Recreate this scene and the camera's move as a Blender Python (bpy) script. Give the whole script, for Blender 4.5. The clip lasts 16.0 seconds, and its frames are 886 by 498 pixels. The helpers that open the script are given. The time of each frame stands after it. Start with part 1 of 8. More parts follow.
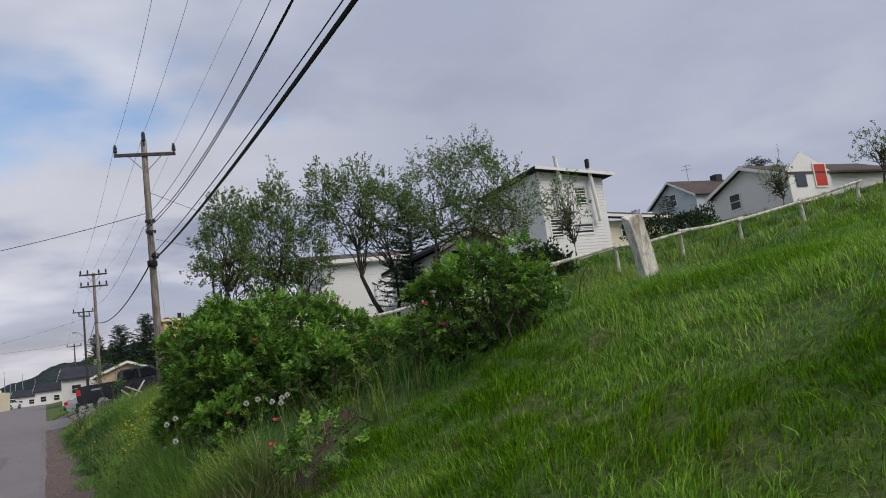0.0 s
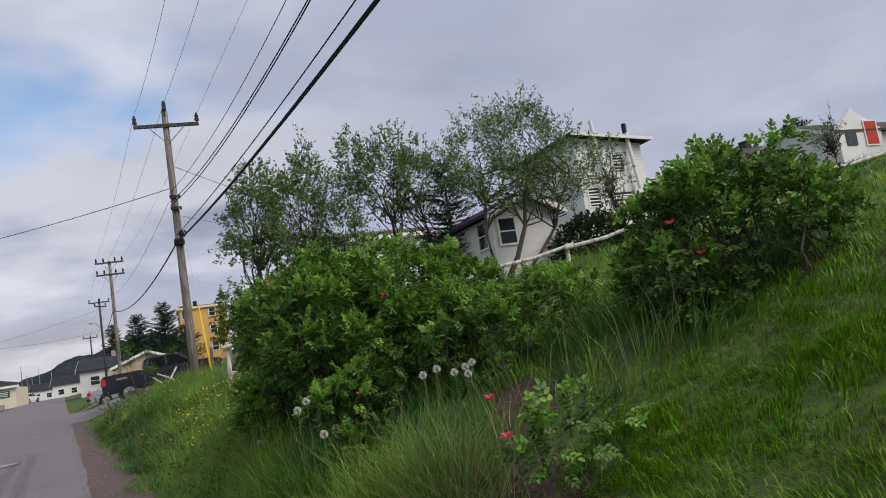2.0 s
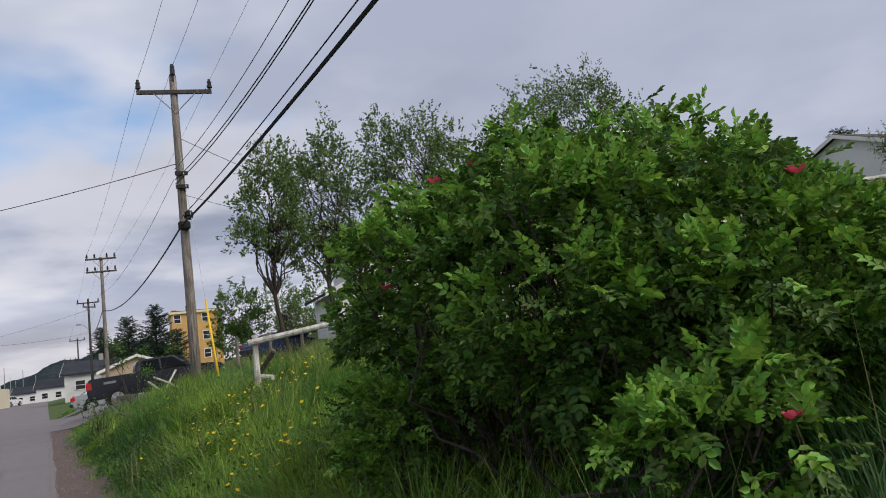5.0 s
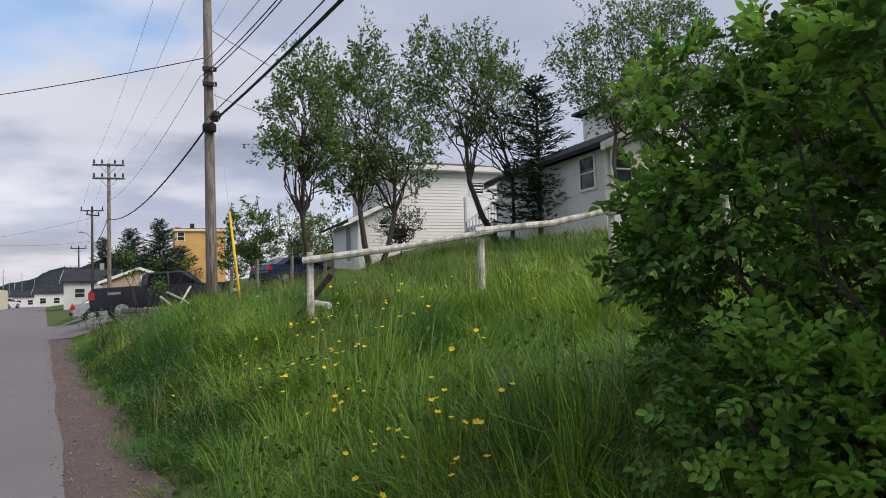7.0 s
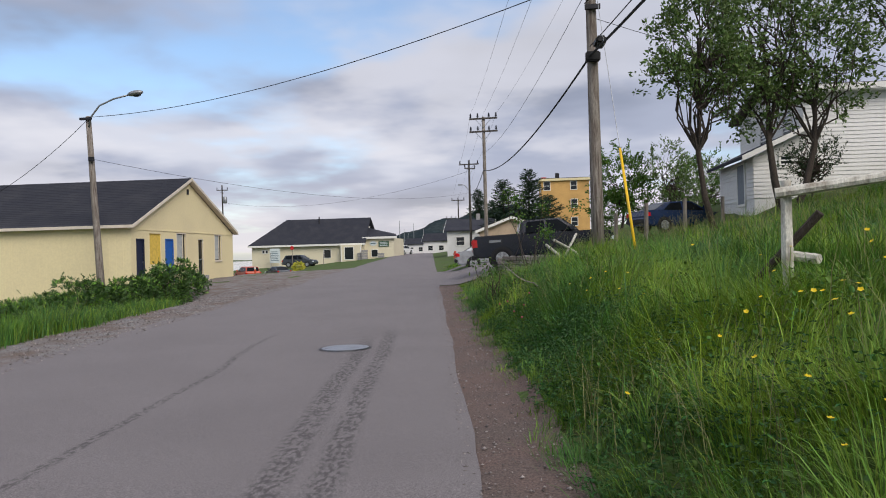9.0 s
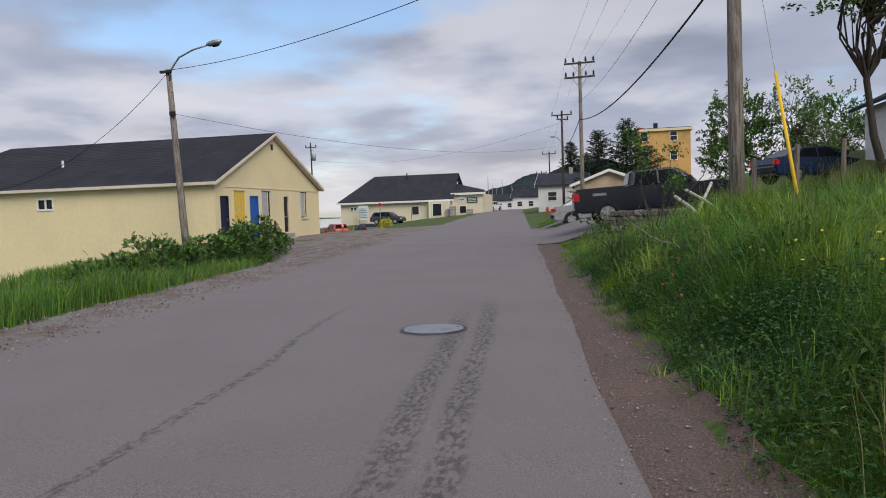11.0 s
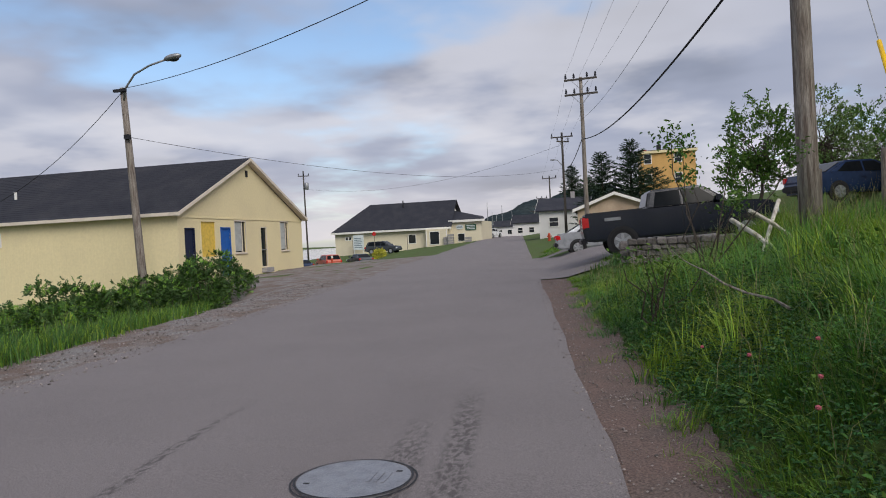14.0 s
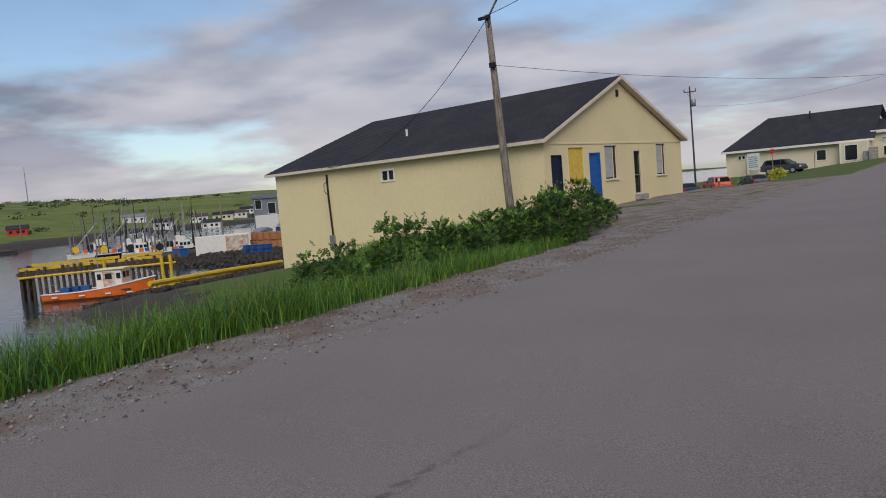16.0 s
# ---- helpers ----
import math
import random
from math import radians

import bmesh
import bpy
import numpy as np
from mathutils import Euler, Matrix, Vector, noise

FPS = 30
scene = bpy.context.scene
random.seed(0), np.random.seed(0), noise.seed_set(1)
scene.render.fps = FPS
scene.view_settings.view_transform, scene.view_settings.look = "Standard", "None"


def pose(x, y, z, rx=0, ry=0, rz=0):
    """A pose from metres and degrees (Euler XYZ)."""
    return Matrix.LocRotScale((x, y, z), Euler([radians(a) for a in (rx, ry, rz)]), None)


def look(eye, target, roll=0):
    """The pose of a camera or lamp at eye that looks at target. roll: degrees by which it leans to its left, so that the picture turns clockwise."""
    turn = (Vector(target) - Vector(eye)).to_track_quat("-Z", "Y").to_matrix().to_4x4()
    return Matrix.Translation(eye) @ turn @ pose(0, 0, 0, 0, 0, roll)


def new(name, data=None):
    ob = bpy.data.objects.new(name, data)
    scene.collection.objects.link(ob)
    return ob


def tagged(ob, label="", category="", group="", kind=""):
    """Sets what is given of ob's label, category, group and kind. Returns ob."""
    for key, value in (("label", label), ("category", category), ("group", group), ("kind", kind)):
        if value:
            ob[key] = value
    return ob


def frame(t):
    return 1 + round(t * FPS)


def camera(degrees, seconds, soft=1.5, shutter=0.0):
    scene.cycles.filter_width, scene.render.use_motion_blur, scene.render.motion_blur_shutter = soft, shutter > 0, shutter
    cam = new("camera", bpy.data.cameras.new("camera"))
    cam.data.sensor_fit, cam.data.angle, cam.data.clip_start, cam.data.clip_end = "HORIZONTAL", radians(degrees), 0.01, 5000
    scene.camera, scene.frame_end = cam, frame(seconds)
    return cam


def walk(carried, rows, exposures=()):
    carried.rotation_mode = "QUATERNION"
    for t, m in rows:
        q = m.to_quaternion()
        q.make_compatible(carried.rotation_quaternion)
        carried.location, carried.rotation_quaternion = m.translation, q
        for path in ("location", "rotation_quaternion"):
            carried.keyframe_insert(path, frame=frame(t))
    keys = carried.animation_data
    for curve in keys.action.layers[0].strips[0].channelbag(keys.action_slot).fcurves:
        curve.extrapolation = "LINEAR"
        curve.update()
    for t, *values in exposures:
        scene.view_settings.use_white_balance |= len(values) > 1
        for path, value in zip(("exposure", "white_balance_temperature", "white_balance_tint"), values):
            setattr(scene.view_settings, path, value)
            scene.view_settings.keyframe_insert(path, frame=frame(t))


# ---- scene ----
cam = camera(62.9, 16.0, 1.0)
PATH = [
    (0, (1.581, -0.580, 1.645), (2.360, 1.240, 1.930), -7.45),
    (0.5, (1.457, 0.073, 1.619), (2.332, 1.850, 1.897), -7.69),
    (1, (1.278, 0.763, 1.636), (2.163, 2.536, 1.905), -10.27),
    (1.5, (1.146, 1.390, 1.621), (1.929, 3.217, 1.846), -9.99),
    (2, (0.948, 2.032, 1.636), (1.704, 3.867, 1.878), -9.07),
    (2.5, (0.829, 2.699, 1.619), (1.589, 4.524, 1.921), -6.86),
    (3, (0.708, 3.402, 1.641), (1.469, 5.222, 1.975), -9.09),
    (3.2, (0.689, 3.661, 1.622), (1.443, 5.482, 1.961), -9.00),
    (5.3, (0.670, 6.481, 1.620), (1.449, 8.304, 1.887), -7.13),
    (5.5, (0.637, 6.701, 1.632), (1.409, 8.528, 1.887), -7.36),
    (6, (0.499, 7.336, 1.656), (1.228, 9.185, 1.884), -6.58),
    (6.5, (0.413, 8.043, 1.676), (1.140, 9.893, 1.899), -5.20),
    (7, (0.313, 8.799, 1.664), (1.080, 10.642, 1.790), -1.94),
    (7.5, (0.238, 9.484, 1.674), (0.900, 11.370, 1.753), -3.33),
    (8, (0.128, 10.136, 1.677), (0.567, 12.086, 1.759), -2.96),
    (8.5, (0.036, 10.784, 1.696), (0.036, 12.783, 1.756), -4.77),
    (9, (-0.126, 11.484, 1.704), (-0.312, 13.475, 1.718), -1.53),
    (9.5, (-0.263, 12.166, 1.701), (-0.615, 14.133, 1.604), -4.26),
    (11.8, (-0.962, 15.188, 1.672), (-1.407, 17.135, 1.581), -1.10),
    (12, (-1.002, 15.464, 1.681), (-1.416, 17.420, 1.601), -1.00),
    (12.5, (-1.019, 16.170, 1.702), (-1.409, 18.131, 1.642), -0.70),
    (13, (-1.056, 16.878, 1.713), (-1.392, 18.849, 1.647), -2.20),
    (13.5, (-1.066, 17.565, 1.744), (-1.477, 19.522, 1.692), -2.30),
    (14, (-1.124, 18.253, 1.768), (-1.553, 20.207, 1.745), -2.90),
    (14.5, (-1.232, 18.975, 1.779), (-1.991, 20.825, 1.731), -3.80),
    (15, (-1.368, 19.706, 1.796), (-2.336, 21.448, 1.629), -3.80),
    (15.5, (-1.498, 20.441, 1.811), (-2.581, 22.114, 1.645), -2.20),
    (16, (-1.661, 21.199, 1.835), (-3.015, 22.662, 1.673), -4.80),
]
walk(cam, [(t, look(eye, target, roll)) for t, eye, target, roll in PATH],
     [(0.0, -0.03), (3.0, 0.08), (5.5, 0.05), (6.5, 0.14), (7.0, 0.2), (7.5, 0.3), (9.0, 0.1), (13.0, -0.05), (14.5, -0.08), (16.0, -0.36)])

# ---- world, sun ----
def build_world():
    world = bpy.data.worlds.new("sky_world")
    scene.world = world
    world.use_nodes = True
    nt = world.node_tree
    nt.nodes.clear()
    N = nt.nodes.new
    out, bg = N("ShaderNodeOutputWorld"), N("ShaderNodeBackground")
    sky = N("ShaderNodeTexSky")
    sky.sky_type, sky.sun_disc = "NISHITA", False
    sky.sun_elevation, sky.sun_rotation = radians(SUN_ELEVATION), radians(SUN_TURN)
    sky.air_density, sky.dust_density, sky.ozone_density = 1.0, 1.0, 2.0
    coord, sep = N("ShaderNodeTexCoord"), N("ShaderNodeSeparateXYZ")
    nt.links.new(coord.outputs["Generated"], sep.inputs[0])

    def math_node(op, a, b=None, clamp=False):
        n = N("ShaderNodeMath")
        n.operation, n.use_clamp = op, clamp
        for i, v in enumerate((a, b)):
            if v is None:
                continue
            if isinstance(v, (int, float)):
                n.inputs[i].default_value = v
            else:
                nt.links.new(v, n.inputs[i])
        return n.outputs[0]

    # the cloud deck is a plane overhead: directions are laid out on it
    up = math_node("ADD", math_node("MAXIMUM", sep.outputs["Z"], 0.0), 0.16)
    px, py = math_node("DIVIDE", sep.outputs["X"], up), math_node("DIVIDE", sep.outputs["Y"], up)
    comb = N("ShaderNodeCombineXYZ")
    nt.links.new(px, comb.inputs[0]), nt.links.new(py, comb.inputs[1])
    nt.links.new(math_node("MULTIPLY", sep.outputs["Z"], 1.5), comb.inputs[2])

    def cloud_noise(scale, detail, rough, shift):
        m, n = N("ShaderNodeMapping"), N("ShaderNodeTexNoise")
        m.inputs["Location"].default_value = shift
        nt.links.new(comb.outputs[0], m.inputs[0])
        nt.links.new(m.outputs[0], n.inputs["Vector"])
        n.inputs["Scale"].default_value, n.inputs["Detail"].default_value, n.inputs["Roughness"].default_value = scale, detail, rough
        return n.outputs["Fac"]

    def ramp(fac, stops):
        r = N("ShaderNodeValToRGB")
        r.color_ramp.interpolation = "EASE"
        while len(r.color_ramp.elements) < len(stops):
            r.color_ramp.elements.new(0.5)
        for e, (p, c) in zip(r.color_ramp.elements, stops):
            e.position, e.color = p, (*c, 1)
        nt.links.new(fac, r.inputs[0])
        return r.outputs[0]

    def mix(fac, a, b, kind="MIX"):
        n = N("ShaderNodeMix")
        n.data_type, n.blend_type = "RGBA", kind
        for key, v in ((0, fac), (6, a), (7, b)):
            if isinstance(v, (int, float)):
                n.inputs[key].default_value = v
            elif isinstance(v, tuple):
                n.inputs[key].default_value = (*v, 1)
            else:
                nt.links.new(v, n.inputs[key])
        return n.outputs[2]

    big, fine = cloud_noise(0.55, 5, 0.5, SKY_SHIFT), cloud_noise(1.5, 5, 0.5, (3.1, 7.7, 0))
    body = math_node("ADD", math_node("MULTIPLY", big, 0.75), math_node("MULTIPLY", fine, 0.25))
    # more cloud to the east (+x), breaks of blue to the west
    east = math_node("MULTIPLY", sep.outputs["X"], 0.06)
    cover = ramp(math_node("ADD", body, east), [(0.35, (0, 0, 0)), (0.46, (1, 1, 1))])
    # the deck is even to the east and broken into lit heaps to the west
    even = math_node("MULTIPLY", ramp(sep.outputs["X"], [(0.0, (0, 0, 0)), (0.45, (1, 1, 1))]), 0.58)
    relief = math_node("SUBTRACT", cloud_noise(0.9, 4, 0.5, (1.3, 2.2, 5.0)), 0.5)
    relief = math_node("ADD", math_node("MULTIPLY", relief, math_node("SUBTRACT", 1.0, even)), 0.5)
    shade = ramp(relief, [(0.32, CLOUD_DARK), (0.50, CLOUD_MID), (0.68, CLOUD_LIGHT)])
    heaps = ramp(cloud_noise(1.15, 5, 0.5, (6.3, 0.9, 1.1)), [(0.48, (0, 0, 0)), (0.62, (1, 1, 1))])
    shade = mix(math_node("MULTIPLY", heaps, math_node("MULTIPLY", math_node("SUBTRACT", 0.75, even), 0.65)), shade, CLOUD_BRIGHT)
    blue = N("ShaderNodeVectorMath")
    blue.operation = "SCALE"
    nt.links.new(sky.outputs[0], blue.inputs[0])
    blue.inputs["Scale"].default_value = SKY_STRENGTH
    # warm light low in the sky
    low = ramp(sep.outputs["Z"], [(0.0, (1, 1, 1)), (0.14, (0, 0, 0))])
    warm = mix(math_node("MULTIPLY", low, 0.48), shade, CLOUD_WARM)
    total = mix(cover, blue.outputs[0], warm)
    nt.links.new(total, bg.inputs[0])
    bg.inputs[1].default_value = SKY_GAIN
    nt.links.new(bg.outputs[0], out.inputs[0])


SUN_ELEVATION, SUN_TURN = 42.0, 140.0
SKY_STRENGTH, SKY_GAIN = 0.12, 1.45
SKY_SHIFT = (0.4, 1.9, 0.0)
CLOUD_DARK, CLOUD_MID, CLOUD_LIGHT, CLOUD_WARM = (0.185, 0.208, 0.275), (0.276, 0.302, 0.388), (0.45, 0.465, 0.53), (0.60, 0.54, 0.51)
CLOUD_BRIGHT = (0.57, 0.56, 0.59)
build_world()
sun = new("sun", bpy.data.lights.new("sun", "SUN"))
sun.data.energy, sun.data.angle, sun.data.color = 2.7, radians(40), (1.0, 0.93, 0.84)
sun.matrix_world = look((0, 0, 0), (-math.sin(radians(SUN_TURN)) * math.cos(radians(SUN_ELEVATION)),
                                    -math.cos(radians(SUN_TURN)) * math.cos(radians(SUN_ELEVATION)), -math.sin(radians(SUN_ELEVATION))))
sun.location = (0, 0, 60)

# ---- materials ----
def material(name, base, rough=0.8, metal=0.0, vary=0.12, scale=6.0, fine=60.0, bump=0.15, second=None, second_at=0.55,
             islands=0.0, objects=0.0, hue=0.0, translucent=0.0, spec=0.3, bump_distance=0.02, stretch=(1, 1, 1)):
    """A surface with two scales of variation, relief, and colour that varies piece by piece."""
    m = bpy.data.materials.new(name)
    m.use_nodes = True
    nt = m.node_tree
    bsdf, out = nt.nodes["Principled BSDF"], nt.nodes["Material Output"]
    N, L = nt.nodes.new, nt.links.new
    coord, mp = N("ShaderNodeTexCoord"), N("ShaderNodeMapping")
    mp.inputs["Scale"].default_value = stretch
    L(coord.outputs["Object"], mp.inputs[0])

    def noise_tex(s, detail):
        n = N("ShaderNodeTexNoise")
        n.inputs["Scale"].default_value, n.inputs["Detail"].default_value = s, detail
        L(mp.outputs[0], n.inputs["Vector"])
        return n

    coarse, grain = noise_tex(scale, 4), noise_tex(fine, 3)
    mixed = N("ShaderNodeMix")
    mixed.data_type = "RGBA"
    mixed.inputs[6].default_value, mixed.inputs[7].default_value = (*base, 1), (*(second or [c * 0.6 for c in base]), 1)
    r = N("ShaderNodeMapRange")
    r.inputs[1].default_value, r.inputs[2].default_value = second_at - 0.12, second_at + 0.15
    r.inputs[4].default_value = 1.0 if second else 0.6
    L(coarse.outputs["Fac"], r.inputs[0])
    L(r.outputs[0], mixed.inputs[0])
    hsv = N("ShaderNodeHueSaturation")
    L(mixed.outputs[2], hsv.inputs["Color"])
    val = N("ShaderNodeMapRange")
    val.inputs[1].default_value, val.inputs[2].default_value = 0.3, 0.7
    val.inputs[3].default_value, val.inputs[4].default_value = 1 - vary, 1 + vary
    L(grain.outputs["Fac"], val.inputs[0])
    value = val.outputs[0]
    for source, amount in (("ShaderNodeNewGeometry", islands), ("ShaderNodeObjectInfo", objects)):
        if amount:
            g, k, mul = N(source), N("ShaderNodeMapRange"), N("ShaderNodeMath")
            k.inputs[3].default_value, k.inputs[4].default_value = 1 - amount, 1 + amount
            rnd = g.outputs["Random Per Island"] if source == "ShaderNodeNewGeometry" else g.outputs["Random"]
            L(rnd, k.inputs[0])
            mul.operation = "MULTIPLY"
            L(value, mul.inputs[0]), L(k.outputs[0], mul.inputs[1])
            value = mul.outputs[0]
            if hue:
                w, f = N("ShaderNodeMapRange"), N("ShaderNodeMath")
                f.operation = "FRACT"
                f2 = N("ShaderNodeMath")
                f2.operation, f2.inputs[1].default_value = "MULTIPLY", 7.31
                L(rnd, f2.inputs[0]), L(f2.outputs[0], f.inputs[0]), L(f.outputs[0], w.inputs[0])
                w.inputs[3].default_value, w.inputs[4].default_value = 0.5 - hue, 0.5 + hue
                L(w.outputs[0], hsv.inputs["Hue"])
    L(value, hsv.inputs["Value"])
    L(hsv.outputs[0], bsdf.inputs["Base Color"])
    bsdf.inputs["Roughness"].default_value, bsdf.inputs["Metallic"].default_value = rough, metal
    bsdf.inputs["Specular IOR Level"].default_value = spec
    if bump:
        b = N("ShaderNodeBump")
        b.inputs["Strength"].default_value, b.inputs["Distance"].default_value = bump, bump_distance
        L(grain.outputs["Fac"], b.inputs["Height"])
        L(b.outputs[0], bsdf.inputs["Normal"])
    if translucent:
        t, ms = N("ShaderNodeBsdfTranslucent"), N("ShaderNodeMixShader")
        L(hsv.outputs[0], t.inputs[0])
        ms.inputs[0].default_value = translucent
        L(bsdf.outputs[0], ms.inputs[1]), L(t.outputs[0], ms.inputs[2])
        L(ms.outputs[0], out.inputs[0])
    return m


def glass_dark(name, base=(0.02, 0.025, 0.03)):
    return material(name, base, rough=0.06, vary=0.05, bump=0, spec=0.3)


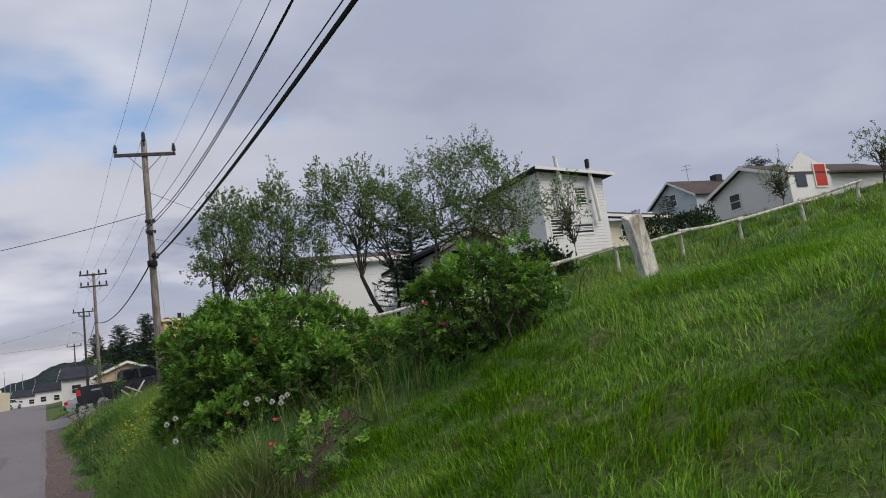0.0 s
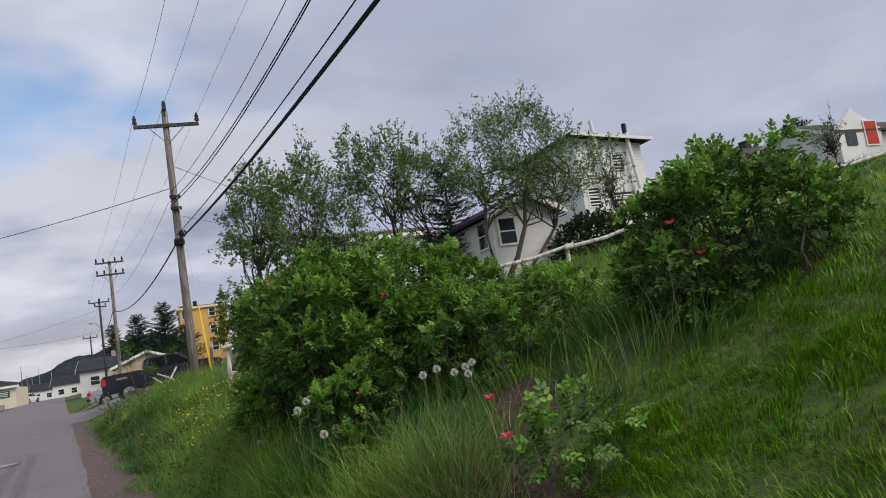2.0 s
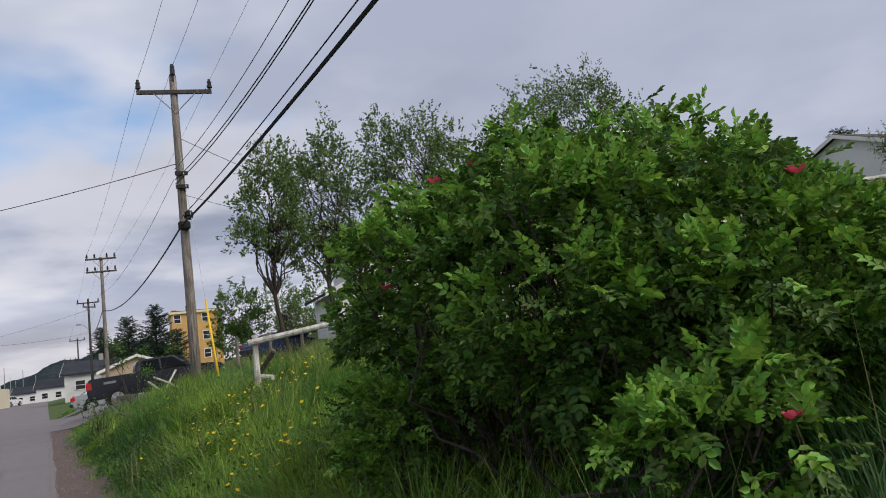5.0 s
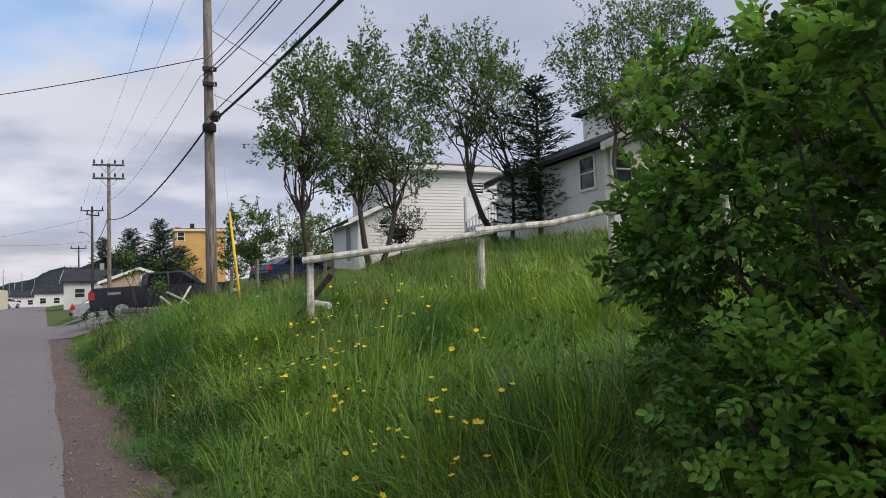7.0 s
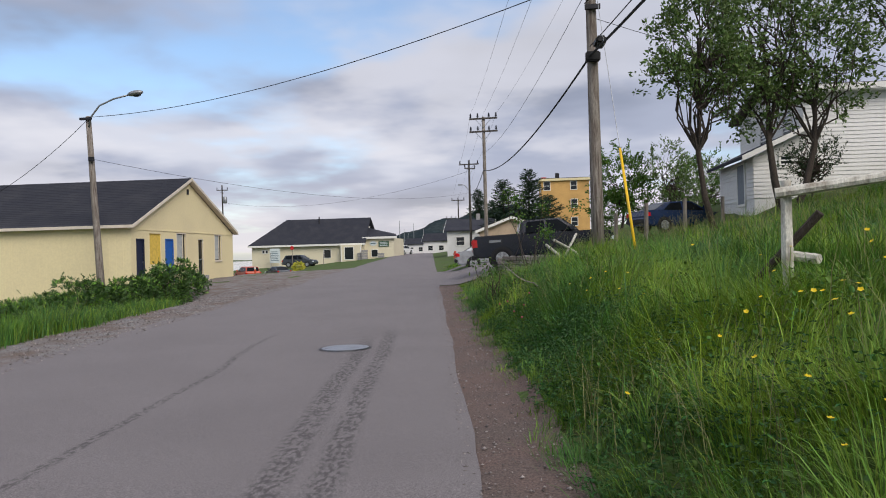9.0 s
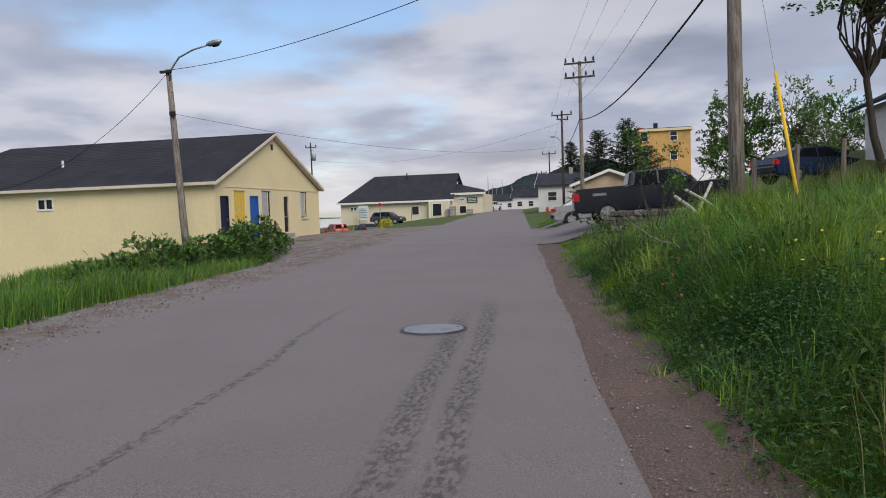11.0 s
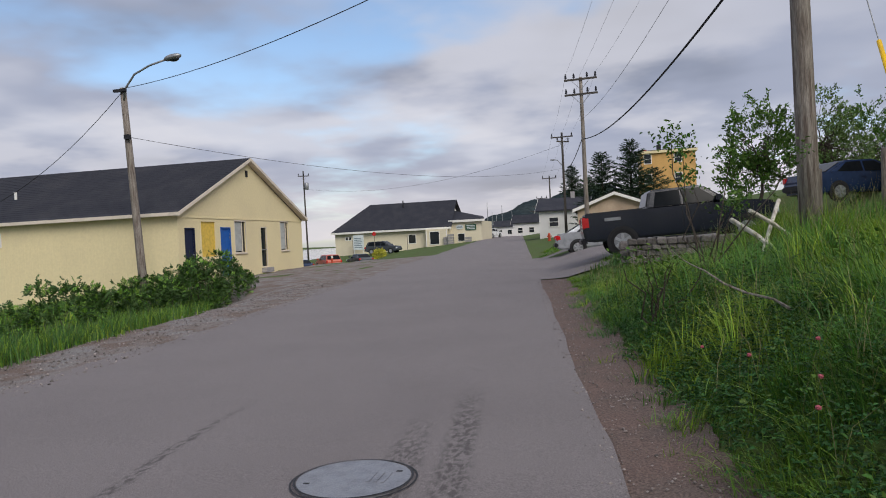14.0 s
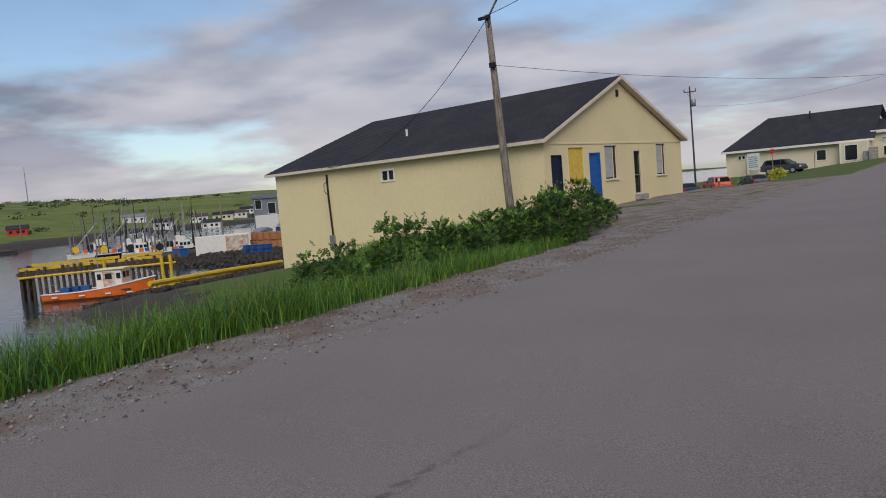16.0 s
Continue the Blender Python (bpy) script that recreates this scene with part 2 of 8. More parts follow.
MAT = {
    "soil": material("soil_grass", (0.065, 0.105, 0.022), rough=0.95, vary=0.35, scale=0.9, fine=14, bump=0.6, second=(0.075, 0.065, 0.03), second_at=0.62, bump_distance=0.05),
    "bare_soil": material("bare_soil", (0.105, 0.066, 0.050), rough=0.95, vary=0.4, scale=4, fine=45, bump=0.9, second=(0.06, 0.040, 0.032), second_at=0.5, bump_distance=0.03),
    "gravel": material("gravel", (0.225, 0.218, 0.220), rough=0.95, vary=0.45, scale=1.6, fine=55, bump=0.9, second=(0.165, 0.125, 0.108), second_at=0.47, bump_distance=0.03),
    "gravel_red": material("gravel_red", (0.155, 0.108, 0.095), rough=0.95, vary=0.40, scale=1.8, fine=60, bump=0.9, second=(0.13, 0.10, 0.09), second_at=0.5, bump_distance=0.03),
    "stone_grey": material("stone_grey", (0.26, 0.25, 0.25), rough=0.9, vary=0.2, islands=0.4, fine=30),
    "pole_wood": material("weathered_pole", (0.265, 0.238, 0.210), rough=0.9, vary=0.35, scale=3, fine=18, bump=0.7, second=(0.12, 0.095, 0.08), second_at=0.52, stretch=(6, 6, 0.5)),
    "pole_dark": material("creosote_pole", (0.055, 0.048, 0.045), rough=0.85, vary=0.35, scale=3, fine=18, bump=0.5, second=(0.12, 0.11, 0.09), second_at=0.6, stretch=(5, 5, 0.4)),
    "dark_metal": material("dark_metal", (0.03, 0.03, 0.035), rough=0.55, metal=0.4, fine=30),
    "steel": material("galvanised_steel", (0.33, 0.34, 0.35), rough=0.45, metal=0.7, fine=25),
    "wire": material("black_wire", (0.010, 0.010, 0.012), rough=0.7, bump=0),
    "porcelain": material("insulator", (0.035, 0.035, 0.045), rough=0.3, fine=10, bump=0),
    "guard_yellow": material("guard_yellow", (0.80, 0.50, 0.02), rough=0.5, vary=0.1, scale=3, second=(0.60, 0.38, 0.05), second_at=0.65),
    "fence_wood": material("peeling_white_fence", (0.60, 0.58, 0.52), rough=0.9, vary=0.2, scale=7, fine=40, bump=0.6, second=(0.27, 0.235, 0.19), second_at=0.54, stretch=(1.5, 1.5, 0.6)),
    "bark": material("bark", (0.075, 0.060, 0.050), rough=0.95, vary=0.35, scale=8, fine=40, bump=0.8, stretch=(3, 3, 0.8)),
    "cream": material("cream_siding", (0.74, 0.64, 0.39), rough=0.75, vary=0.04, scale=0.35, fine=9, bump=0.08, second=(0.68, 0.585, 0.365), second_at=0.6),
    "cream_far": material("cream_hall_wall", (0.66, 0.60, 0.45), rough=0.8, vary=0.05, scale=0.4, fine=7, bump=0.08, second=(0.57, 0.52, 0.40), second_at=0.6),
    "trim_cream": material("faded_cream_trim", (0.66, 0.59, 0.50), rough=0.65, vary=0.06, scale=2, fine=20, second=(0.56, 0.49, 0.42), second_at=0.62),
    "white": material("white_trim", (0.74, 0.73, 0.70), rough=0.6, vary=0.05, scale=2, fine=20, second=(0.62, 0.61, 0.58), second_at=0.65),
    "siding": material("white_siding", (0.70, 0.69, 0.68), rough=0.6, vary=0.04, scale=0.6, fine=8, second=(0.62, 0.61, 0.60), second_at=0.65),
    "siding_blue": material("pale_blue_siding", (0.46, 0.50, 0.56), rough=0.65, vary=0.05, scale=0.6, fine=8),
    "shingle": material("charcoal_shingle", (0.030, 0.032, 0.042), rough=0.9, vary=0.25, scale=0.7, fine=22, bump=0.5, second=(0.042, 0.043, 0.052), second_at=0.55, objects=0.14, spec=0.15),
    "shingle_brown": material("brown_shingle", (0.085, 0.065, 0.058), rough=0.9, vary=0.2, scale=0.8, fine=20, bump=0.4),
    "navy": material("navy_paint", (0.012, 0.017, 0.05), rough=0.5, vary=0.1, fine=10),
    "yellow": material("yellow_paint", (0.72, 0.50, 0.09), rough=0.55, vary=0.05, fine=10),
    "blue": material("blue_paint", (0.015, 0.11, 0.42), rough=0.45, vary=0.08, fine=10),
    "red": material("red_paint", (0.50, 0.045, 0.03), rough=0.55, vary=0.1, fine=10),
    "glass": glass_dark("window_glass"),
    "car_glass": material("tinted_car_glass", (0.008, 0.010, 0.012), rough=0.08, vary=0.05, bump=0, spec=0.12),
    "curtain": material("pale_blind", (0.42, 0.44, 0.43), rough=0.7, vary=0.1, scale=1, fine=12, stretch=(1, 1, 4)),
    "apt": material("ochre_stucco", (0.60, 0.36, 0.13), rough=0.8, vary=0.06, scale=0.5, fine=6),
    "tan": material("tan_siding", (0.50, 0.38, 0.28), rough=0.8, vary=0.05, scale=0.5, fine=6),
    "leaf": material("rose_leaf", (0.076, 0.158, 0.024), rough=0.55, vary=0.15, fine=40, bump=0, islands=0.5, hue=0.025, translucent=0.28, spec=0.35),
    # darkened copy of the rose leaf; the harbour bushes' shade is in its colour
    "leaf_mature": material("shaded_rose_leaf", (0.052, 0.112, 0.024), rough=0.5, vary=0.15, fine=40, bump=0, islands=0.5, hue=0.02, translucent=0.22, spec=0.35),
    "leaf_light": material("young_lit_rose_leaf", (0.19, 0.37, 0.05), rough=0.5, vary=0.15, fine=40, bump=0, islands=0.35, hue=0.02, translucent=0.35, spec=0.35),
    "leaf_willow": material("willow_leaf", (0.125, 0.200, 0.055), rough=0.5, vary=0.15, fine=40, bump=0, islands=0.5, hue=0.02, translucent=0.25, spec=0.4),
    "leaf_dark": material("dark_leaf", (0.030, 0.055, 0.020), rough=0.6, vary=0.15, fine=20, bump=0, islands=0.5, hue=0.02, translucent=0.2),
    "needle": material("spruce_needle", (0.045, 0.080, 0.045), rough=0.7, vary=0.2, fine=30, bump=0, islands=0.5, translucent=0.1),
    "clover": material("clover_leaf", (0.045, 0.125, 0.032), rough=0.55, vary=0.15, fine=30, bump=0, islands=0.5, hue=0.02, translucent=0.25, spec=0.3),
    # coarse grass; its darker colour also holds shade on the bank
    "grass_deep": material("coarse_and_shaded_blade", (0.088, 0.205, 0.030), rough=0.5, vary=0.12, scale=0.8, fine=5, bump=0, second=(0.055, 0.135, 0.036), second_at=0.5, islands=0.5, hue=0.022, translucent=0.28),
    "clover_flower": material("clover_flower", (0.42, 0.10, 0.13), rough=0.8, vary=0.2, fine=200, bump=0.6),
    "pebble": material("loose_stone", (0.25, 0.22, 0.21), rough=0.9, vary=0.2, scale=8, fine=90, bump=0.4, islands=0.6),
    "grass_lawn": material("lawn_blade", (0.140, 0.292, 0.006), rough=0.45, vary=0.1, scale=0.7, fine=8, bump=0, second=(0.094, 0.226, 0.006), second_at=0.5, islands=0.65, hue=0.018, translucent=0.3),
    "grass_tall": material("meadow_blade", (0.215, 0.33, 0.034), rough=0.5, vary=0.12, scale=0.55, fine=5, bump=0, second=(0.10, 0.21, 0.034), second_at=0.52, islands=0.45, hue=0.022, translucent=0.3),
    "grass_dry": material("dry_stalk", (0.27, 0.26, 0.12), rough=0.7, vary=0.2, bump=0, islands=0.4, translucent=0.3),
    "rose": material("rose_petal", (0.62, 0.07, 0.12), rough=0.6, vary=0.1, bump=0, islands=0.3, translucent=0.3),
    "buttercup": material("buttercup_petal", (0.85, 0.62, 0.02), rough=0.4, vary=0.1, bump=0, translucent=0.3),
    "clock": material("seed_head", (0.62, 0.62, 0.58), rough=0.9, vary=0.1, bump=0, translucent=0.4),
    "iron": material("cast_iron_cover", (0.30, 0.30, 0.32), rough=0.38, metal=0.6, vary=0.12, scale=9, fine=60, bump=0.3),
    "black_plastic": material("black_plastic", (0.018, 0.018, 0.02), rough=0.6, bump=0.05),
    "tyre": material("tyre_rubber", (0.015, 0.015, 0.016), rough=0.85, fine=30),
    "rim": material("alloy_rim", (0.55, 0.56, 0.58), rough=0.3, metal=0.8, bump=0),
    "car_black": material("black_car_paint", (0.008, 0.011, 0.022), rough=0.18, vary=0.05, bump=0, spec=0.6),
    "car_silver": material("silver_car_paint", (0.45, 0.47, 0.50), rough=0.25, metal=0.5, vary=0.04, bump=0, spec=0.5),
    "car_white": material("white_car_paint", (0.72, 0.73, 0.74), rough=0.3, vary=0.04, bump=0),
    "car_grey": material("grey_car_paint", (0.07, 0.08, 0.095), rough=0.25, metal=0.3, vary=0.05, bump=0, spec=0.5),
    "car_blue": material("blue_car_paint", (0.012, 0.028, 0.080), rough=0.22, vary=0.05, bump=0, spec=0.6),
    "car_red": material("red_car_paint", (0.50, 0.06, 0.025), rough=0.3, vary=0.05, bump=0, spec=0.5),
    "lamp_red": material("red_lens", (0.50, 0.01, 0.012), rough=0.15, bump=0, spec=0.6),
    "wall_stone": material("wall_stone", (0.22, 0.20, 0.19), rough=0.95, vary=0.25, scale=5, fine=35, bump=0.8, objects=0.35, second=(0.15, 0.13, 0.12), second_at=0.55),
    "rock": material("shore_rock", (0.040, 0.036, 0.034), rough=0.95, vary=0.3, scale=1.5, fine=14, bump=0.9, islands=0.35, second=(0.075, 0.068, 0.06), second_at=0.6),
    "hill": material("far_hill", (0.135, 0.165, 0.032), rough=1.0, vary=0.2, scale=0.02, fine=0.15, bump=0.2, second=(0.075, 0.11, 0.028), second_at=0.5),
    # dark forest turned bluish: distance haze is put into its colour
    "forest": material("hazed_far_forest", (0.030, 0.042, 0.048), rough=1.0, vary=0.3, scale=0.03, fine=0.25, bump=0, second=(0.045, 0.058, 0.060), second_at=0.55, spec=0.0),
    "orange": material("orange_hull", (0.72, 0.16, 0.03), rough=0.4, vary=0.06, scale=1.2, fine=8),
    "timber": material("wharf_timber", (0.085, 0.070, 0.060), rough=0.95, vary=0.35, scale=2, fine=14, bump=0.5, objects=0.3),
    "rail_yellow": material("yellow_rail_paint", (0.62, 0.42, 0.03), rough=0.6, vary=0.1, scale=1, fine=6, second=(0.42, 0.30, 0.06), second_at=0.62),
    "crate": material("orange_crate", (0.42, 0.20, 0.09), rough=0.7, vary=0.1, fine=8, objects=0.2),
    "bin_blue": material("blue_tub", (0.03, 0.10, 0.30), rough=0.5, vary=0.1, bump=0.05, objects=0.2),
    "rust": material("rusty_panel", (0.42, 0.25, 0.16), rough=0.8, vary=0.25, scale=2, fine=12, second=(0.62, 0.60, 0.56), second_at=0.5),
    "shed_grey": material("grey_metal_cladding", (0.20, 0.225, 0.26), rough=0.6, vary=0.06, fine=6),
    "sign": material("sign_board", (0.62, 0.68, 0.70), rough=0.5, vary=0.04, fine=20),
    "sign_text": material("sign_bars", (0.10, 0.16, 0.20), rough=0.6, bump=0),
    "green_board": material("green_board", (0.03, 0.09, 0.05), rough=0.6, bump=0),
    "hydrant": material("hydrant_red", (0.50, 0.07, 0.03), rough=0.5, bump=0.05),
    "flower_yellow": material("yellow_shrub_leaf", (0.50, 0.48, 0.05), rough=0.6, bump=0, islands=0.4),
}


def asphalt_material():
    """Worn asphalt with a long crack, two scuffed tyre marks, and stones showing."""
    m = material("worn_asphalt", (0.186, 0.168, 0.172), rough=0.82, vary=0.42, scale=0.55, fine=110, bump=0.8, second=(0.170, 0.153, 0.157), second_at=0.52, bump_distance=0.01)
    nt = m.node_tree
    N, L = nt.nodes.new, nt.links.new
    bsdf = nt.nodes["Principled BSDF"]
    hsv_out = bsdf.inputs["Base Color"].links[0].from_socket
    coord, sep = N("ShaderNodeTexCoord"), N("ShaderNodeSeparateXYZ")
    L(coord.outputs["Object"], sep.inputs[0])

    def mth(op, a, b=None):
        n = N("ShaderNodeMath")
        n.operation = op
        for i, v in enumerate((a, b)):
            if isinstance(v, (int, float)):
                n.inputs[i].default_value = v
            elif v is not None:
                L(v, n.inputs[i])
        return n.outputs[0]

    def tex(scale, detail, stretch=(1, 1, 1)):
        mp, n = N("ShaderNodeMapping"), N("ShaderNodeTexNoise")
        mp.inputs["Scale"].default_value = stretch
        L(coord.outputs["Object"], mp.inputs[0]), L(mp.outputs[0], n.inputs["Vector"])
        n.inputs["Scale"].default_value, n.inputs["Detail"].default_value = scale, detail
        return n.outputs["Fac"]

    def gate(v, low, high):
        r = N("ShaderNodeMapRange")
        r.inputs[1].default_value, r.inputs[2].default_value = low, high
        L(v, r.inputs[0])
        return r.outputs[0]

    u = mth("ADD", sep.outputs["X"], mth("MULTIPLY", sep.outputs["Y"], 0.11))
    wobble = mth("MULTIPLY", mth("SUBTRACT", tex(0.35, 3), 0.5), 0.5)
    along = sep.outputs["Y"]
    total = None
    for centre, half, y0, y1, soft in MARKS:
        d = mth("ABSOLUTE", mth("SUBTRACT", mth("ADD", u, mth("MULTIPLY", wobble, soft)), centre))
        k = mth("MULTIPLY", gate(d, half, half * 0.45), mth("MULTIPLY", gate(along, y0, y0 + 0.8), gate(along, y1, y1 - 1.5)))
        total = k if total is None else mth("MAXIMUM", total, k)
    broken = mth("MULTIPLY", total, gate(tex(26, 2, (1, 0.45, 1)), 0.42, 0.60))
    mix = N("ShaderNodeMix")
    mix.data_type = "RGBA"
    mix.inputs[7].default_value = (0.052, 0.047, 0.048, 1)
    L(mth("MULTIPLY", broken, 0.70), mix.inputs[0]), L(hsv_out, mix.inputs[6])
    # small pale stones
    v = N("ShaderNodeTexVoronoi")
    v.inputs["Scale"].default_value = 26
    L(coord.outputs["Object"], v.inputs["Vector"])
    stones = mth("MULTIPLY", gate(v.outputs["Distance"], 0.16, 0.10), gate(tex(9, 2), 0.46, 0.58))
    mix2 = N("ShaderNodeMix")
    mix2.data_type = "RGBA"
    mix2.inputs[7].default_value = (0.32, 0.30, 0.30, 1)
    L(mth("MULTIPLY", stones, 0.8), mix2.inputs[0]), L(mix.outputs[2], mix2.inputs[6])
    L(mix2.outputs[2], bsdf.inputs["Base Color"])
    return m


# centre across the road, half width, from y, to y, wander
MARKS = [(0.0, 0.17, 5, 24.5, 0.3), (0.36, 0.15, 5, 25.5, 0.3), (-1.8, 0.07, 6, 25, 0.8)]
MAT["asphalt"] = asphalt_material()


def water_material():
    m = material("harbour_water", (0.035, 0.05, 0.06), rough=0.06, vary=0.05, scale=0.05, fine=0.9, bump=0.35, bump_distance=0.12, spec=0.5, stretch=(1, 2.5, 1))
    return m


MAT["water"] = water_material()

# ---- helpers for shapes ----
def thing(name, label, category, group="", kind="", at=(0, 0, 0), turn=0.0):
    ob = new(name)
    ob.matrix_world = pose(*at, 0, 0, turn)
    return tagged(ob, label, category, group, kind)


def part(name, bm, mat, parent, label="", smooth=False):
    me = bpy.data.meshes.new(name)
    bm.to_mesh(me)
    bm.free()
    me.materials.append(MAT[mat])
    if smooth:
        me.polygons.foreach_set("use_smooth", [True] * len(me.polygons))
    ob = new(name, me)
    ob.parent = parent
    return tagged(ob, label)


def lone(name, bm, mat, label, category, group="", kind="", smooth=False, at=(0, 0, 0)):
    ob = part(name, bm, mat, None, "", smooth)
    ob.location = at
    return tagged(ob, label, category, group, kind)


def mesh_of(name, verts, faces, mat, parent=None, label="", category="", kind="", smooth=False):
    me = bpy.data.meshes.new(name)
    verts, faces = np.asarray(verts, np.float32), np.asarray(faces, np.int32)
    k = faces.shape[1]
    me.vertices.add(len(verts)), me.loops.add(faces.size), me.polygons.add(len(faces))
    me.vertices.foreach_set("co", verts.ravel())
    me.loops.foreach_set("vertex_index", faces.ravel())
    me.polygons.foreach_set("loop_start", np.arange(0, faces.size, k, dtype=np.int32))
    if smooth:
        me.polygons.foreach_set("use_smooth", np.ones(len(faces), bool))
    me.update(calc_edges=True)
    me.materials.append(MAT[mat])
    ob = new(name, me)
    ob.parent = parent
    return tagged(ob, label, category, "", kind)


def box(bm, x0, x1, y0, y1, z0, z1, bevel=0.0):
    r = bmesh.ops.create_cube(bm, size=1.0, matrix=Matrix.Translation(((x0 + x1) / 2, (y0 + y1) / 2, (z0 + z1) / 2)) @ Matrix.Diagonal((abs(x1 - x0), abs(y1 - y0), abs(z1 - z0), 1)))
    if bevel:
        edges = list({e for v in r["verts"] for e in v.link_edges})
        bmesh.ops.bevel(bm, geom=edges, offset=bevel, segments=2, affect="EDGES")
    return bm


def rod(bm, p0, p1, r0, r1=None, n=10):
    p0, p1 = Vector(p0), Vector(p1)
    d = p1 - p0
    m = Matrix.Translation((p0 + p1) / 2) @ d.to_track_quat("Z", "Y").to_matrix().to_4x4()
    bmesh.ops.create_cone(bm, cap_ends=True, segments=n, radius1=r0, radius2=r0 if r1 is None else r1, depth=d.length, matrix=m)
    return bm


def tube(points, radii, n=8):
    """A tapered tube through points, as a bmesh."""
    bm = bmesh.new()
    rings = []
    for i, p in enumerate(points):
        a = Vector(points[max(i - 1, 0)])
        b = Vector(points[min(i + 1, len(points) - 1)])
        q = (b - a).to_track_quat("Z", "Y")
        r = radii[i] if isinstance(radii, (list, tuple)) else radii
        rings.append([bm.verts.new(Vector(p) + q @ Vector((r * math.cos(2 * math.pi * k / n), r * math.sin(2 * math.pi * k / n), 0))) for k in range(n)])
    for a, b in zip(rings, rings[1:]):
        for k in range(n):
            bm.faces.new((a[k], a[(k + 1) % n], b[(k + 1) % n], b[k]))
    bm.faces.new(rings[0][::-1]), bm.faces.new(rings[-1])
    return bm


def poly(bm, pts):
    return bm.faces.new([bm.verts.new(p) for p in pts])


def prism(bm, pts, d):
    """A flat outline thickened along the vector d."""
    a, b = [bm.verts.new(p) for p in pts], [bm.verts.new(Vector(p) + Vector(d)) for p in pts]
    bm.faces.new(a), bm.faces.new(b[::-1])
    for i in range(len(pts)):
        j = (i + 1) % len(pts)
        bm.faces.new((a[j], a[i], b[i], b[j]))
    bmesh.ops.recalc_face_normals(bm, faces=bm.faces)
    return bm


# ---- the lie of the land ----
def smooth01(v, a, b):
    t = np.clip((np.asarray(v, float) - a) / (b - a), 0, 1)
    return t * t * (3 - 2 * t)


def road_x(y):
    """The right edge of the asphalt."""
    return 1.42 - 0.11 * np.asarray(y, float)


def road_z(y):
    return -0.06 + 0.0125 * np.clip(y, -100, 160)


ROAD_W = 6.5
WATER_Z = -5.2


def lumps(x, y):
    return 0.05 * np.sin(1.7 * x + 0.6 * y) * np.sin(0.9 * y - 0.5 * x) + 0.03 * np.sin(3.9 * x - 1.3) * np.sin(3.1 * y + 0.7)


def ground_z(x, y):
    x, y = np.asarray(x, float), np.asarray(y, float)
    u = x - road_x(y)
    z = road_z(y)
    bank = np.interp(u, [0, 0.6, 1.1, 1.6, 2.3, 3, 4.3, 6.3, 9, 12, 20, 35, 45, 60, 120, 400], [0, 0.02, 0.2, 0.5, 0.88, 1.08, 1.3, 1.55, 2.05, 2.75, 4.35, 7.1, 8.5, 10.4, 18, 34])
    bank = bank * (1 - 0.75 * smooth01(y, 50, 75) * (1 - smooth01(u, 40, 160)))
    bank = bank + 0.62 * smooth01(u, 2.2, 5.0) * smooth01(y, 8.7, 5.8) * (1 - smooth01(u, 9, 16))
    bank = bank + (0.13 - 0.03 * np.clip(u, 0, 20)) * smooth01(u, 0.6, 1.6) * np.maximum(smooth01(y, 13, 8), smooth01(u, 8, 17) * smooth01(y, 44, 30))
    drive = smooth01(y, 32.0, 37.5) * smooth01(y, 55.0, 53.0)
    bank = bank * (1 - drive * 0.46 * smooth01(u, 0.5, 1.5) * (1 - smooth01(u, 9, 15)))
    bank = bank * (1 - 0.38 * smooth01(y, 27.5, 32.5) * smooth01(y, 38.9, 38.5) * smooth01(u, 0.6, 1.5) * (1 - smooth01(u, 2.9, 4.1)))
    v = -u - ROAD_W
    shore = np.interp(v, [0, 1.7, 3, 5, 8, 15, 25, 40, 60, 120], [0, -0.04, -0.45, -1.1, -2.0, -3.9, -5.4, -6.6, -8.0, -10])
    apron = np.interp(v, [0, 8, 11, 20, 31, 45, 60, 120], [0, -0.22, -0.5, -1.6, -3.0, -4.6, -7, -10])
    lot = np.interp(v, [0, 14, 25, 40, 60, 120], [0, -1.1, -1.5, -3.0, -8, -11])
    left = shore + (apron - shore) * smooth01(y, 37, 44)
    left = left + (lot - left) * smooth01(y, 64, 78)
    left = left - 0.95 * smooth01(v, 8, 12) * smooth01(y, 72, 80) * smooth01(y, 109, 104)
    rel = np.where(u > 0, bank, np.where(v > 0, left, 0.0))
    rough = np.where((u > 0.7) | (v > 1.9), lumps(x, y), 0)
    near = z + rel + rough
    # the far side of the harbour
    d = -0.937 * x - 0.348 * y
    far = np.interp(d, [176, 184, 190, 235, 420, 700, 1500, 4000], [-12, -6.5, -4.0, -1.5, 12, 24, 34, 34]) + 2.0 * np.sin(x * 0.012 + y * 0.02) * smooth01(d, 240, 500)
    near = np.where((y > 300) & (v > 60), -12, near)
    # the flat yards of the fish plant and the quay
    for cx, cy, rx, ry in ((-95, 96, 38, 30), (-135, 132, 30, 24)):
        e = np.hypot((x - cx) / rx, (y - cy) / ry)
        near = np.where((x < -42) & (e < 1.25), np.maximum(near, np.interp(e, [0, 0.84, 1.0, 1.25], [-4.1, -4.3, -4.9, -9])), near)
    return np.where(d > 150, far, near)


def gz(x, y):
    return float(ground_z(x, y))


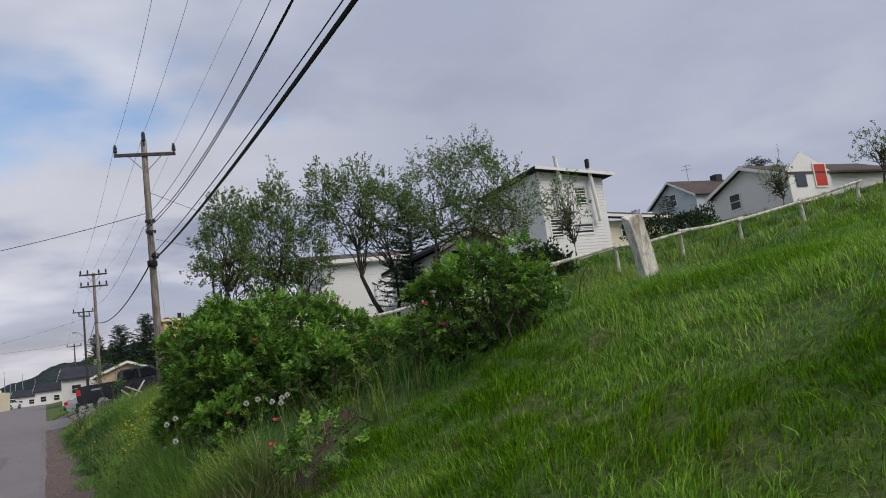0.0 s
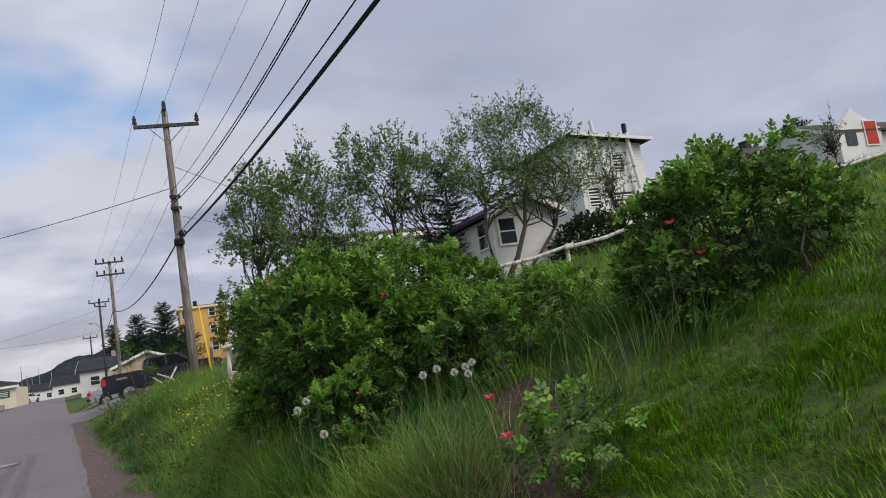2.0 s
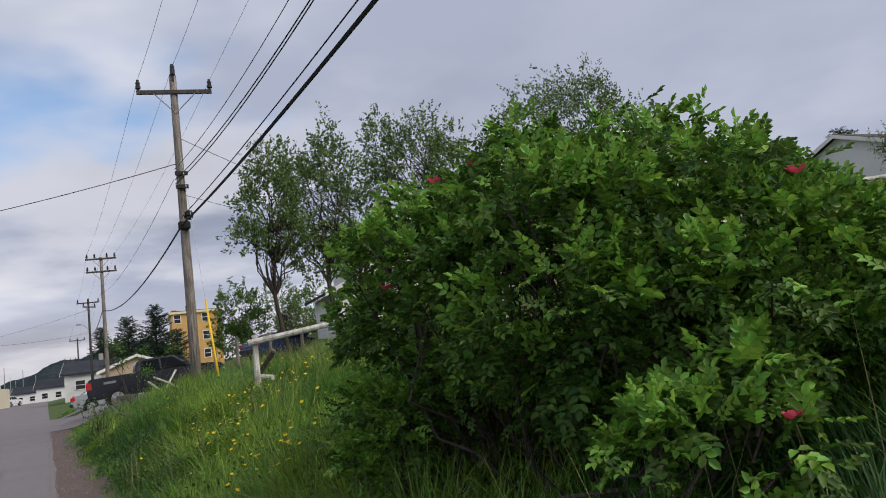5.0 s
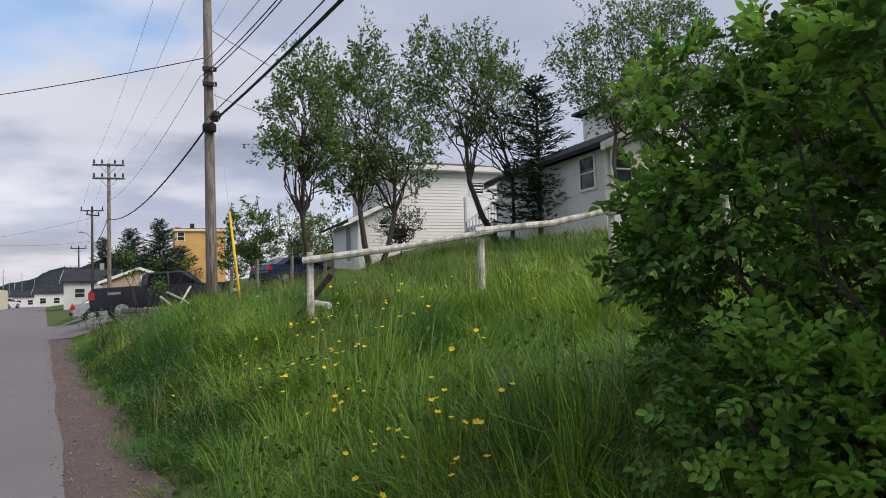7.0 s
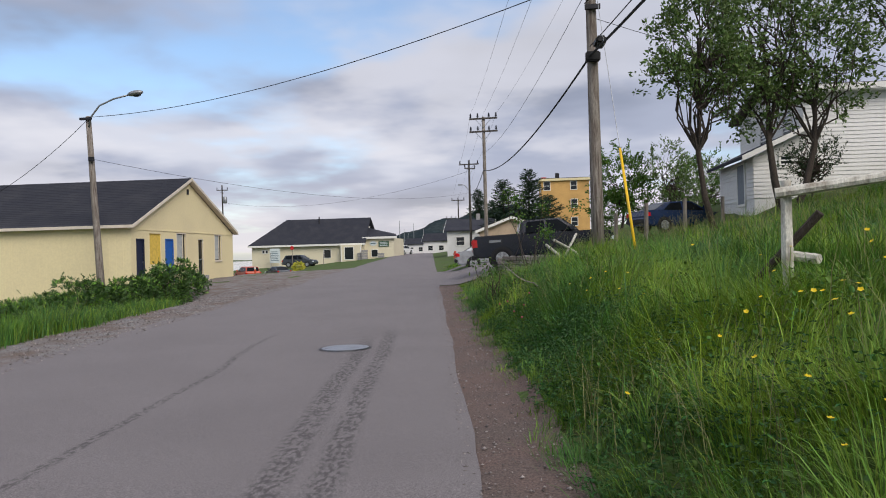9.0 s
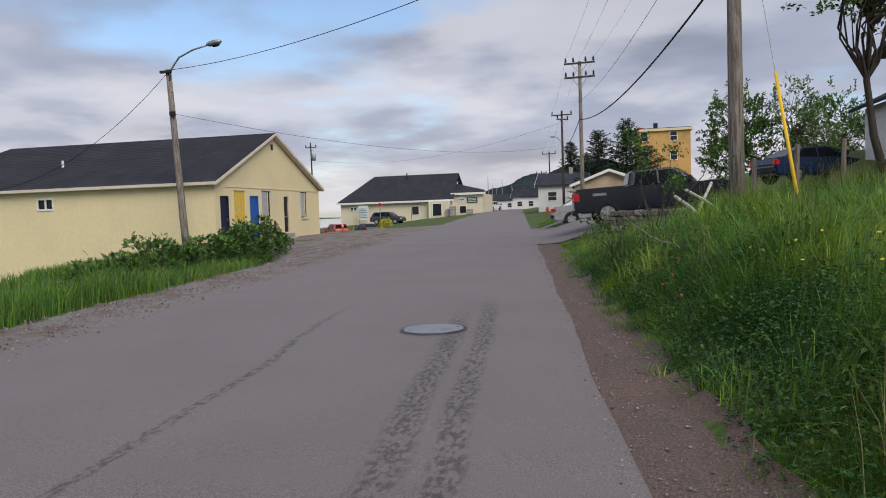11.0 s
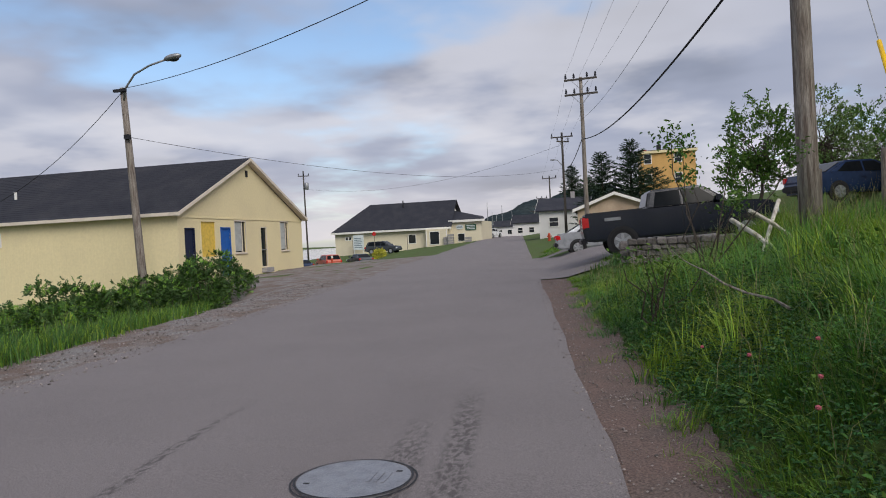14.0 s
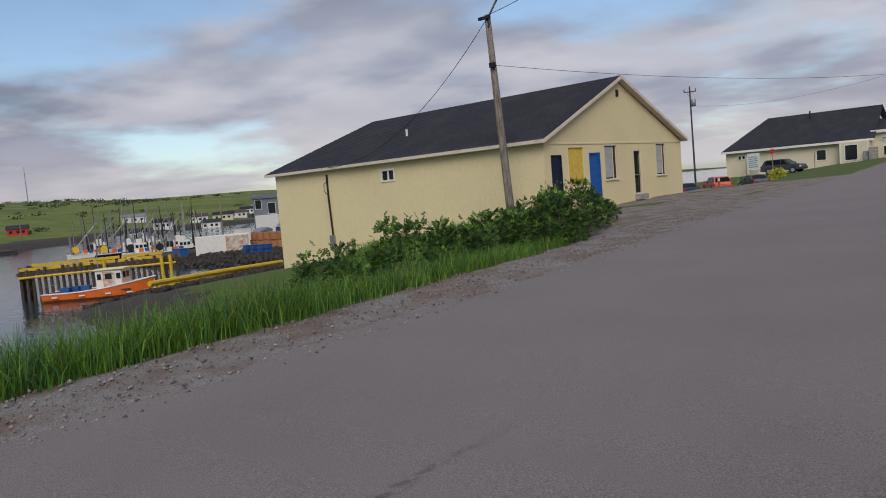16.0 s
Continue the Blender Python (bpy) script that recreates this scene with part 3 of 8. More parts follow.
def build_ground():
    us = np.concatenate([[-3000, -2200, -1600, -1200], np.arange(-900, -260, 40), np.arange(-260, -60, 6), np.arange(-60, -12, 2), np.arange(-12, -4, 0.5), [-4, -2], np.arange(0, 7, 0.25), np.arange(7, 24, 1.0), np.arange(24, 70, 4), np.arange(70, 300, 20), [300, 400, 600, 900, 1500, 3000]])
    ys = np.concatenate([[-400, -200, -100, -60, -30], np.arange(-20, 50, 0.8), np.arange(50, 90, 2), np.arange(90, 180, 6), np.arange(180, 900, 24), [900, 1100, 1500, 2200, 3500]])
    yy, uu = np.meshgrid(ys, us, indexing="ij")
    xx = road_x(np.clip(yy, -60, 400)) + uu
    zz = ground_z(xx, yy)
    n = len(us)
    verts = np.stack([xx, yy, zz], -1).reshape(-1, 3)
    i, j = np.meshgrid(np.arange(len(ys) - 1), np.arange(n - 1), indexing="ij")
    a = (i * n + j).ravel()
    faces = np.stack([a, a + 1, a + n + 1, a + n], -1)
    ob = mesh_of("ground", verts, faces, "soil", None, "grassy ground falling from the bank to the harbour", "ground", "structure", smooth=True)
    ob.data.materials.append(MAT["hill"])
    ob.data.materials.append(MAT["rock"])
    c = verts[faces].mean(1)
    d = -0.937 * c[:, 0] - 0.348 * c[:, 1]
    slot = np.where(d > 150, 1, np.where((c[:, 0] < -34) & (c[:, 2] < -3.0) & (c[:, 1] < 140), 2, 0))
    slot = np.where((d > 150) & (c[:, 2] < -3.2), 2, slot)
    ob.data.polygons.foreach_set("material_index", slot.astype(np.int32))
    return ob


def build_wooded_hill():
    """The dark wooded hill past the end of the road, with a rough canopy."""
    rng = np.random.default_rng(17)
    xs, ys = np.arange(-135, 175, 3.0), np.arange(380, 660, 7.0)
    yy, xx = np.meshgrid(ys, xs, indexing="ij")
    top = np.interp(xx / yy * 600, [-118, -104, -92, -70, -36, -12, 15, 60, 150, 400], [-9, 4, 18.5, 24, 32, 41, 34, 18, 6, 4])
    zz = top * smooth01(yy, 380, 600) * (1 + 0.05 * np.sin(xx * 0.09) + 0.04 * np.sin(xx * 0.21 + 1)) + rng.random(xx.shape) * 1.9 - 1
    n = len(xs)
    i, j = np.meshgrid(np.arange(len(ys) - 1), np.arange(n - 1), indexing="ij")
    a = (i * n + j).ravel()
    return mesh_of("backdrop_hill", np.stack([xx, yy, zz], -1).reshape(-1, 3), np.stack([a, a + 1, a + n + 1, a + n], -1), "forest", None, "dark wooded hill past the end of the road", "hill", "structure")


def strip(name, mat, u0, u1, y0, y1, lift, label, category, step=0.8, ragged0=0.0, ragged1=0.0, across=5, seed=3, widen=0.0):
    """A strip of surfacing that follows the road, with ragged edges."""
    rng = np.random.default_rng(seed)
    ys = np.arange(y0, y1 + step, step)
    e0 = u0 + ragged0 * np.convolve(rng.normal(size=len(ys) + 4), np.ones(5) / 2.2, "valid")
    e0 = e0 - widen * np.clip(ys - 30, 0, 12.5)
    e1 = u1 + ragged1 * np.convolve(rng.normal(size=len(ys) + 4), np.ones(5) / 2.2, "valid")
    k = np.linspace(0, 1, across)
    uu = e0[:, None] + (e1 - e0)[:, None] * k[None]
    yy = np.repeat(ys[:, None], across, 1)
    xx = road_x(yy) + uu
    zz = ground_z(xx, yy) + lift
    i, j = np.meshgrid(np.arange(len(ys) - 1), np.arange(across - 1), indexing="ij")
    a = (i * across + j).ravel()
    return mesh_of(name, np.stack([xx, yy, zz], -1).reshape(-1, 3), np.stack([a, a + 1, a + across + 1, a + across], -1), mat, None, label, category, "structure", smooth=True)


build_ground()
build_wooded_hill()
strip("road", "asphalt", -ROAD_W, 0.0, -60, 330, 0.045, "worn grey asphalt village road", "road", step=0.5, ragged0=0.10, ragged1=0.02, across=12, seed=5)
strip("gravel_shoulder", "gravel_red", -0.3, 0.74, -20, 39.5, 0.032, "reddish gravel and dirt road shoulder", "shoulder", step=0.15, ragged1=0.035, across=7, seed=6)
strip("gravel_verge", "gravel", -ROAD_W - 1.75, -ROAD_W + 0.4, -20, 44, 0.028, "grey and reddish gravel verge", "verge", step=0.25, ragged0=0.07, across=9, seed=7, widen=0.26)
strip("apron", "gravel", -ROAD_W - 9.6, -ROAD_W + 0.4, 42.5, 66, 0.028, "worn gravel and asphalt apron before the building", "apron", step=1.0, ragged0=0.05, across=12, seed=8)
strip("driveway", "asphalt", -0.3, 9, 39.8, 54.0, 0.036, "short worn driveway climbing from the road", "driveway", step=0.6, ragged1=0.3, across=24, seed=9)
mesh_of("water", [(-2500, -900, WATER_Z), (30, -900, WATER_Z), (30, 3000, WATER_Z), (-2500, 3000, WATER_Z)], [(0, 1, 2, 3)], "water", None, "calm grey-blue harbour water", "water", "structure")

# ---- the cream building by the road ----
def wall_with_openings(bm, axis, at, thick, a0, a1, z0, z1, holes):
    """A wall at axis = at, from a0 to a1 along the other axis, with rectangular openings (a0, a1, z0, z1) cut through."""
    cuts_a = sorted({a0, a1, *[h[0] for h in holes], *[h[1] for h in holes]})
    cuts_z = sorted({z0, z1, *[h[2] for h in holes], *[h[3] for h in holes]})
    for p, q in zip(cuts_a, cuts_a[1:]):
        for r, s in zip(cuts_z, cuts_z[1:]):
            c = ((p + q) / 2, (r + s) / 2)
            if any(h[0] < c[0] < h[1] and h[2] < c[1] < h[3] for h in holes):
                continue
            if axis == "x":
                box(bm, at - thick, at, p, q, r, s)
            else:
                box(bm, p, q, at, at + thick, r, s)
    bmesh.ops.remove_doubles(bm, verts=bm.verts, dist=0.0005)
    return bm


def frame_bm(axis, at, a0, a1, z0, z1, w, depth):
    bm = bmesh.new()
    for p, q, r, s in ((a0, a1, z1 - w, z1), (a0, a1, z0, z0 + w), (a0, a0 + w, z0 + w, z1 - w), (a1 - w, a1, z0 + w, z1 - w)):
        if axis == "x":
            box(bm, at, at + depth, p, q, r, s)
        else:
            box(bm, p, q, at - depth, at, r, s)
    return bm


def cream_building():
    b = thing("cream_building", "long cream building with charcoal roof and painted doors", "building", at=(0, 0, 0))
    X, Y0, Y1, XB, EAVE, RIDGE, YM = -20.45, 48.7, 63.05, -41.3, 3.58, 6.85, 55.75
    doors = [("navy_door", "navy", 49.25, 50.12, 0.60, 3.0), ("yellow_panel", "yellow", 50.65, 52.1, 1.5, 3.38), ("blue_door", "blue", 52.58, 53.62, 0.52, 3.05)]
    wins = [(54.1, 55.3, 1.7, 3.38), (59.8, 60.9, 1.7, 3.42)]
    dark = (57.15, 57.95, 0.75, 3.12)
    bm = bmesh.new()
    wall_with_openings(bm, "x", X, 0.25, Y0, Y1, -1.6, EAVE, [d[2:] for d in doors] + wins + [dark])
    part("gable_wall", bm, "cream", b)
    part("gable_peak", prism(bmesh.new(), [(X, Y0, EAVE), (X, Y1, EAVE), (X, YM, RIDGE - 0.12)], (-0.25, 0, 0)), "cream", b)
    bm = bmesh.new()
    sw = (-31.25, -30.25, 2.58, 3.18)
    wall_with_openings(bm, "y", Y0, 0.25, XB, X - 0.25, -4.0, EAVE, [sw])
    part("side_wall", bm, "cream", b)
    # upright battens of the side cladding, and those of the gable
    bm = bmesh.new()
    x = XB + 0.4
    while x < X - 0.3:
        if not sw[0] - 0.15 < x < sw[1] + 0.1:
            box(bm, x, x + 0.012, Y0 - 0.006, Y0, -4.0, EAVE - 0.02)
        x += 0.4
    part("cladding_rib", bm, "cream", b)
    for name, bits in (("back_wall", (XB, X - 0.25, Y1 - 0.25, Y1)), ("end_wall", (XB, XB + 0.25, Y0 + 0.25, Y1 - 0.25))):
        part(name, box(bmesh.new(), *bits, -4.2, EAVE), "cream", b)
    part("band", box(bmesh.new(), X, X + 0.03, Y0, Y1, EAVE - 0.10, EAVE - 0.03), "cream", b)
    for name, mat, a0, a1, z0, z1 in doors:
        d = part(name, box(bmesh.new(), X - 0.10, X - 0.04, a0 + 0.05, a1 - 0.05, z0, z1 - 0.05, 0.006), mat, b, name.replace("_", " ") + " in the gable wall")
        part("door_frame", frame_bm("x", X - 0.03, a0, a1, z0, z1, 0.06, 0.05), mat if name != "yellow_panel" else "cream", d)
        if name != "yellow_panel":
            part("handle", rod(bmesh.new(), (X - 0.04, a1 - 0.15, (z0 + z1) / 2 - 0.1), (X + 0.03, a1 - 0.15, (z0 + z1) / 2 - 0.1), 0.025), "steel", d)
    for a0, a1, z0, z1 in wins:
        w = part("window", frame_bm("x", X - 0.02, a0 - 0.06, a1 + 0.06, z0 - 0.06, z1 + 0.06, 0.06, 0.03), "trim_cream", b)
        part("pane", box(bmesh.new(), X - 0.09, X - 0.08, a0, a1, z0, z1), "glass", w)
        part("blind", box(bmesh.new(), X - 0.076, X - 0.066, a0 + 0.05, a0 + (a1 - a0) * 0.68, z0 + 0.06, z1 - 0.04), "curtain", w, "pale blind drawn partly across")
        part("mullion", box(bmesh.new(), X - 0.065, X - 0.03, a0 + (a1 - a0) * 0.7, a0 + (a1 - a0) * 0.7 + 0.05, z0, z1), "trim_cream", w)
        part("sill", box(bmesh.new(), X, X + 0.07, a0 - 0.08, a1 + 0.08, z0 - 0.1, z0 - 0.05, 0.008), "trim_cream", w)
    a0, a1, z0, z1 = dark
    d = part("glazed_door", frame_bm("x", X - 0.06, a0, a1, z0, z1, 0.06, 0.04), "trim_cream", b, "narrow dark glazed door in a cream frame")
    part("pane", box(bmesh.new(), X - 0.12, X - 0.11, a0 + 0.05, a1 - 0.05, z0 + 0.05, z1 - 0.05), "glass", d)
    part("push_bar", box(bmesh.new(), X - 0.06, X - 0.02, a0 + 0.1, a1 - 0.1, z0 + 1.0, z0 + 1.06), "steel", d)
    part("threshold", box(bmesh.new(), X, X + 0.3, a0 - 0.1, a1 + 0.1, z0 - 0.3, z0 - 0.02), "stone_grey", d)
    w = part("small_window", frame_bm("y", Y0 + 0.02, sw[0] - 0.05, sw[1] + 0.05, sw[2] - 0.05, sw[3] + 0.05, 0.10, 0.06), "white", b)
    part("pane", box(bmesh.new(), sw[0], sw[1], Y0 + 0.09, Y0 + 0.10, sw[2], sw[3]), "glass", w)
    part("mullion", box(bmesh.new(), -30.79, -30.71, Y0 - 0.02, Y0 + 0.05, sw[2], sw[3]), "white", w)
    part("gable_vent", box(bmesh.new(), X, X + 0.04, YM - 0.14, YM + 0.10, RIDGE - 0.95, RIDGE - 0.6), "dark_metal", b, "small dark louvre vent")
    # roof: gable towards the road, hipped at the harbour end
    XO, XH, XE, YL, YR, ZE = X + 0.30, -39.2, XB - 0.7, Y0 - 0.35, Y1 + 0.30, EAVE + 0.05
    bm = bmesh.new()
    t = (0, 0, 0.10)
    prism(bm, [(XO, YL, ZE), (XO, YM, RIDGE), (XH, YM, RIDGE), (XE, YL, ZE)], t)
    prism(bm, [(XO, YR, ZE), (XE, YR, ZE), (XH, YM, RIDGE), (XO, YM, RIDGE)], t)
    prism(bm, [(XE, YL, ZE), (XH, YM, RIDGE), (XE, YR, ZE)], t)
    roof = part("roof", bm, "shingle", b, "charcoal asphalt shingle roof, hipped at one end")
    # shingle courses as thin raised steps
    for s, (ya, n) in enumerate(((YL, 26), (YR, 26))):
        bm = bmesh.new()
        for i in range(1, n):
            k = i / n
            y, z = ya + (YM - ya) * k, ZE + (RIDGE - ZE) * k + 0.10
            y2, z2 = ya + (YM - ya) * (k + 0.03), ZE + (RIDGE - ZE) * (k + 0.03) + 0.10
            xa = XE + (XH - XE) * k
            poly(bm, [(xa, y, z + 0.012), (XO, y, z + 0.012), (XO, y2, z2 + 0.002), (xa, y2, z2 + 0.002)])
            poly(bm, [(xa, y, z - 0.005), (XO, y, z - 0.005), (XO, y, z + 0.012), (xa, y, z + 0.012)])
        bmesh.ops.recalc_face_normals(bm, faces=bm.faces)
        tagged(part("shingle_course", bm, "shingle", roof), kind="stuff")
    for ya in (YL, YR):
        part("fascia", box(bmesh.new(), XE, XO, ya - 0.03 if ya == YL else ya, ya if ya == YL else ya + 0.03, ZE - 0.07, ZE + 0.09), "trim_cream", b)
        bm = bmesh.new()
        prism(bm, [(XO, ya, ZE - 0.08), (XO, YM, RIDGE - 0.08), (XO, YM, RIDGE + 0.09), (XO, ya, ZE + 0.09)], (0.035, 0, 0))
        part("bargeboard", bm, "trim_cream", b)
        bm = bmesh.new()
        prism(bm, [(X, ya, ZE - 0.10), (XO, ya, ZE - 0.10), (XO, YM, RIDGE - 0.10), (X, YM, RIDGE - 0.10)], (0, 0, 0.04))
        part("soffit", bm, "trim_cream", b)
        y0, y1 = (YL, Y0) if ya == YL else (Y1, YR)
        part("eave_soffit", box(bmesh.new(), XE, X, y0, y1, ZE - 0.06, ZE - 0.02), "trim_cream", b)
    part("roof_vent", tube([(-31.90, 51.6, 4.94), (-31.90, 51.6, 5.54)], 0.07), "white", b, "white plumbing vent pipe")
    bm = tube([(-36.0, Y0 - 0.06, 3.3), (-36.0, Y0 - 0.06, 2.0), (-35.9, Y0 - 0.06, -0.3)], 0.06)
    cond = part("service_conduit", bm, "dark_metal", b, "dark service conduit on the side wall")
    part("meter", box(bmesh.new(), -36.15, -35.75, Y0 - 0.16, Y0, -0.9, -0.3, 0.02), "steel", cond)
    part("weatherhead", tube([(-36.0, Y0 - 0.06, 2.95), (-36.25, Y0 - 0.12, 2.75), (-36.3, Y0 - 0.1, 2.35), (-36.05, Y0 - 0.05, 2.1)], 0.02, 6), "wire", cond)
    return b


cream_building()


# ---- poles, lamps and wires ----
def crossarm(parent, x, y, z, half, turn, knobs, mat="pole_dark", drop=0.75):
    a = radians(turn)
    d = Vector((math.cos(a), math.sin(a), 0))
    c = Vector((x, y, z))
    n = Vector((-d.y, d.x, 0)) * -0.12
    bm = bmesh.new()
    m = Matrix.Translation(c + n) @ Matrix.Rotation(a, 4, "Z") @ Matrix.Diagonal((2 * half, 0.10, 0.13, 1))
    bmesh.ops.create_cube(bm, size=1, matrix=m)
    arm = part("crossarm", bm, mat, parent)
    for s in (-1, 1):
        part("brace", rod(bmesh.new(), c + n * 1.3 + d * s * half * 0.55 - Vector((0, 0, 0.06)), c + n - Vector((0, 0, drop)), 0.018, n=6), "steel", arm)
    for k in knobs:
        p = c + n + d * k * half + Vector((0, 0, 0.06))
        bm = tube([p, p + Vector((0, 0, 0.06)), p + Vector((0, 0, 0.07)), p + Vector((0, 0, 0.16)), p + Vector((0, 0, 0.17)), p + Vector((0, 0, 0.28)), p + Vector((0, 0, 0.30)), p + Vector((0, 0, 0.38))], [0.03, 0.03, 0.085, 0.085, 0.06, 0.08, 0.05, 0.045], 10)
        part("insulator", bm, "porcelain", arm)
    return arm


def utility_pole(x, y, top, lean, label, mat="pole_wood", r=0.15, lean_y=0.0):
    z0 = gz(x, y)
    p = thing("utility_pole", label, "utility pole", "utility poles along the road")
    h = top - z0
    pts = [(x + lean * k * h, y + lean_y * k * h, z0 - 0.4 + (h + 0.4) * k) for k in (0, 0.2, 0.4, 0.6, 0.8, 1)]
    part("pole", tube(pts, [r * (1 - 0.32 * i / 5) for i in range(6)], 14), mat, p, smooth=True)
    return p, Vector(pts[-1])


def wire(name, a, b, sag, r, label, n=18, mat="wire", group="overhead wires"):
    a, b = Vector(a), Vector(b)
    pts = []
    for i in range(n + 1):
        k = i / n
        q = a.lerp(b, k)
        q.z -= sag * 4 * k * (1 - k)
        pts.append(q)
    return lone(name, tube(pts, r, 5), mat, label, "wire", group)


P0, P1, P2, P3, P4, P5 = (6.6, -14.0), (2.19, 31.0), (-2.05, 70.3), (-4.85, 98.5), (-8.5, 130.0), (-12.5, 165.0)
pole_1, t1 = utility_pole(*P1, 12.05, -0.003, "weathered grey wooden utility pole in the grass bank", r=0.17)
arm1 = crossarm(pole_1, P1[0], P1[1], 11.42, 1.20, -6, (-0.95, 0.95))
bm = tube([(t1.x, t1.y - 0.1, 11.8), (t1.x, t1.y - 0.1, 12.0), (t1.x, t1.y - 0.1, 12.05), (t1.x, t1.y - 0.1, 12.34), (t1.x, t1.y - 0.1, 12.42)], [0.04, 0.04, 0.085, 0.075, 0.05], 10)
part("top_insulator", bm, "porcelain", pole_1)
for z in (8.5, 8.05):
    part("bracket", box(bmesh.new(), P1[0] - 0.2, P1[0] + 0.2, P1[1] - 0.24, P1[1] - 0.14, z, z + 0.12), "dark_metal", pole_1)
part("cable_clamp", box(bmesh.new(), P1[0] - 0.22, P1[0] + 0.16, P1[1] - 0.34, P1[1] - 0.12, 6.66, 6.91, 0.03), "black_plastic", pole_1, "black cable clamp")
part("splice_box", box(bmesh.new(), P1[0] - 0.05, P1[0] + 0.22, P1[1] - 1.15, P1[1] - 0.55, 6.88, 7.08, 0.05), "black_plastic", pole_1, "black cable splice case")
pole_2, t2 = utility_pole(*P2, 12.75, 0.0, "pale weathered utility pole with two dark crossarms", "pole_wood", 0.17)
crossarm(pole_2, *P2, 12.6, 1.15, -6, (-0.9, -0.4, 0.4, 0.9))
crossarm(pole_2, *P2, 11.55, 1.15, -6, (-0.9, -0.4, 0.4, 0.9))
pole_3, t3 = utility_pole(*P3, 12.9, 0.0, "dark utility pole with crossarm and street lamp", "pole_dark", 0.16)
crossarm(pole_3, *P3, 12.4, 1.2, -6, (-0.9, 0.0, 0.9))
crossarm(pole_3, *P3, 11.9, 0.8, 40, (-0.9, 0.9))
part("lamp_arm", tube([(P3[0], P3[1], 9.2), (P3[0] - 0.6, P3[1] - 0.2, 9.9), (P3[0] - 0.9, P3[1] - 0.3, 9.95)], 0.04, 6), "steel", pole_3)
part("lamp_head", box(bmesh.new(), P3[0] - 1.35, P3[0] - 0.85, P3[1] - 0.4, P3[1] - 0.2, 9.88, 10.02, 0.03), "steel", pole_3)
for q, top in ((P4, 10.7), (P5, 9.5), ((-17.0, 205.0), 9.5), ((-22.5, 255.0), 10.0)):
    p, t = utility_pole(*q, top, 0.0, "distant dark utility pole with one crossarm", "pole_dark", 0.14)
    crossarm(p, *q, top - 0.25, 1.1, -6, (-0.9, 0.0, 0.9))
# thin street poles far down the road
for x, y, h in ((-30, 235, 9.5), (-37, 262, 9.0), (-33, 285, 9.5), (-41, 300, 9), (-27.5, 190, 8.5)):
    p, t = utility_pole(x, y, gz(x, y) + h, 0.0, "thin pale pole far down the road", "steel", 0.11)

# the guy wire with its yellow guard
guy = thing("guy_wire", "steel guy wire with bright yellow plastic guard", "guy wire")
ga, gb = Vector((2.58, 27.4, gz(2.58, 27.4) - 0.1)), Vector((2.2, 30.9, 9.4))
gm = ga.lerp(gb, 0.33)
part("strand", tube([ga, gb], 0.008, 5), "steel", guy)
part("guard", tube([ga.lerp(gb, 0.02), gm], [0.034, 0.030], 8), "guard_yellow", guy, "bright yellow guard sleeve", smooth=True)

# lamp standard by the cream building
LX, LY = -21.0, 46.6
lamp = thing("street_lamp", "leaning weathered wooden pole with curved steel street lamp", "street lamp")
z0 = gz(LX, LY)
part("pole", tube([(LX + 0.12, LY, z0 - 0.4), (LX, LY, 1.6), (LX - 0.22, LY, 5.5), (LX - 0.42, LY, 9.2)], [0.19, 0.18, 0.155, 0.13], 12), "pole_wood", lamp, smooth=True)
top = Vector((LX - 0.42, LY, 9.15))
part("arm", tube([top + Vector((0.1, -0.1, -0.5)), top + Vector((0.2, -0.1, 0.0)), top + Vector((0.7, -0.15, 0.55)), top + Vector((1.5, -0.2, 0.85)), top + Vector((2.4, -0.3, 1.0))], 0.045, 8), "steel", lamp, "curved steel arm", smooth=True)
bm = bmesh.new()
bmesh.ops.create_uvsphere(bm, u_segments=14, v_segments=8, radius=0.5, matrix=Matrix.Translation(top + Vector((2.72, -0.33, 1.05))) @ Matrix.Rotation(radians(-8), 4, "Y") @ Matrix.Diagonal((0.85, 0.36, 0.28, 1)))
head = part("lamp_head", bm, "steel", lamp, smooth=True)
bm = bmesh.new()
bmesh.ops.create_uvsphere(bm, u_segments=12, v_segments=6, radius=0.5, matrix=Matrix.Translation(top + Vector((2.78, -0.33, 0.97))) @ Matrix.Diagonal((0.5, 0.26, 0.22, 1)))
part("lens", bm, "glass", head, smooth=True)
part("bracket", box(bmesh.new(), LX - 0.75, LX - 0.15, LY - 0.25, LY - 0.12, 9.0, 9.12), "dark_metal", lamp)
part("wire_bracket", box(bmesh.new(), LX - 0.3, LX - 0.05, LY - 0.3, LY - 0.14, 6.9, 7.1), "dark_metal", lamp)

# wires along the poles
zc = 6.8
for dx, h, r, ex, ez, sag in ((-1.14, 11.85, 0.006, 5.5, 17.93, 2.67), (0.0, 12.4, 0.006, 6.12, 15.45, 1.77), (1.14, 11.85, 0.005, 11.8, 19.6, 0.1)):
    wire("power_line", (P1[0] + dx, P1[1] - 0.1, h), (P2[0] + dx * 0.9, P2[1] - 0.1, 13.0), 0.5, r, "thin overhead power line")
    wire("power_line", (ex, -14.0, ez), (P1[0] + dx, P1[1] - 0.1, h), sag, r, "thin overhead power line", n=30)
    wire("power_line", (P2[0] + dx * 0.9, P2[1] - 0.1, 13.0), (P3[0] + dx * 0.9, P3[1], 12.8), 0.4, r, "thin overhead power line")
    wire("power_line", (P3[0] + dx * 0.9, P3[1] - 0.1, 12.8), (P4[0] + dx * 0.9, P4[1], 10.8), 0.4, r, "thin overhead power line")
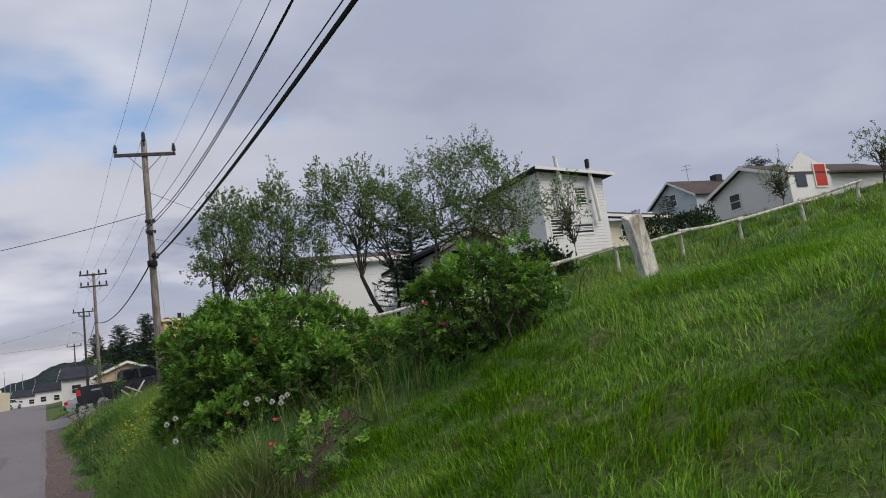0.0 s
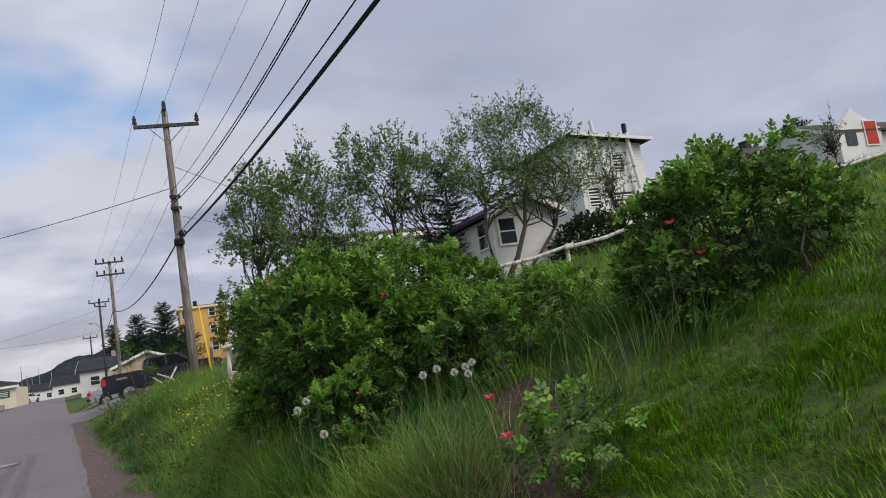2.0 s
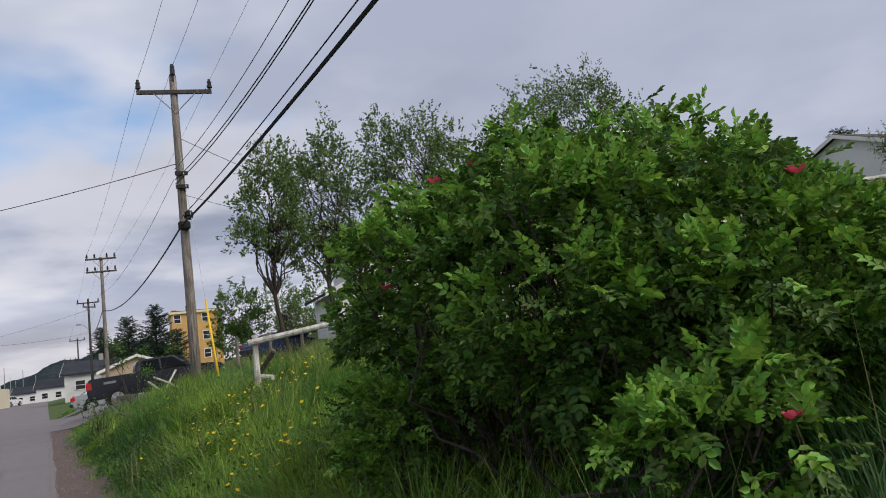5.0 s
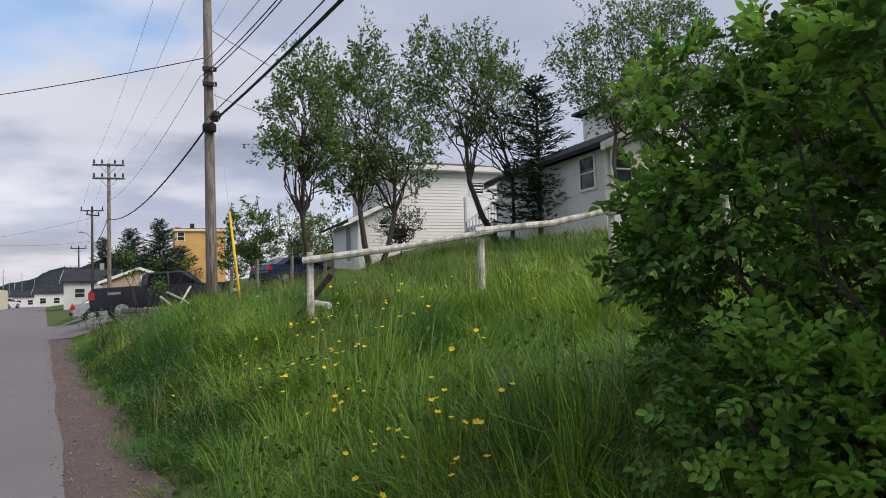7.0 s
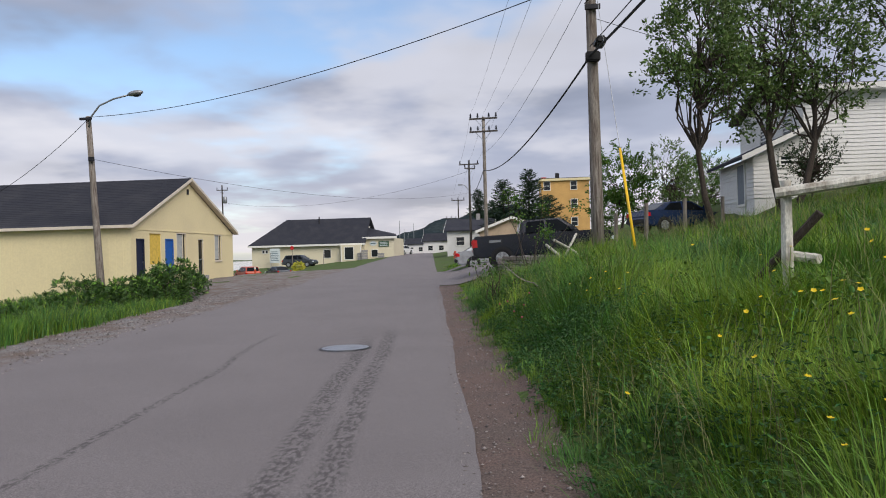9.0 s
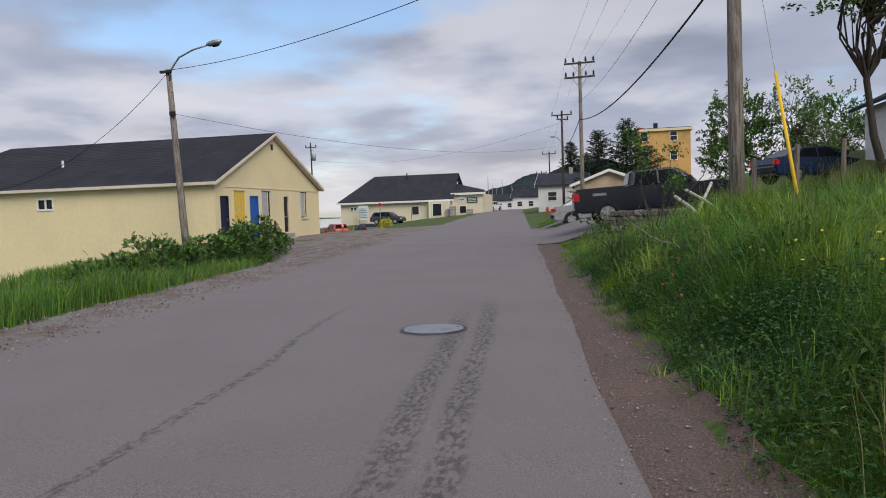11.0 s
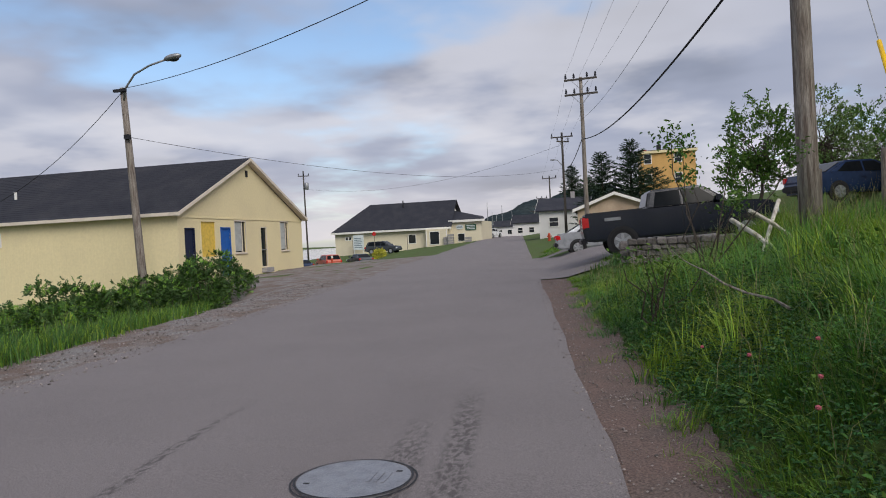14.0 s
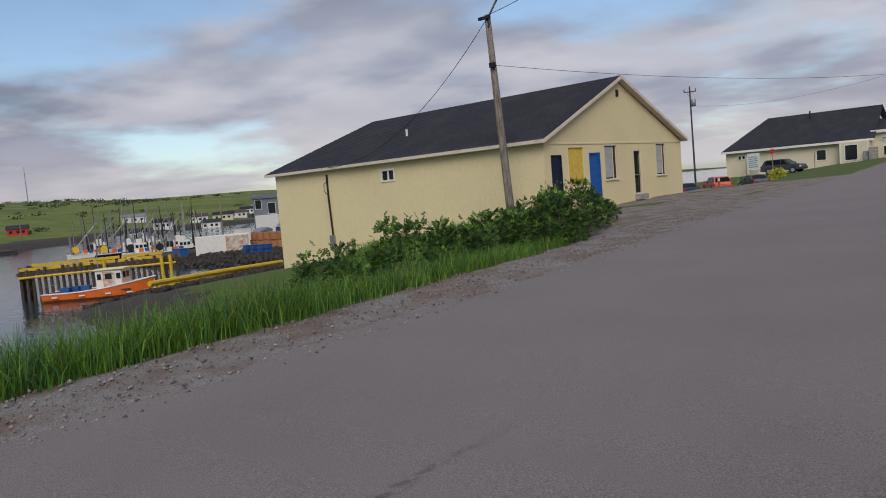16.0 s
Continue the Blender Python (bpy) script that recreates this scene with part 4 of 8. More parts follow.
for h, r, ex, ez, sag in ((8.7, 0.009, 7.6, 15.53, 2.79), (8.35, 0.014, 7.55, 13.83, 2.61), (8.2, 0.014, 7.32, 13.33, 2.53)):
    wire("service_line", (ex, -14.0, ez), (P1[0] - 0.2, P1[1] - 0.2, h), sag, r, "dark overhead service line", n=30)
wire("service_line", (P1[0] - 0.25, P1[1] - 0.2, 8.35), (P2[0] - 0.2, P2[1] - 0.1, 9.7), 0.7, 0.008, "thin dark overhead service line")
wire("telephone_line", (7.83, -14.0, 9.52), (P1[0] - 0.1, P1[1] - 0.25, zc + 0.25), 0.94, 0.014, "single black telephone line overhead", n=30)
wire("telephone_cable", (5.23, -14.0, 5.37), (P1[0] - 0.1, P1[1] - 0.3, zc), 0.67, 0.032, "thick black telephone cable", n=40)
wire("telephone_cable", (P1[0] - 0.1, P1[1] - 0.3, zc), (P2[0] - 0.1, P2[1] - 0.15, 8.4), 0.9, 0.030, "thick black telephone cable", n=24)
wire("telephone_cable", (P2[0] - 0.1, P2[1] - 0.15, 8.4), (P3[0] - 0.1, P3[1] - 0.15, 8.6), 0.6, 0.028, "thick black telephone cable")
wire("drop_line", (P1[0], P1[1] - 0.1, 8.95), (LX - 0.4, LY - 0.1, 9.15), 0.75, 0.014, "black drop line across the road", n=30)
wire("drop_line", (LX - 0.4, LY, 9.1), (-36.0, 48.4, 3.72), 1.6, 0.014, "black drop line to the cream building")
wire("drop_line", (LX - 0.15, LY - 0.1, 7.0), (P3[0], P3[1], 9.0), 1.3, 0.010, "thin drop line across the road", n=30)
wire("drop_line", (P1[0] + 0.1, P1[1], 9.8), (12.2, 36.0, 7.3), 0.25, 0.010, "black drop line to the white house")
wire("drop_line", (P1[0] + 0.1, P1[1], 7.85), (12.2, 36.5, 6.8), 0.2, 0.008, "black drop line to the white house")
wire("drop_line", (-46.5, 126.0, 11.0), (P3[0], P3[1], 11.6), 2.0, 0.012, "thin drop line across the road")

# ---- vegetation ----
def unit(v):
    return v / np.maximum(np.linalg.norm(v, axis=-1, keepdims=True), 1e-9)


def leaf_arrays(c, axis, normal, length, width, oval=True, fold=0.25):
    """Folded leaves at the places c, pointing along axis; returns vertices and faces."""
    axis, n = unit(axis), len(c)
    side = unit(np.cross(axis, normal))
    nor = np.cross(side, axis)
    L, W = length[:, None], width[:, None]
    if oval:
        tip = c + axis * L - nor * L * 0.12
        pts = [c, c + axis * L * 0.30 + side * W * 0.46 + nor * W * fold, c + axis * L * 0.68 + side * W * 0.42 + nor * W * fold, tip,
               c + axis * L * 0.68 - side * W * 0.42 + nor * W * fold, c + axis * L * 0.30 - side * W * 0.46 + nor * W * fold]
        v = np.stack(pts, 1).reshape(-1, 3)
        b = np.arange(n)[:, None] * 6
        f = np.concatenate([b + [0, 1, 2, 3], b + [0, 3, 4, 5]])
    else:
        pts = [c, c + axis * L * 0.45 + side * W * 0.5 + nor * W * fold, c + axis * L, c + axis * L * 0.45 - side * W * 0.5 + nor * W * fold]
        v = np.stack(pts, 1).reshape(-1, 3)
        f = np.arange(n)[:, None] * 4 + [0, 1, 2, 3]
    return v, f


def shell_points(rng, blobs, count, inner=0.72):
    """Places in the outer shells of ellipsoids, off those that lie deep in another, with their outward directions."""
    blobs = np.array(blobs, float)
    area = (blobs[:, 3] * blobs[:, 4] + blobs[:, 3] * blobs[:, 5] + blobs[:, 4] * blobs[:, 5])
    pick = rng.choice(len(blobs), count, p=area / area.sum())
    d = unit(rng.normal(size=(count, 3)))
    lumpy = 1 + 0.16 * np.sin(5 * d[:, 0] + pick) * np.sin(6 * d[:, 1] + 2 * pick) + 0.10 * np.sin(11 * d[:, 2] + 9 * d[:, 0] + pick)
    r = (inner + (1.04 - inner) * rng.random(count) ** 0.6) * lumpy
    p = blobs[pick, :3] + d * r[:, None] * blobs[pick, 3:]
    deep = np.zeros(count, bool)
    for b in blobs:
        deep |= (((p - b[:3]) / b[3:]) ** 2).sum(1) < 0.42
    return p[~deep], unit(d[~deep] / blobs[pick[~deep], 3:])


def rose_sprays(rng, p, out, leaflet=0.05, droop=0.25):
    """Compound leaves of seven leaflets on each place."""
    n = len(p)
    axis = unit(out * 0.9 + rng.normal(size=(n, 3)) * 0.55 + [0, 0, 0.1 - droop * 0.3])
    up = unit(np.array([0, 0, 1.0]) + rng.normal(size=(n, 3)) * 0.35 + out * 0.5)
    side = unit(np.cross(axis, up))
    nor = np.cross(side, axis)
    size = leaflet * (0.75 + 0.5 * rng.random(n))
    vs, fs, base = [], [], 0
    for k, (a, s) in enumerate(((0.8, 1), (0.8, -1), (1.5, 1), (1.5, -1), (2.2, 1), (2.2, -1), (2.6, 0))):
        c = p + axis * (size * a)[:, None] - nor * (size * 0.10 * a)[:, None]
        ax = axis * (0.55 if s else 1.0) + side * s * 0.85 + rng.normal(size=(n, 3)) * 0.12
        v, f = leaf_arrays(c, ax, nor, size * (1.0 + 0.15 * rng.random(n)), size * 0.66)
        vs.append(v), fs.append(f + base)
        base += len(v)
    return np.concatenate(vs), np.concatenate(fs)


def stems(rng, base, targets, r0, r1, wander=0.12, n=5, steps=4):
    bm = bmesh.new()
    for b, t in zip(base, targets):
        pts = []
        for i in range(steps + 1):
            k = i / steps
            q = Vector(b).lerp(Vector(t), k) + Vector(rng.normal(size=3) * wander * math.sin(math.pi * k))
            pts.append(q)
        one = tube(pts, [r0 + (r1 - r0) * i / steps for i in range(steps + 1)], n)
        me = bpy.data.meshes.new("tmp")
        one.to_mesh(me)
        one.free()
        bm.from_mesh(me)
        bpy.data.meshes.remove(me)
    return bm


def clumps(rng, blobs, sprays, radius):
    """Places of sprays gathered in domed clumps on the shells of ellipsoids, with open shade between them."""
    each = 26
    c, out = shell_points(rng, blobs, max(sprays // each, 6), 0.80)
    face = unit(out * 0.8 + [0, 0, 0.55])
    i = np.repeat(np.arange(len(c)), each)
    a, r = rng.random(len(i)) * 6.283, np.sqrt(rng.random(len(i))) * (0.7 + 0.6 * rng.random(len(c)))[i]
    s = unit(np.cross(face, [0.31, 0.95, 0.07]))
    t = np.cross(face, s)
    side = s[i] * np.cos(a)[:, None] + t[i] * np.sin(a)[:, None]
    p = c[i] + (side * r[:, None] + face[i] * (0.45 * (1 - r ** 2))[:, None] + rng.normal(size=(len(i), 3)) * 0.10) * radius
    top = (1 - r ** 2) > 0.25
    return p, unit(face[i] * 0.6 + side * (r * 0.9)[:, None]), top


def rose_bush(label, blobs, sprays, young, seed, flowers=(), leaflet=0.05, stem_count=50, mat="leaf"):
    rng = np.random.default_rng(seed)
    blobs = [list(b) for b in blobs]
    bush = thing("rose_bush", label, "bush", "rose bushes")
    p, out, top = clumps(rng, blobs, int(sprays * 0.8), leaflet * 3.9)
    p2, out2 = shell_points(rng, blobs, int(sprays * 0.3), 0.55)
    p, out, top = np.concatenate([p, p2]), np.concatenate([out, out2]), np.concatenate([top, np.zeros(len(p2), bool)])
    low = p[:, 2] > ground_z(p[:, 0], p[:, 1]) + (0.05 if sprays < 9000 else 0.30 + 0.12 * np.sin(p[:, 0] * 5 + p[:, 1] * 4))
    p, out, top = p[low], out[low], top[low]
    # young leaves, likelier on upward tops: the sunlit side is put into colour
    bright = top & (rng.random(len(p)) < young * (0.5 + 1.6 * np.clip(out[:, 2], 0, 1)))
    mesh_of("foliage", *rose_sprays(rng, p[~bright], out[~bright], leaflet), mat, bush)
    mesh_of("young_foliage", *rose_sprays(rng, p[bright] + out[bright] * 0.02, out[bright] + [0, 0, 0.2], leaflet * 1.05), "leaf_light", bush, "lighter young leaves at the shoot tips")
    pick = rng.choice(len(p), stem_count)
    t = p[pick]
    c = np.array(blobs)[:, :3].mean(0)
    b = np.stack([c[0] + (t[:, 0] - c[0]) * 0.45 + rng.normal(size=stem_count) * 0.12, c[1] + (t[:, 1] - c[1]) * 0.6 + rng.normal(size=stem_count) * 0.15, np.zeros(stem_count)], 1)
    b[:, 2] = ground_z(b[:, 0], b[:, 1]) - 0.05
    tagged(part("stem", stems(rng, b, t, 0.013, 0.005, 0.10), "bark", bush, "thorny brown stems"), kind="stuff")
    for f in flowers:
        bm = bmesh.new()
        f = Vector(f)
        for k in range(7):
            a = k * 2.4
            d = Vector((math.cos(a), math.sin(a), 0.55)).normalized()
            s = Vector((-math.sin(a), math.cos(a), 0))
            poly(bm, [f, f + d * 0.02 + s * 0.017, f + d * 0.036 + s * 0.009 + Vector((0, 0, 0.008)), f + d * 0.036 - s * 0.009 + Vector((0, 0, 0.008)), f + d * 0.02 - s * 0.017])
        part("flower", bm, "rose", bush, "pink rose flower")
    return bush


B1 = [(2.65, 9.6, 1.92, 0.68, 0.9, 0.72), (3.35, 9.45, 1.98, 0.78, 0.85, 0.76), (2.5, 10.6, 1.75, 0.55, 0.7, 0.74), (3.1, 10.6, 1.85, 0.76, 0.7, 0.68), (2.95, 8.6, 1.70, 0.66, 0.6, 0.55),
      (3.65, 8.55, 1.60, 0.6, 0.55, 0.46), (3.95, 9.3, 1.82, 0.55, 0.65, 0.6), (2.4, 8.9, 1.86, 0.42, 0.55, 0.5)]
rose_bush("large dense wild rose bush on the road bank", B1, 16500, 0.42, 11, [(2.76, 7.88, 2.07), (3.55, 7.92, 1.97), (3.95, 7.98, 1.94), (2.05, 9.35, 2.45), (2.3, 9.4, 2.55), (4.3, 8.3, 1.92), (1.92, 9.9, 2.0), (2.2, 8.6, 2.2)], 0.036, 170)
B2 = [(4.72, 5.95, 2.0, 0.52, 0.5, 0.54), (5.05, 5.8, 2.08, 0.36, 0.42, 0.40), (4.36, 6.05, 1.84, 0.38, 0.42, 0.44)]
rose_bush("rounded wild rose bush at the edge of the lawn", B2, 3300, 0.36, 12, [(4.02, 5.7, 2.12), (4.15, 5.62, 1.9)], 0.036, 60)
rose_bush("low young rose bush in the tall grass", [(2.0, 10.3, 1.22, 0.3, 0.42, 0.32), (2.38, 8.0, 1.1, 0.32, 0.26, 0.32)], 1000, 0.8, 13, [(2.4, 7.75, 1.3)], 0.034, 24)
rose_bush("low rose shoots at the lawn edge", [(2.85, 5.35, 1.04, 0.26, 0.24, 0.13), (4.15, 8.2, 1.72, 0.5, 0.42, 0.36), (4.7, 8.3, 1.70, 0.42, 0.36, 0.32), (3.5, 7.75, 1.5, 0.4, 0.3, 0.3)], 1700, 0.7, 14, [(2.45, 5.25, 1.12), (2.55, 5.6, 1.28)], 0.036, 18)
# the harbour-side bushes take the leaf copy darkened for shade
rose_bush("dense rose bush on the harbour side of the road", [(-14.4, 41.0, 0.5, 1.1, 1.9, 1.15), (-14.0, 39.0, 0.35, 1.0, 1.4, 1.0), (-14.8, 42.6, 0.3, 0.9, 1.0, 0.8)], 4600, 0.12, 15, (), 0.055, 30, "leaf_mature")
rose_bush("rose bush between grass and cream wall", [(-13.7, 36.6, 0.1, 0.9, 1.2, 0.95), (-13.9, 35.0, 0.0, 0.7, 0.8, 0.9)], 2200, 0.12, 16, (), 0.055, 20, "leaf_mature")
rose_bush("small round rose bush on the harbour slope", [(-13.4, 32.6, 0.15, 0.85, 0.85, 1.1)], 1200, 0.12, 17, (), 0.055, 14, "leaf_mature")
rose_bush("low rose bush above the harbour slope", [(-13.3, 30.4, -0.25, 0.9, 0.85, 1.05)], 1200, 0.12, 18, (), 0.055, 14, "leaf_mature")


def willow(label, x, y, trunks, crown, leaves, seed, size=0.15, mat="leaf_willow"):
    """A small willow: leaning tapered trunks, limbs, and a ragged crown of leaves in clumps along twigs."""
    rng = np.random.default_rng(seed)
    tree = thing("willow_tree", label, "tree", "willows by the white houses")
    crown = np.array(crown, float)
    z = gz(x, y)
    heads = []
    for k, (dx, dy, r) in enumerate(trunks):
        b = Vector((x + rng.normal() * 0.15 + 0.25 * k, y + rng.normal() * 0.2, z - 0.2))
        c = crown[min(k, len(crown) - 1)]
        top = Vector((c[0] + dx * 0.2, c[1], c[2] - c[5] * 0.35))
        mid = b.lerp(top, 0.5) + Vector((dx, dy, 0))
        pts = [b, b.lerp(mid, 0.5) + Vector((dx * 0.3, 0, 0)), mid, mid.lerp(top, 0.5) + Vector((-dx * 0.2, 0, 0)), top]
        part("trunk", tube(pts, [r, r * 0.85, r * 0.7, r * 0.5, r * 0.3], 9), "bark", tree, smooth=True)
        heads += pts[2:]
    p, out = shell_points(rng, crown, leaves // 9, inner=0.2)
    # tips of the crown stick up in shoots
    open_to = np.sin(2.6 * p[:, 0] + 1.7 * p[:, 2] + seed) * np.sin(2.9 * p[:, 2] - 1.9 * p[:, 1] + 0.9 * p[:, 0]) + 0.35 * rng.normal(size=len(p)) < 0.42
    p, out = p[open_to], out[open_to]
    shoots = rng.random(len(p)) < 0.17
    p[shoots, 2] += rng.random(shoots.sum()) * 1.0 * np.clip(out[shoots, 2], 0, 1)
    pick = rng.choice(len(p), min(46, len(p)), replace=False)
    starts = [heads[int(rng.integers(len(heads)))] for _ in pick]
    tagged(part("limb", stems(rng, starts, [tuple(q) for q in p[pick]], 0.035, 0.008, 0.18, 5, 5), "bark", tree), kind="stuff")
    # each place is a twig with some leaves along it
    n = 14
    tw = unit(out * 0.5 + rng.normal(size=p.shape) * 0.5 + [0, 0, 0.55])
    along = rng.random((len(p), n, 1)) * 0.55
    c = (p[:, None] + tw[:, None] * along + rng.normal(size=(len(p), n, 3)) * 0.035).reshape(-1, 3)
    ax = (tw[:, None] * 0.8 + rng.normal(size=(len(p), n, 3)) * 0.6).reshape(-1, 3)
    s = size * (0.6 + 0.6 * rng.random(len(c)))
    v, f = leaf_arrays(c, ax, rng.normal(size=c.shape) + [0, 0, 0.6], s, s * 0.48, oval=False)
    mesh_of("crown", v, f, mat, tree)
    return tree


willow("grey-green willow with a slim leaning trunk", 5.5, 31.8, [(-0.25, 0, 0.10)], [(5.15, 31.8, 7.2, 1.05, 1.1, 1.4), (5.3, 31.8, 8.7, 0.7, 0.8, 1.0), (4.35, 31.6, 6.3, 0.6, 0.7, 0.4), (5.7, 31.8, 6.5, 0.7, 0.9, 0.8)], 12000, 21, 0.14)
willow("broad willow with two dark trunks before the white house", 7.8, 33.0, [(-0.15, 0, 0.12), (0.25, 0, 0.11)], [(7.3, 33, 7.6, 1.5, 1.5, 1.8), (8.7, 33, 7.2, 1.3, 1.4, 1.4), (8.0, 33, 9.3, 0.9, 1.0, 1.0), (7.75, 33, 10.1, 0.4, 0.5, 0.85), (7.0, 33, 5.6, 0.9, 1.0, 0.6), (9.3, 33, 6.0, 0.7, 0.8, 0.6), (6.4, 33, 8.7, 0.7, 0.8, 0.8)], 25000, 22, 0.14)
willow("tall willow with a forked leaning trunk", 12.7, 33.0, [(-0.45, 0, 0.13), (0.3, 0, 0.09)], [(11.3, 33, 8.9, 1.5, 1.4, 1.5), (12.8, 33, 8.8, 1.2, 1.2, 1.4), (10.0, 33, 9.8, 0.7, 0.8, 1.2), (9.75, 32.6, 10.4, 0.4, 0.5, 0.8), (11.8, 33, 10.5, 0.8, 0.9, 0.9), (13.0, 33, 10.2, 0.5, 0.6, 0.8)], 20000, 23, 0.14)
willow("large spreading willow above the meadow fence", 12.3, 24.8, [(-0.3, 0, 0.09), (0.35, 0, 0.11), (0.5, 0, 0.07)], [(12.4, 25, 7.7, 1.35, 1.3, 1.5), (14.2, 25, 7.9, 1.45, 1.4, 1.6), (15.9, 25, 7.4, 1.0, 1.1, 1.2), (13.3, 25, 8.5, 0.9, 0.9, 0.9), (11.2, 25, 7.5, 0.6, 0.7, 0.9), (14.6, 25, 8.8, 0.6, 0.7, 0.8), (13.2, 25, 6.75, 1.5, 1.2, 0.75), (15.2, 25, 6.5, 1.0, 1.0, 0.7)], 38000, 24, 0.105)
willow("slender young willow beside the tall white house", 24.0, 33.5, [(0.2, 0, 0.07)], [(23.8, 33.5, 8.8, 1.1, 1.0, 1.4), (24.3, 33.5, 9.9, 0.6, 0.6, 0.8)], 2600, 25)
willow("small leafy tree beyond the utility pole", 7.0, 58.0, [(0.2, 0, 0.10)], [(6.8, 58, 6.0, 1.5, 1.4, 1.6), (7.6, 58, 5.0, 1.2, 1.2, 1.3), (6.2, 58, 4.2, 1.2, 1.2, 1.0)], 11000, 26, 0.2, "leaf")
willow("sparse pale tree past the driveway", 9.6, 57.0, [(0.1, 0, 0.08)], [(9.6, 57, 6.2, 1.2, 1.1, 1.7), (10.4, 57, 4.8, 1.3, 1.2, 1.2)], 7500, 27, 0.16)
willow("leafy tree beside the driveway", 12.6, 60.0, [(0.1, 0, 0.1)], [(12.4, 60, 5.6, 1.9, 1.6, 1.9), (14.0, 60, 4.8, 1.6, 1.5, 1.5)], 13000, 28, 0.18, "leaf")
willow("small leafy shrub by the white house wall", 11.0, 39.2, [(0, 0, 0.05)], [(11.0, 39.2, 4.75, 0.85, 0.7, 0.65)], 2600, 29, 0.10, "leaf_dark")
willow("scrubby tree beside the red-doored house", 37.4, 31.0, [(0.2, 0, 0.06)], [(37.5, 31.0, 9.4, 1.0, 0.8, 0.9)], 900, 30, 0.12)
willow("scrubby tree on the upper meadow", 47.0, 31.0, [(0.1, 0, 0.08)], [(47.0, 31.0, 11.4, 1.7, 1.4, 1.1), (49.6, 31.0, 11.2, 1.6, 1.4, 1.0)], 2400, 31, 0.16)
for x, y, z, rx, rz, s in ((33, 35.5, 8.6, 3.2, 0.8, 32), (17.6, 26.9, 7.2, 1.5, 1.25, 33), (50, 48, 10.4, 4.5, 1.3, 34)):
    rng = np.random.default_rng(s)
    hedge = thing("shrub", "low dark green hedge shrub on the slope", "shrub", "shrubs on the slope")
    z = gz(x, y)
    p, out = shell_points(rng, [(x, y, z + 0.3, rx, 1.2, rz), (x + rx * 0.5, y, z + 0.4, rx * 0.6, 1.0, rz * 1.1)], 5200, 0.5)
    v, f = leaf_arrays(p, out + rng.normal(size=p.shape) * 0.6, rng.normal(size=p.shape) + [0, 0, 0.8], 0.16 + 0.1 * rng.random(len(p)), 0.10 + 0.04 * rng.random(len(p)), oval=False)
    mesh_of("foliage", v, f, "leaf_dark", hedge)


def spruce(label, x, y, height, spread, seed, lean=0.0):
    rng = np.random.default_rng(seed)
    z = gz(x, y)
    tree = thing("spruce_tree", label, "tree", "spruces")
    part("trunk", tube([(x, y, z - 0.2), (x + lean * 0.5, y, z + height * 0.5), (x + lean, y, z + height)], [0.022 * height, 0.014 * height, 0.01], 8), "bark", tree)
    c, ax, ln = [], [], []
    levels = int(height * 4.2)
    for i in range(levels):
        k = i / levels
        h = 0.10 + 0.88 * k
        reach = 1.12 * spread * (1 - k) ** 0.7 * (0.75 + 0.5 * rng.random()) + 0.12
        for j in range(8):
            a = rng.random() * 6.283
            d = np.array([math.cos(a), math.sin(a), 0.10 + 0.25 * k])
            m = max(6, int(reach * 22))
            t = rng.random(m)
            q = np.array([x + lean * h, y, z + height * h]) + d * (t * reach)[:, None]
            q[:, 2] += 0.12 * reach * t ** 2 - 0.10 * reach * t
            sd = np.array([-d[1], d[0], 0])
            q += sd * (rng.normal(size=m) * 0.10 * reach * (1.1 - t))[:, None]
            c.append(q)
            ax.append(d + sd * rng.choice([-0.8, 0.8], m)[:, None] + rng.normal(size=(m, 3)) * 0.3)
            ln.append(np.full(m, 0.20 + 0.02 * height))
    c, ax, ln = np.concatenate(c), np.concatenate(ax), np.concatenate(ln)
    v, f = leaf_arrays(c, ax, rng.normal(size=c.shape) * 0.5 + [0, 0, 1], ln, ln * 0.20, oval=False)
    mesh_of("crown", v, f, "needle", tree)
    return tree


spruce("dark young spruce between the willows", 13.7, 31.6, 6.2, 1.5, 41)
spruce("dark spruce behind the tan house", -0.8, 95.0, 8.6, 2.6, 42)
spruce("tall dark spruce behind the tan house", 2.1, 95.0, 9.6, 2.9, 43)
spruce("broad dark spruce near the ochre building", 4.4, 97.0, 6.5, 2.6, 44)
spruce("dark spruce on the hillside road", -4.9, 122.0, 9.8, 2.4, 45)
spruce("dark spruce on the hillside road", -2.8, 126.0, 8.0, 2.8, 46)
spruce("small dark spruce below the blue-grey house", 45.3, 50.0, 3.4, 0.9, 47)
spruce("small dark spruce beside the tall white house", 40.2, 48.0, 2.6, 0.8, 48)
spruce("dark bushy spruce by the red-doored cottage", 46.3, 40.5, 4.2, 2.0, 49)


# ---- grass ----
def flow(x, y):
    """The way the grass is laid by wind and rain, as an angle."""
    return 2.2 * np.sin(0.9 * x + 0.5 * y) + 1.7 * np.sin(1.3 * y - 0.7 * x + 1.0) + 0.9 * np.sin(2.9 * x + 2.3 * y)


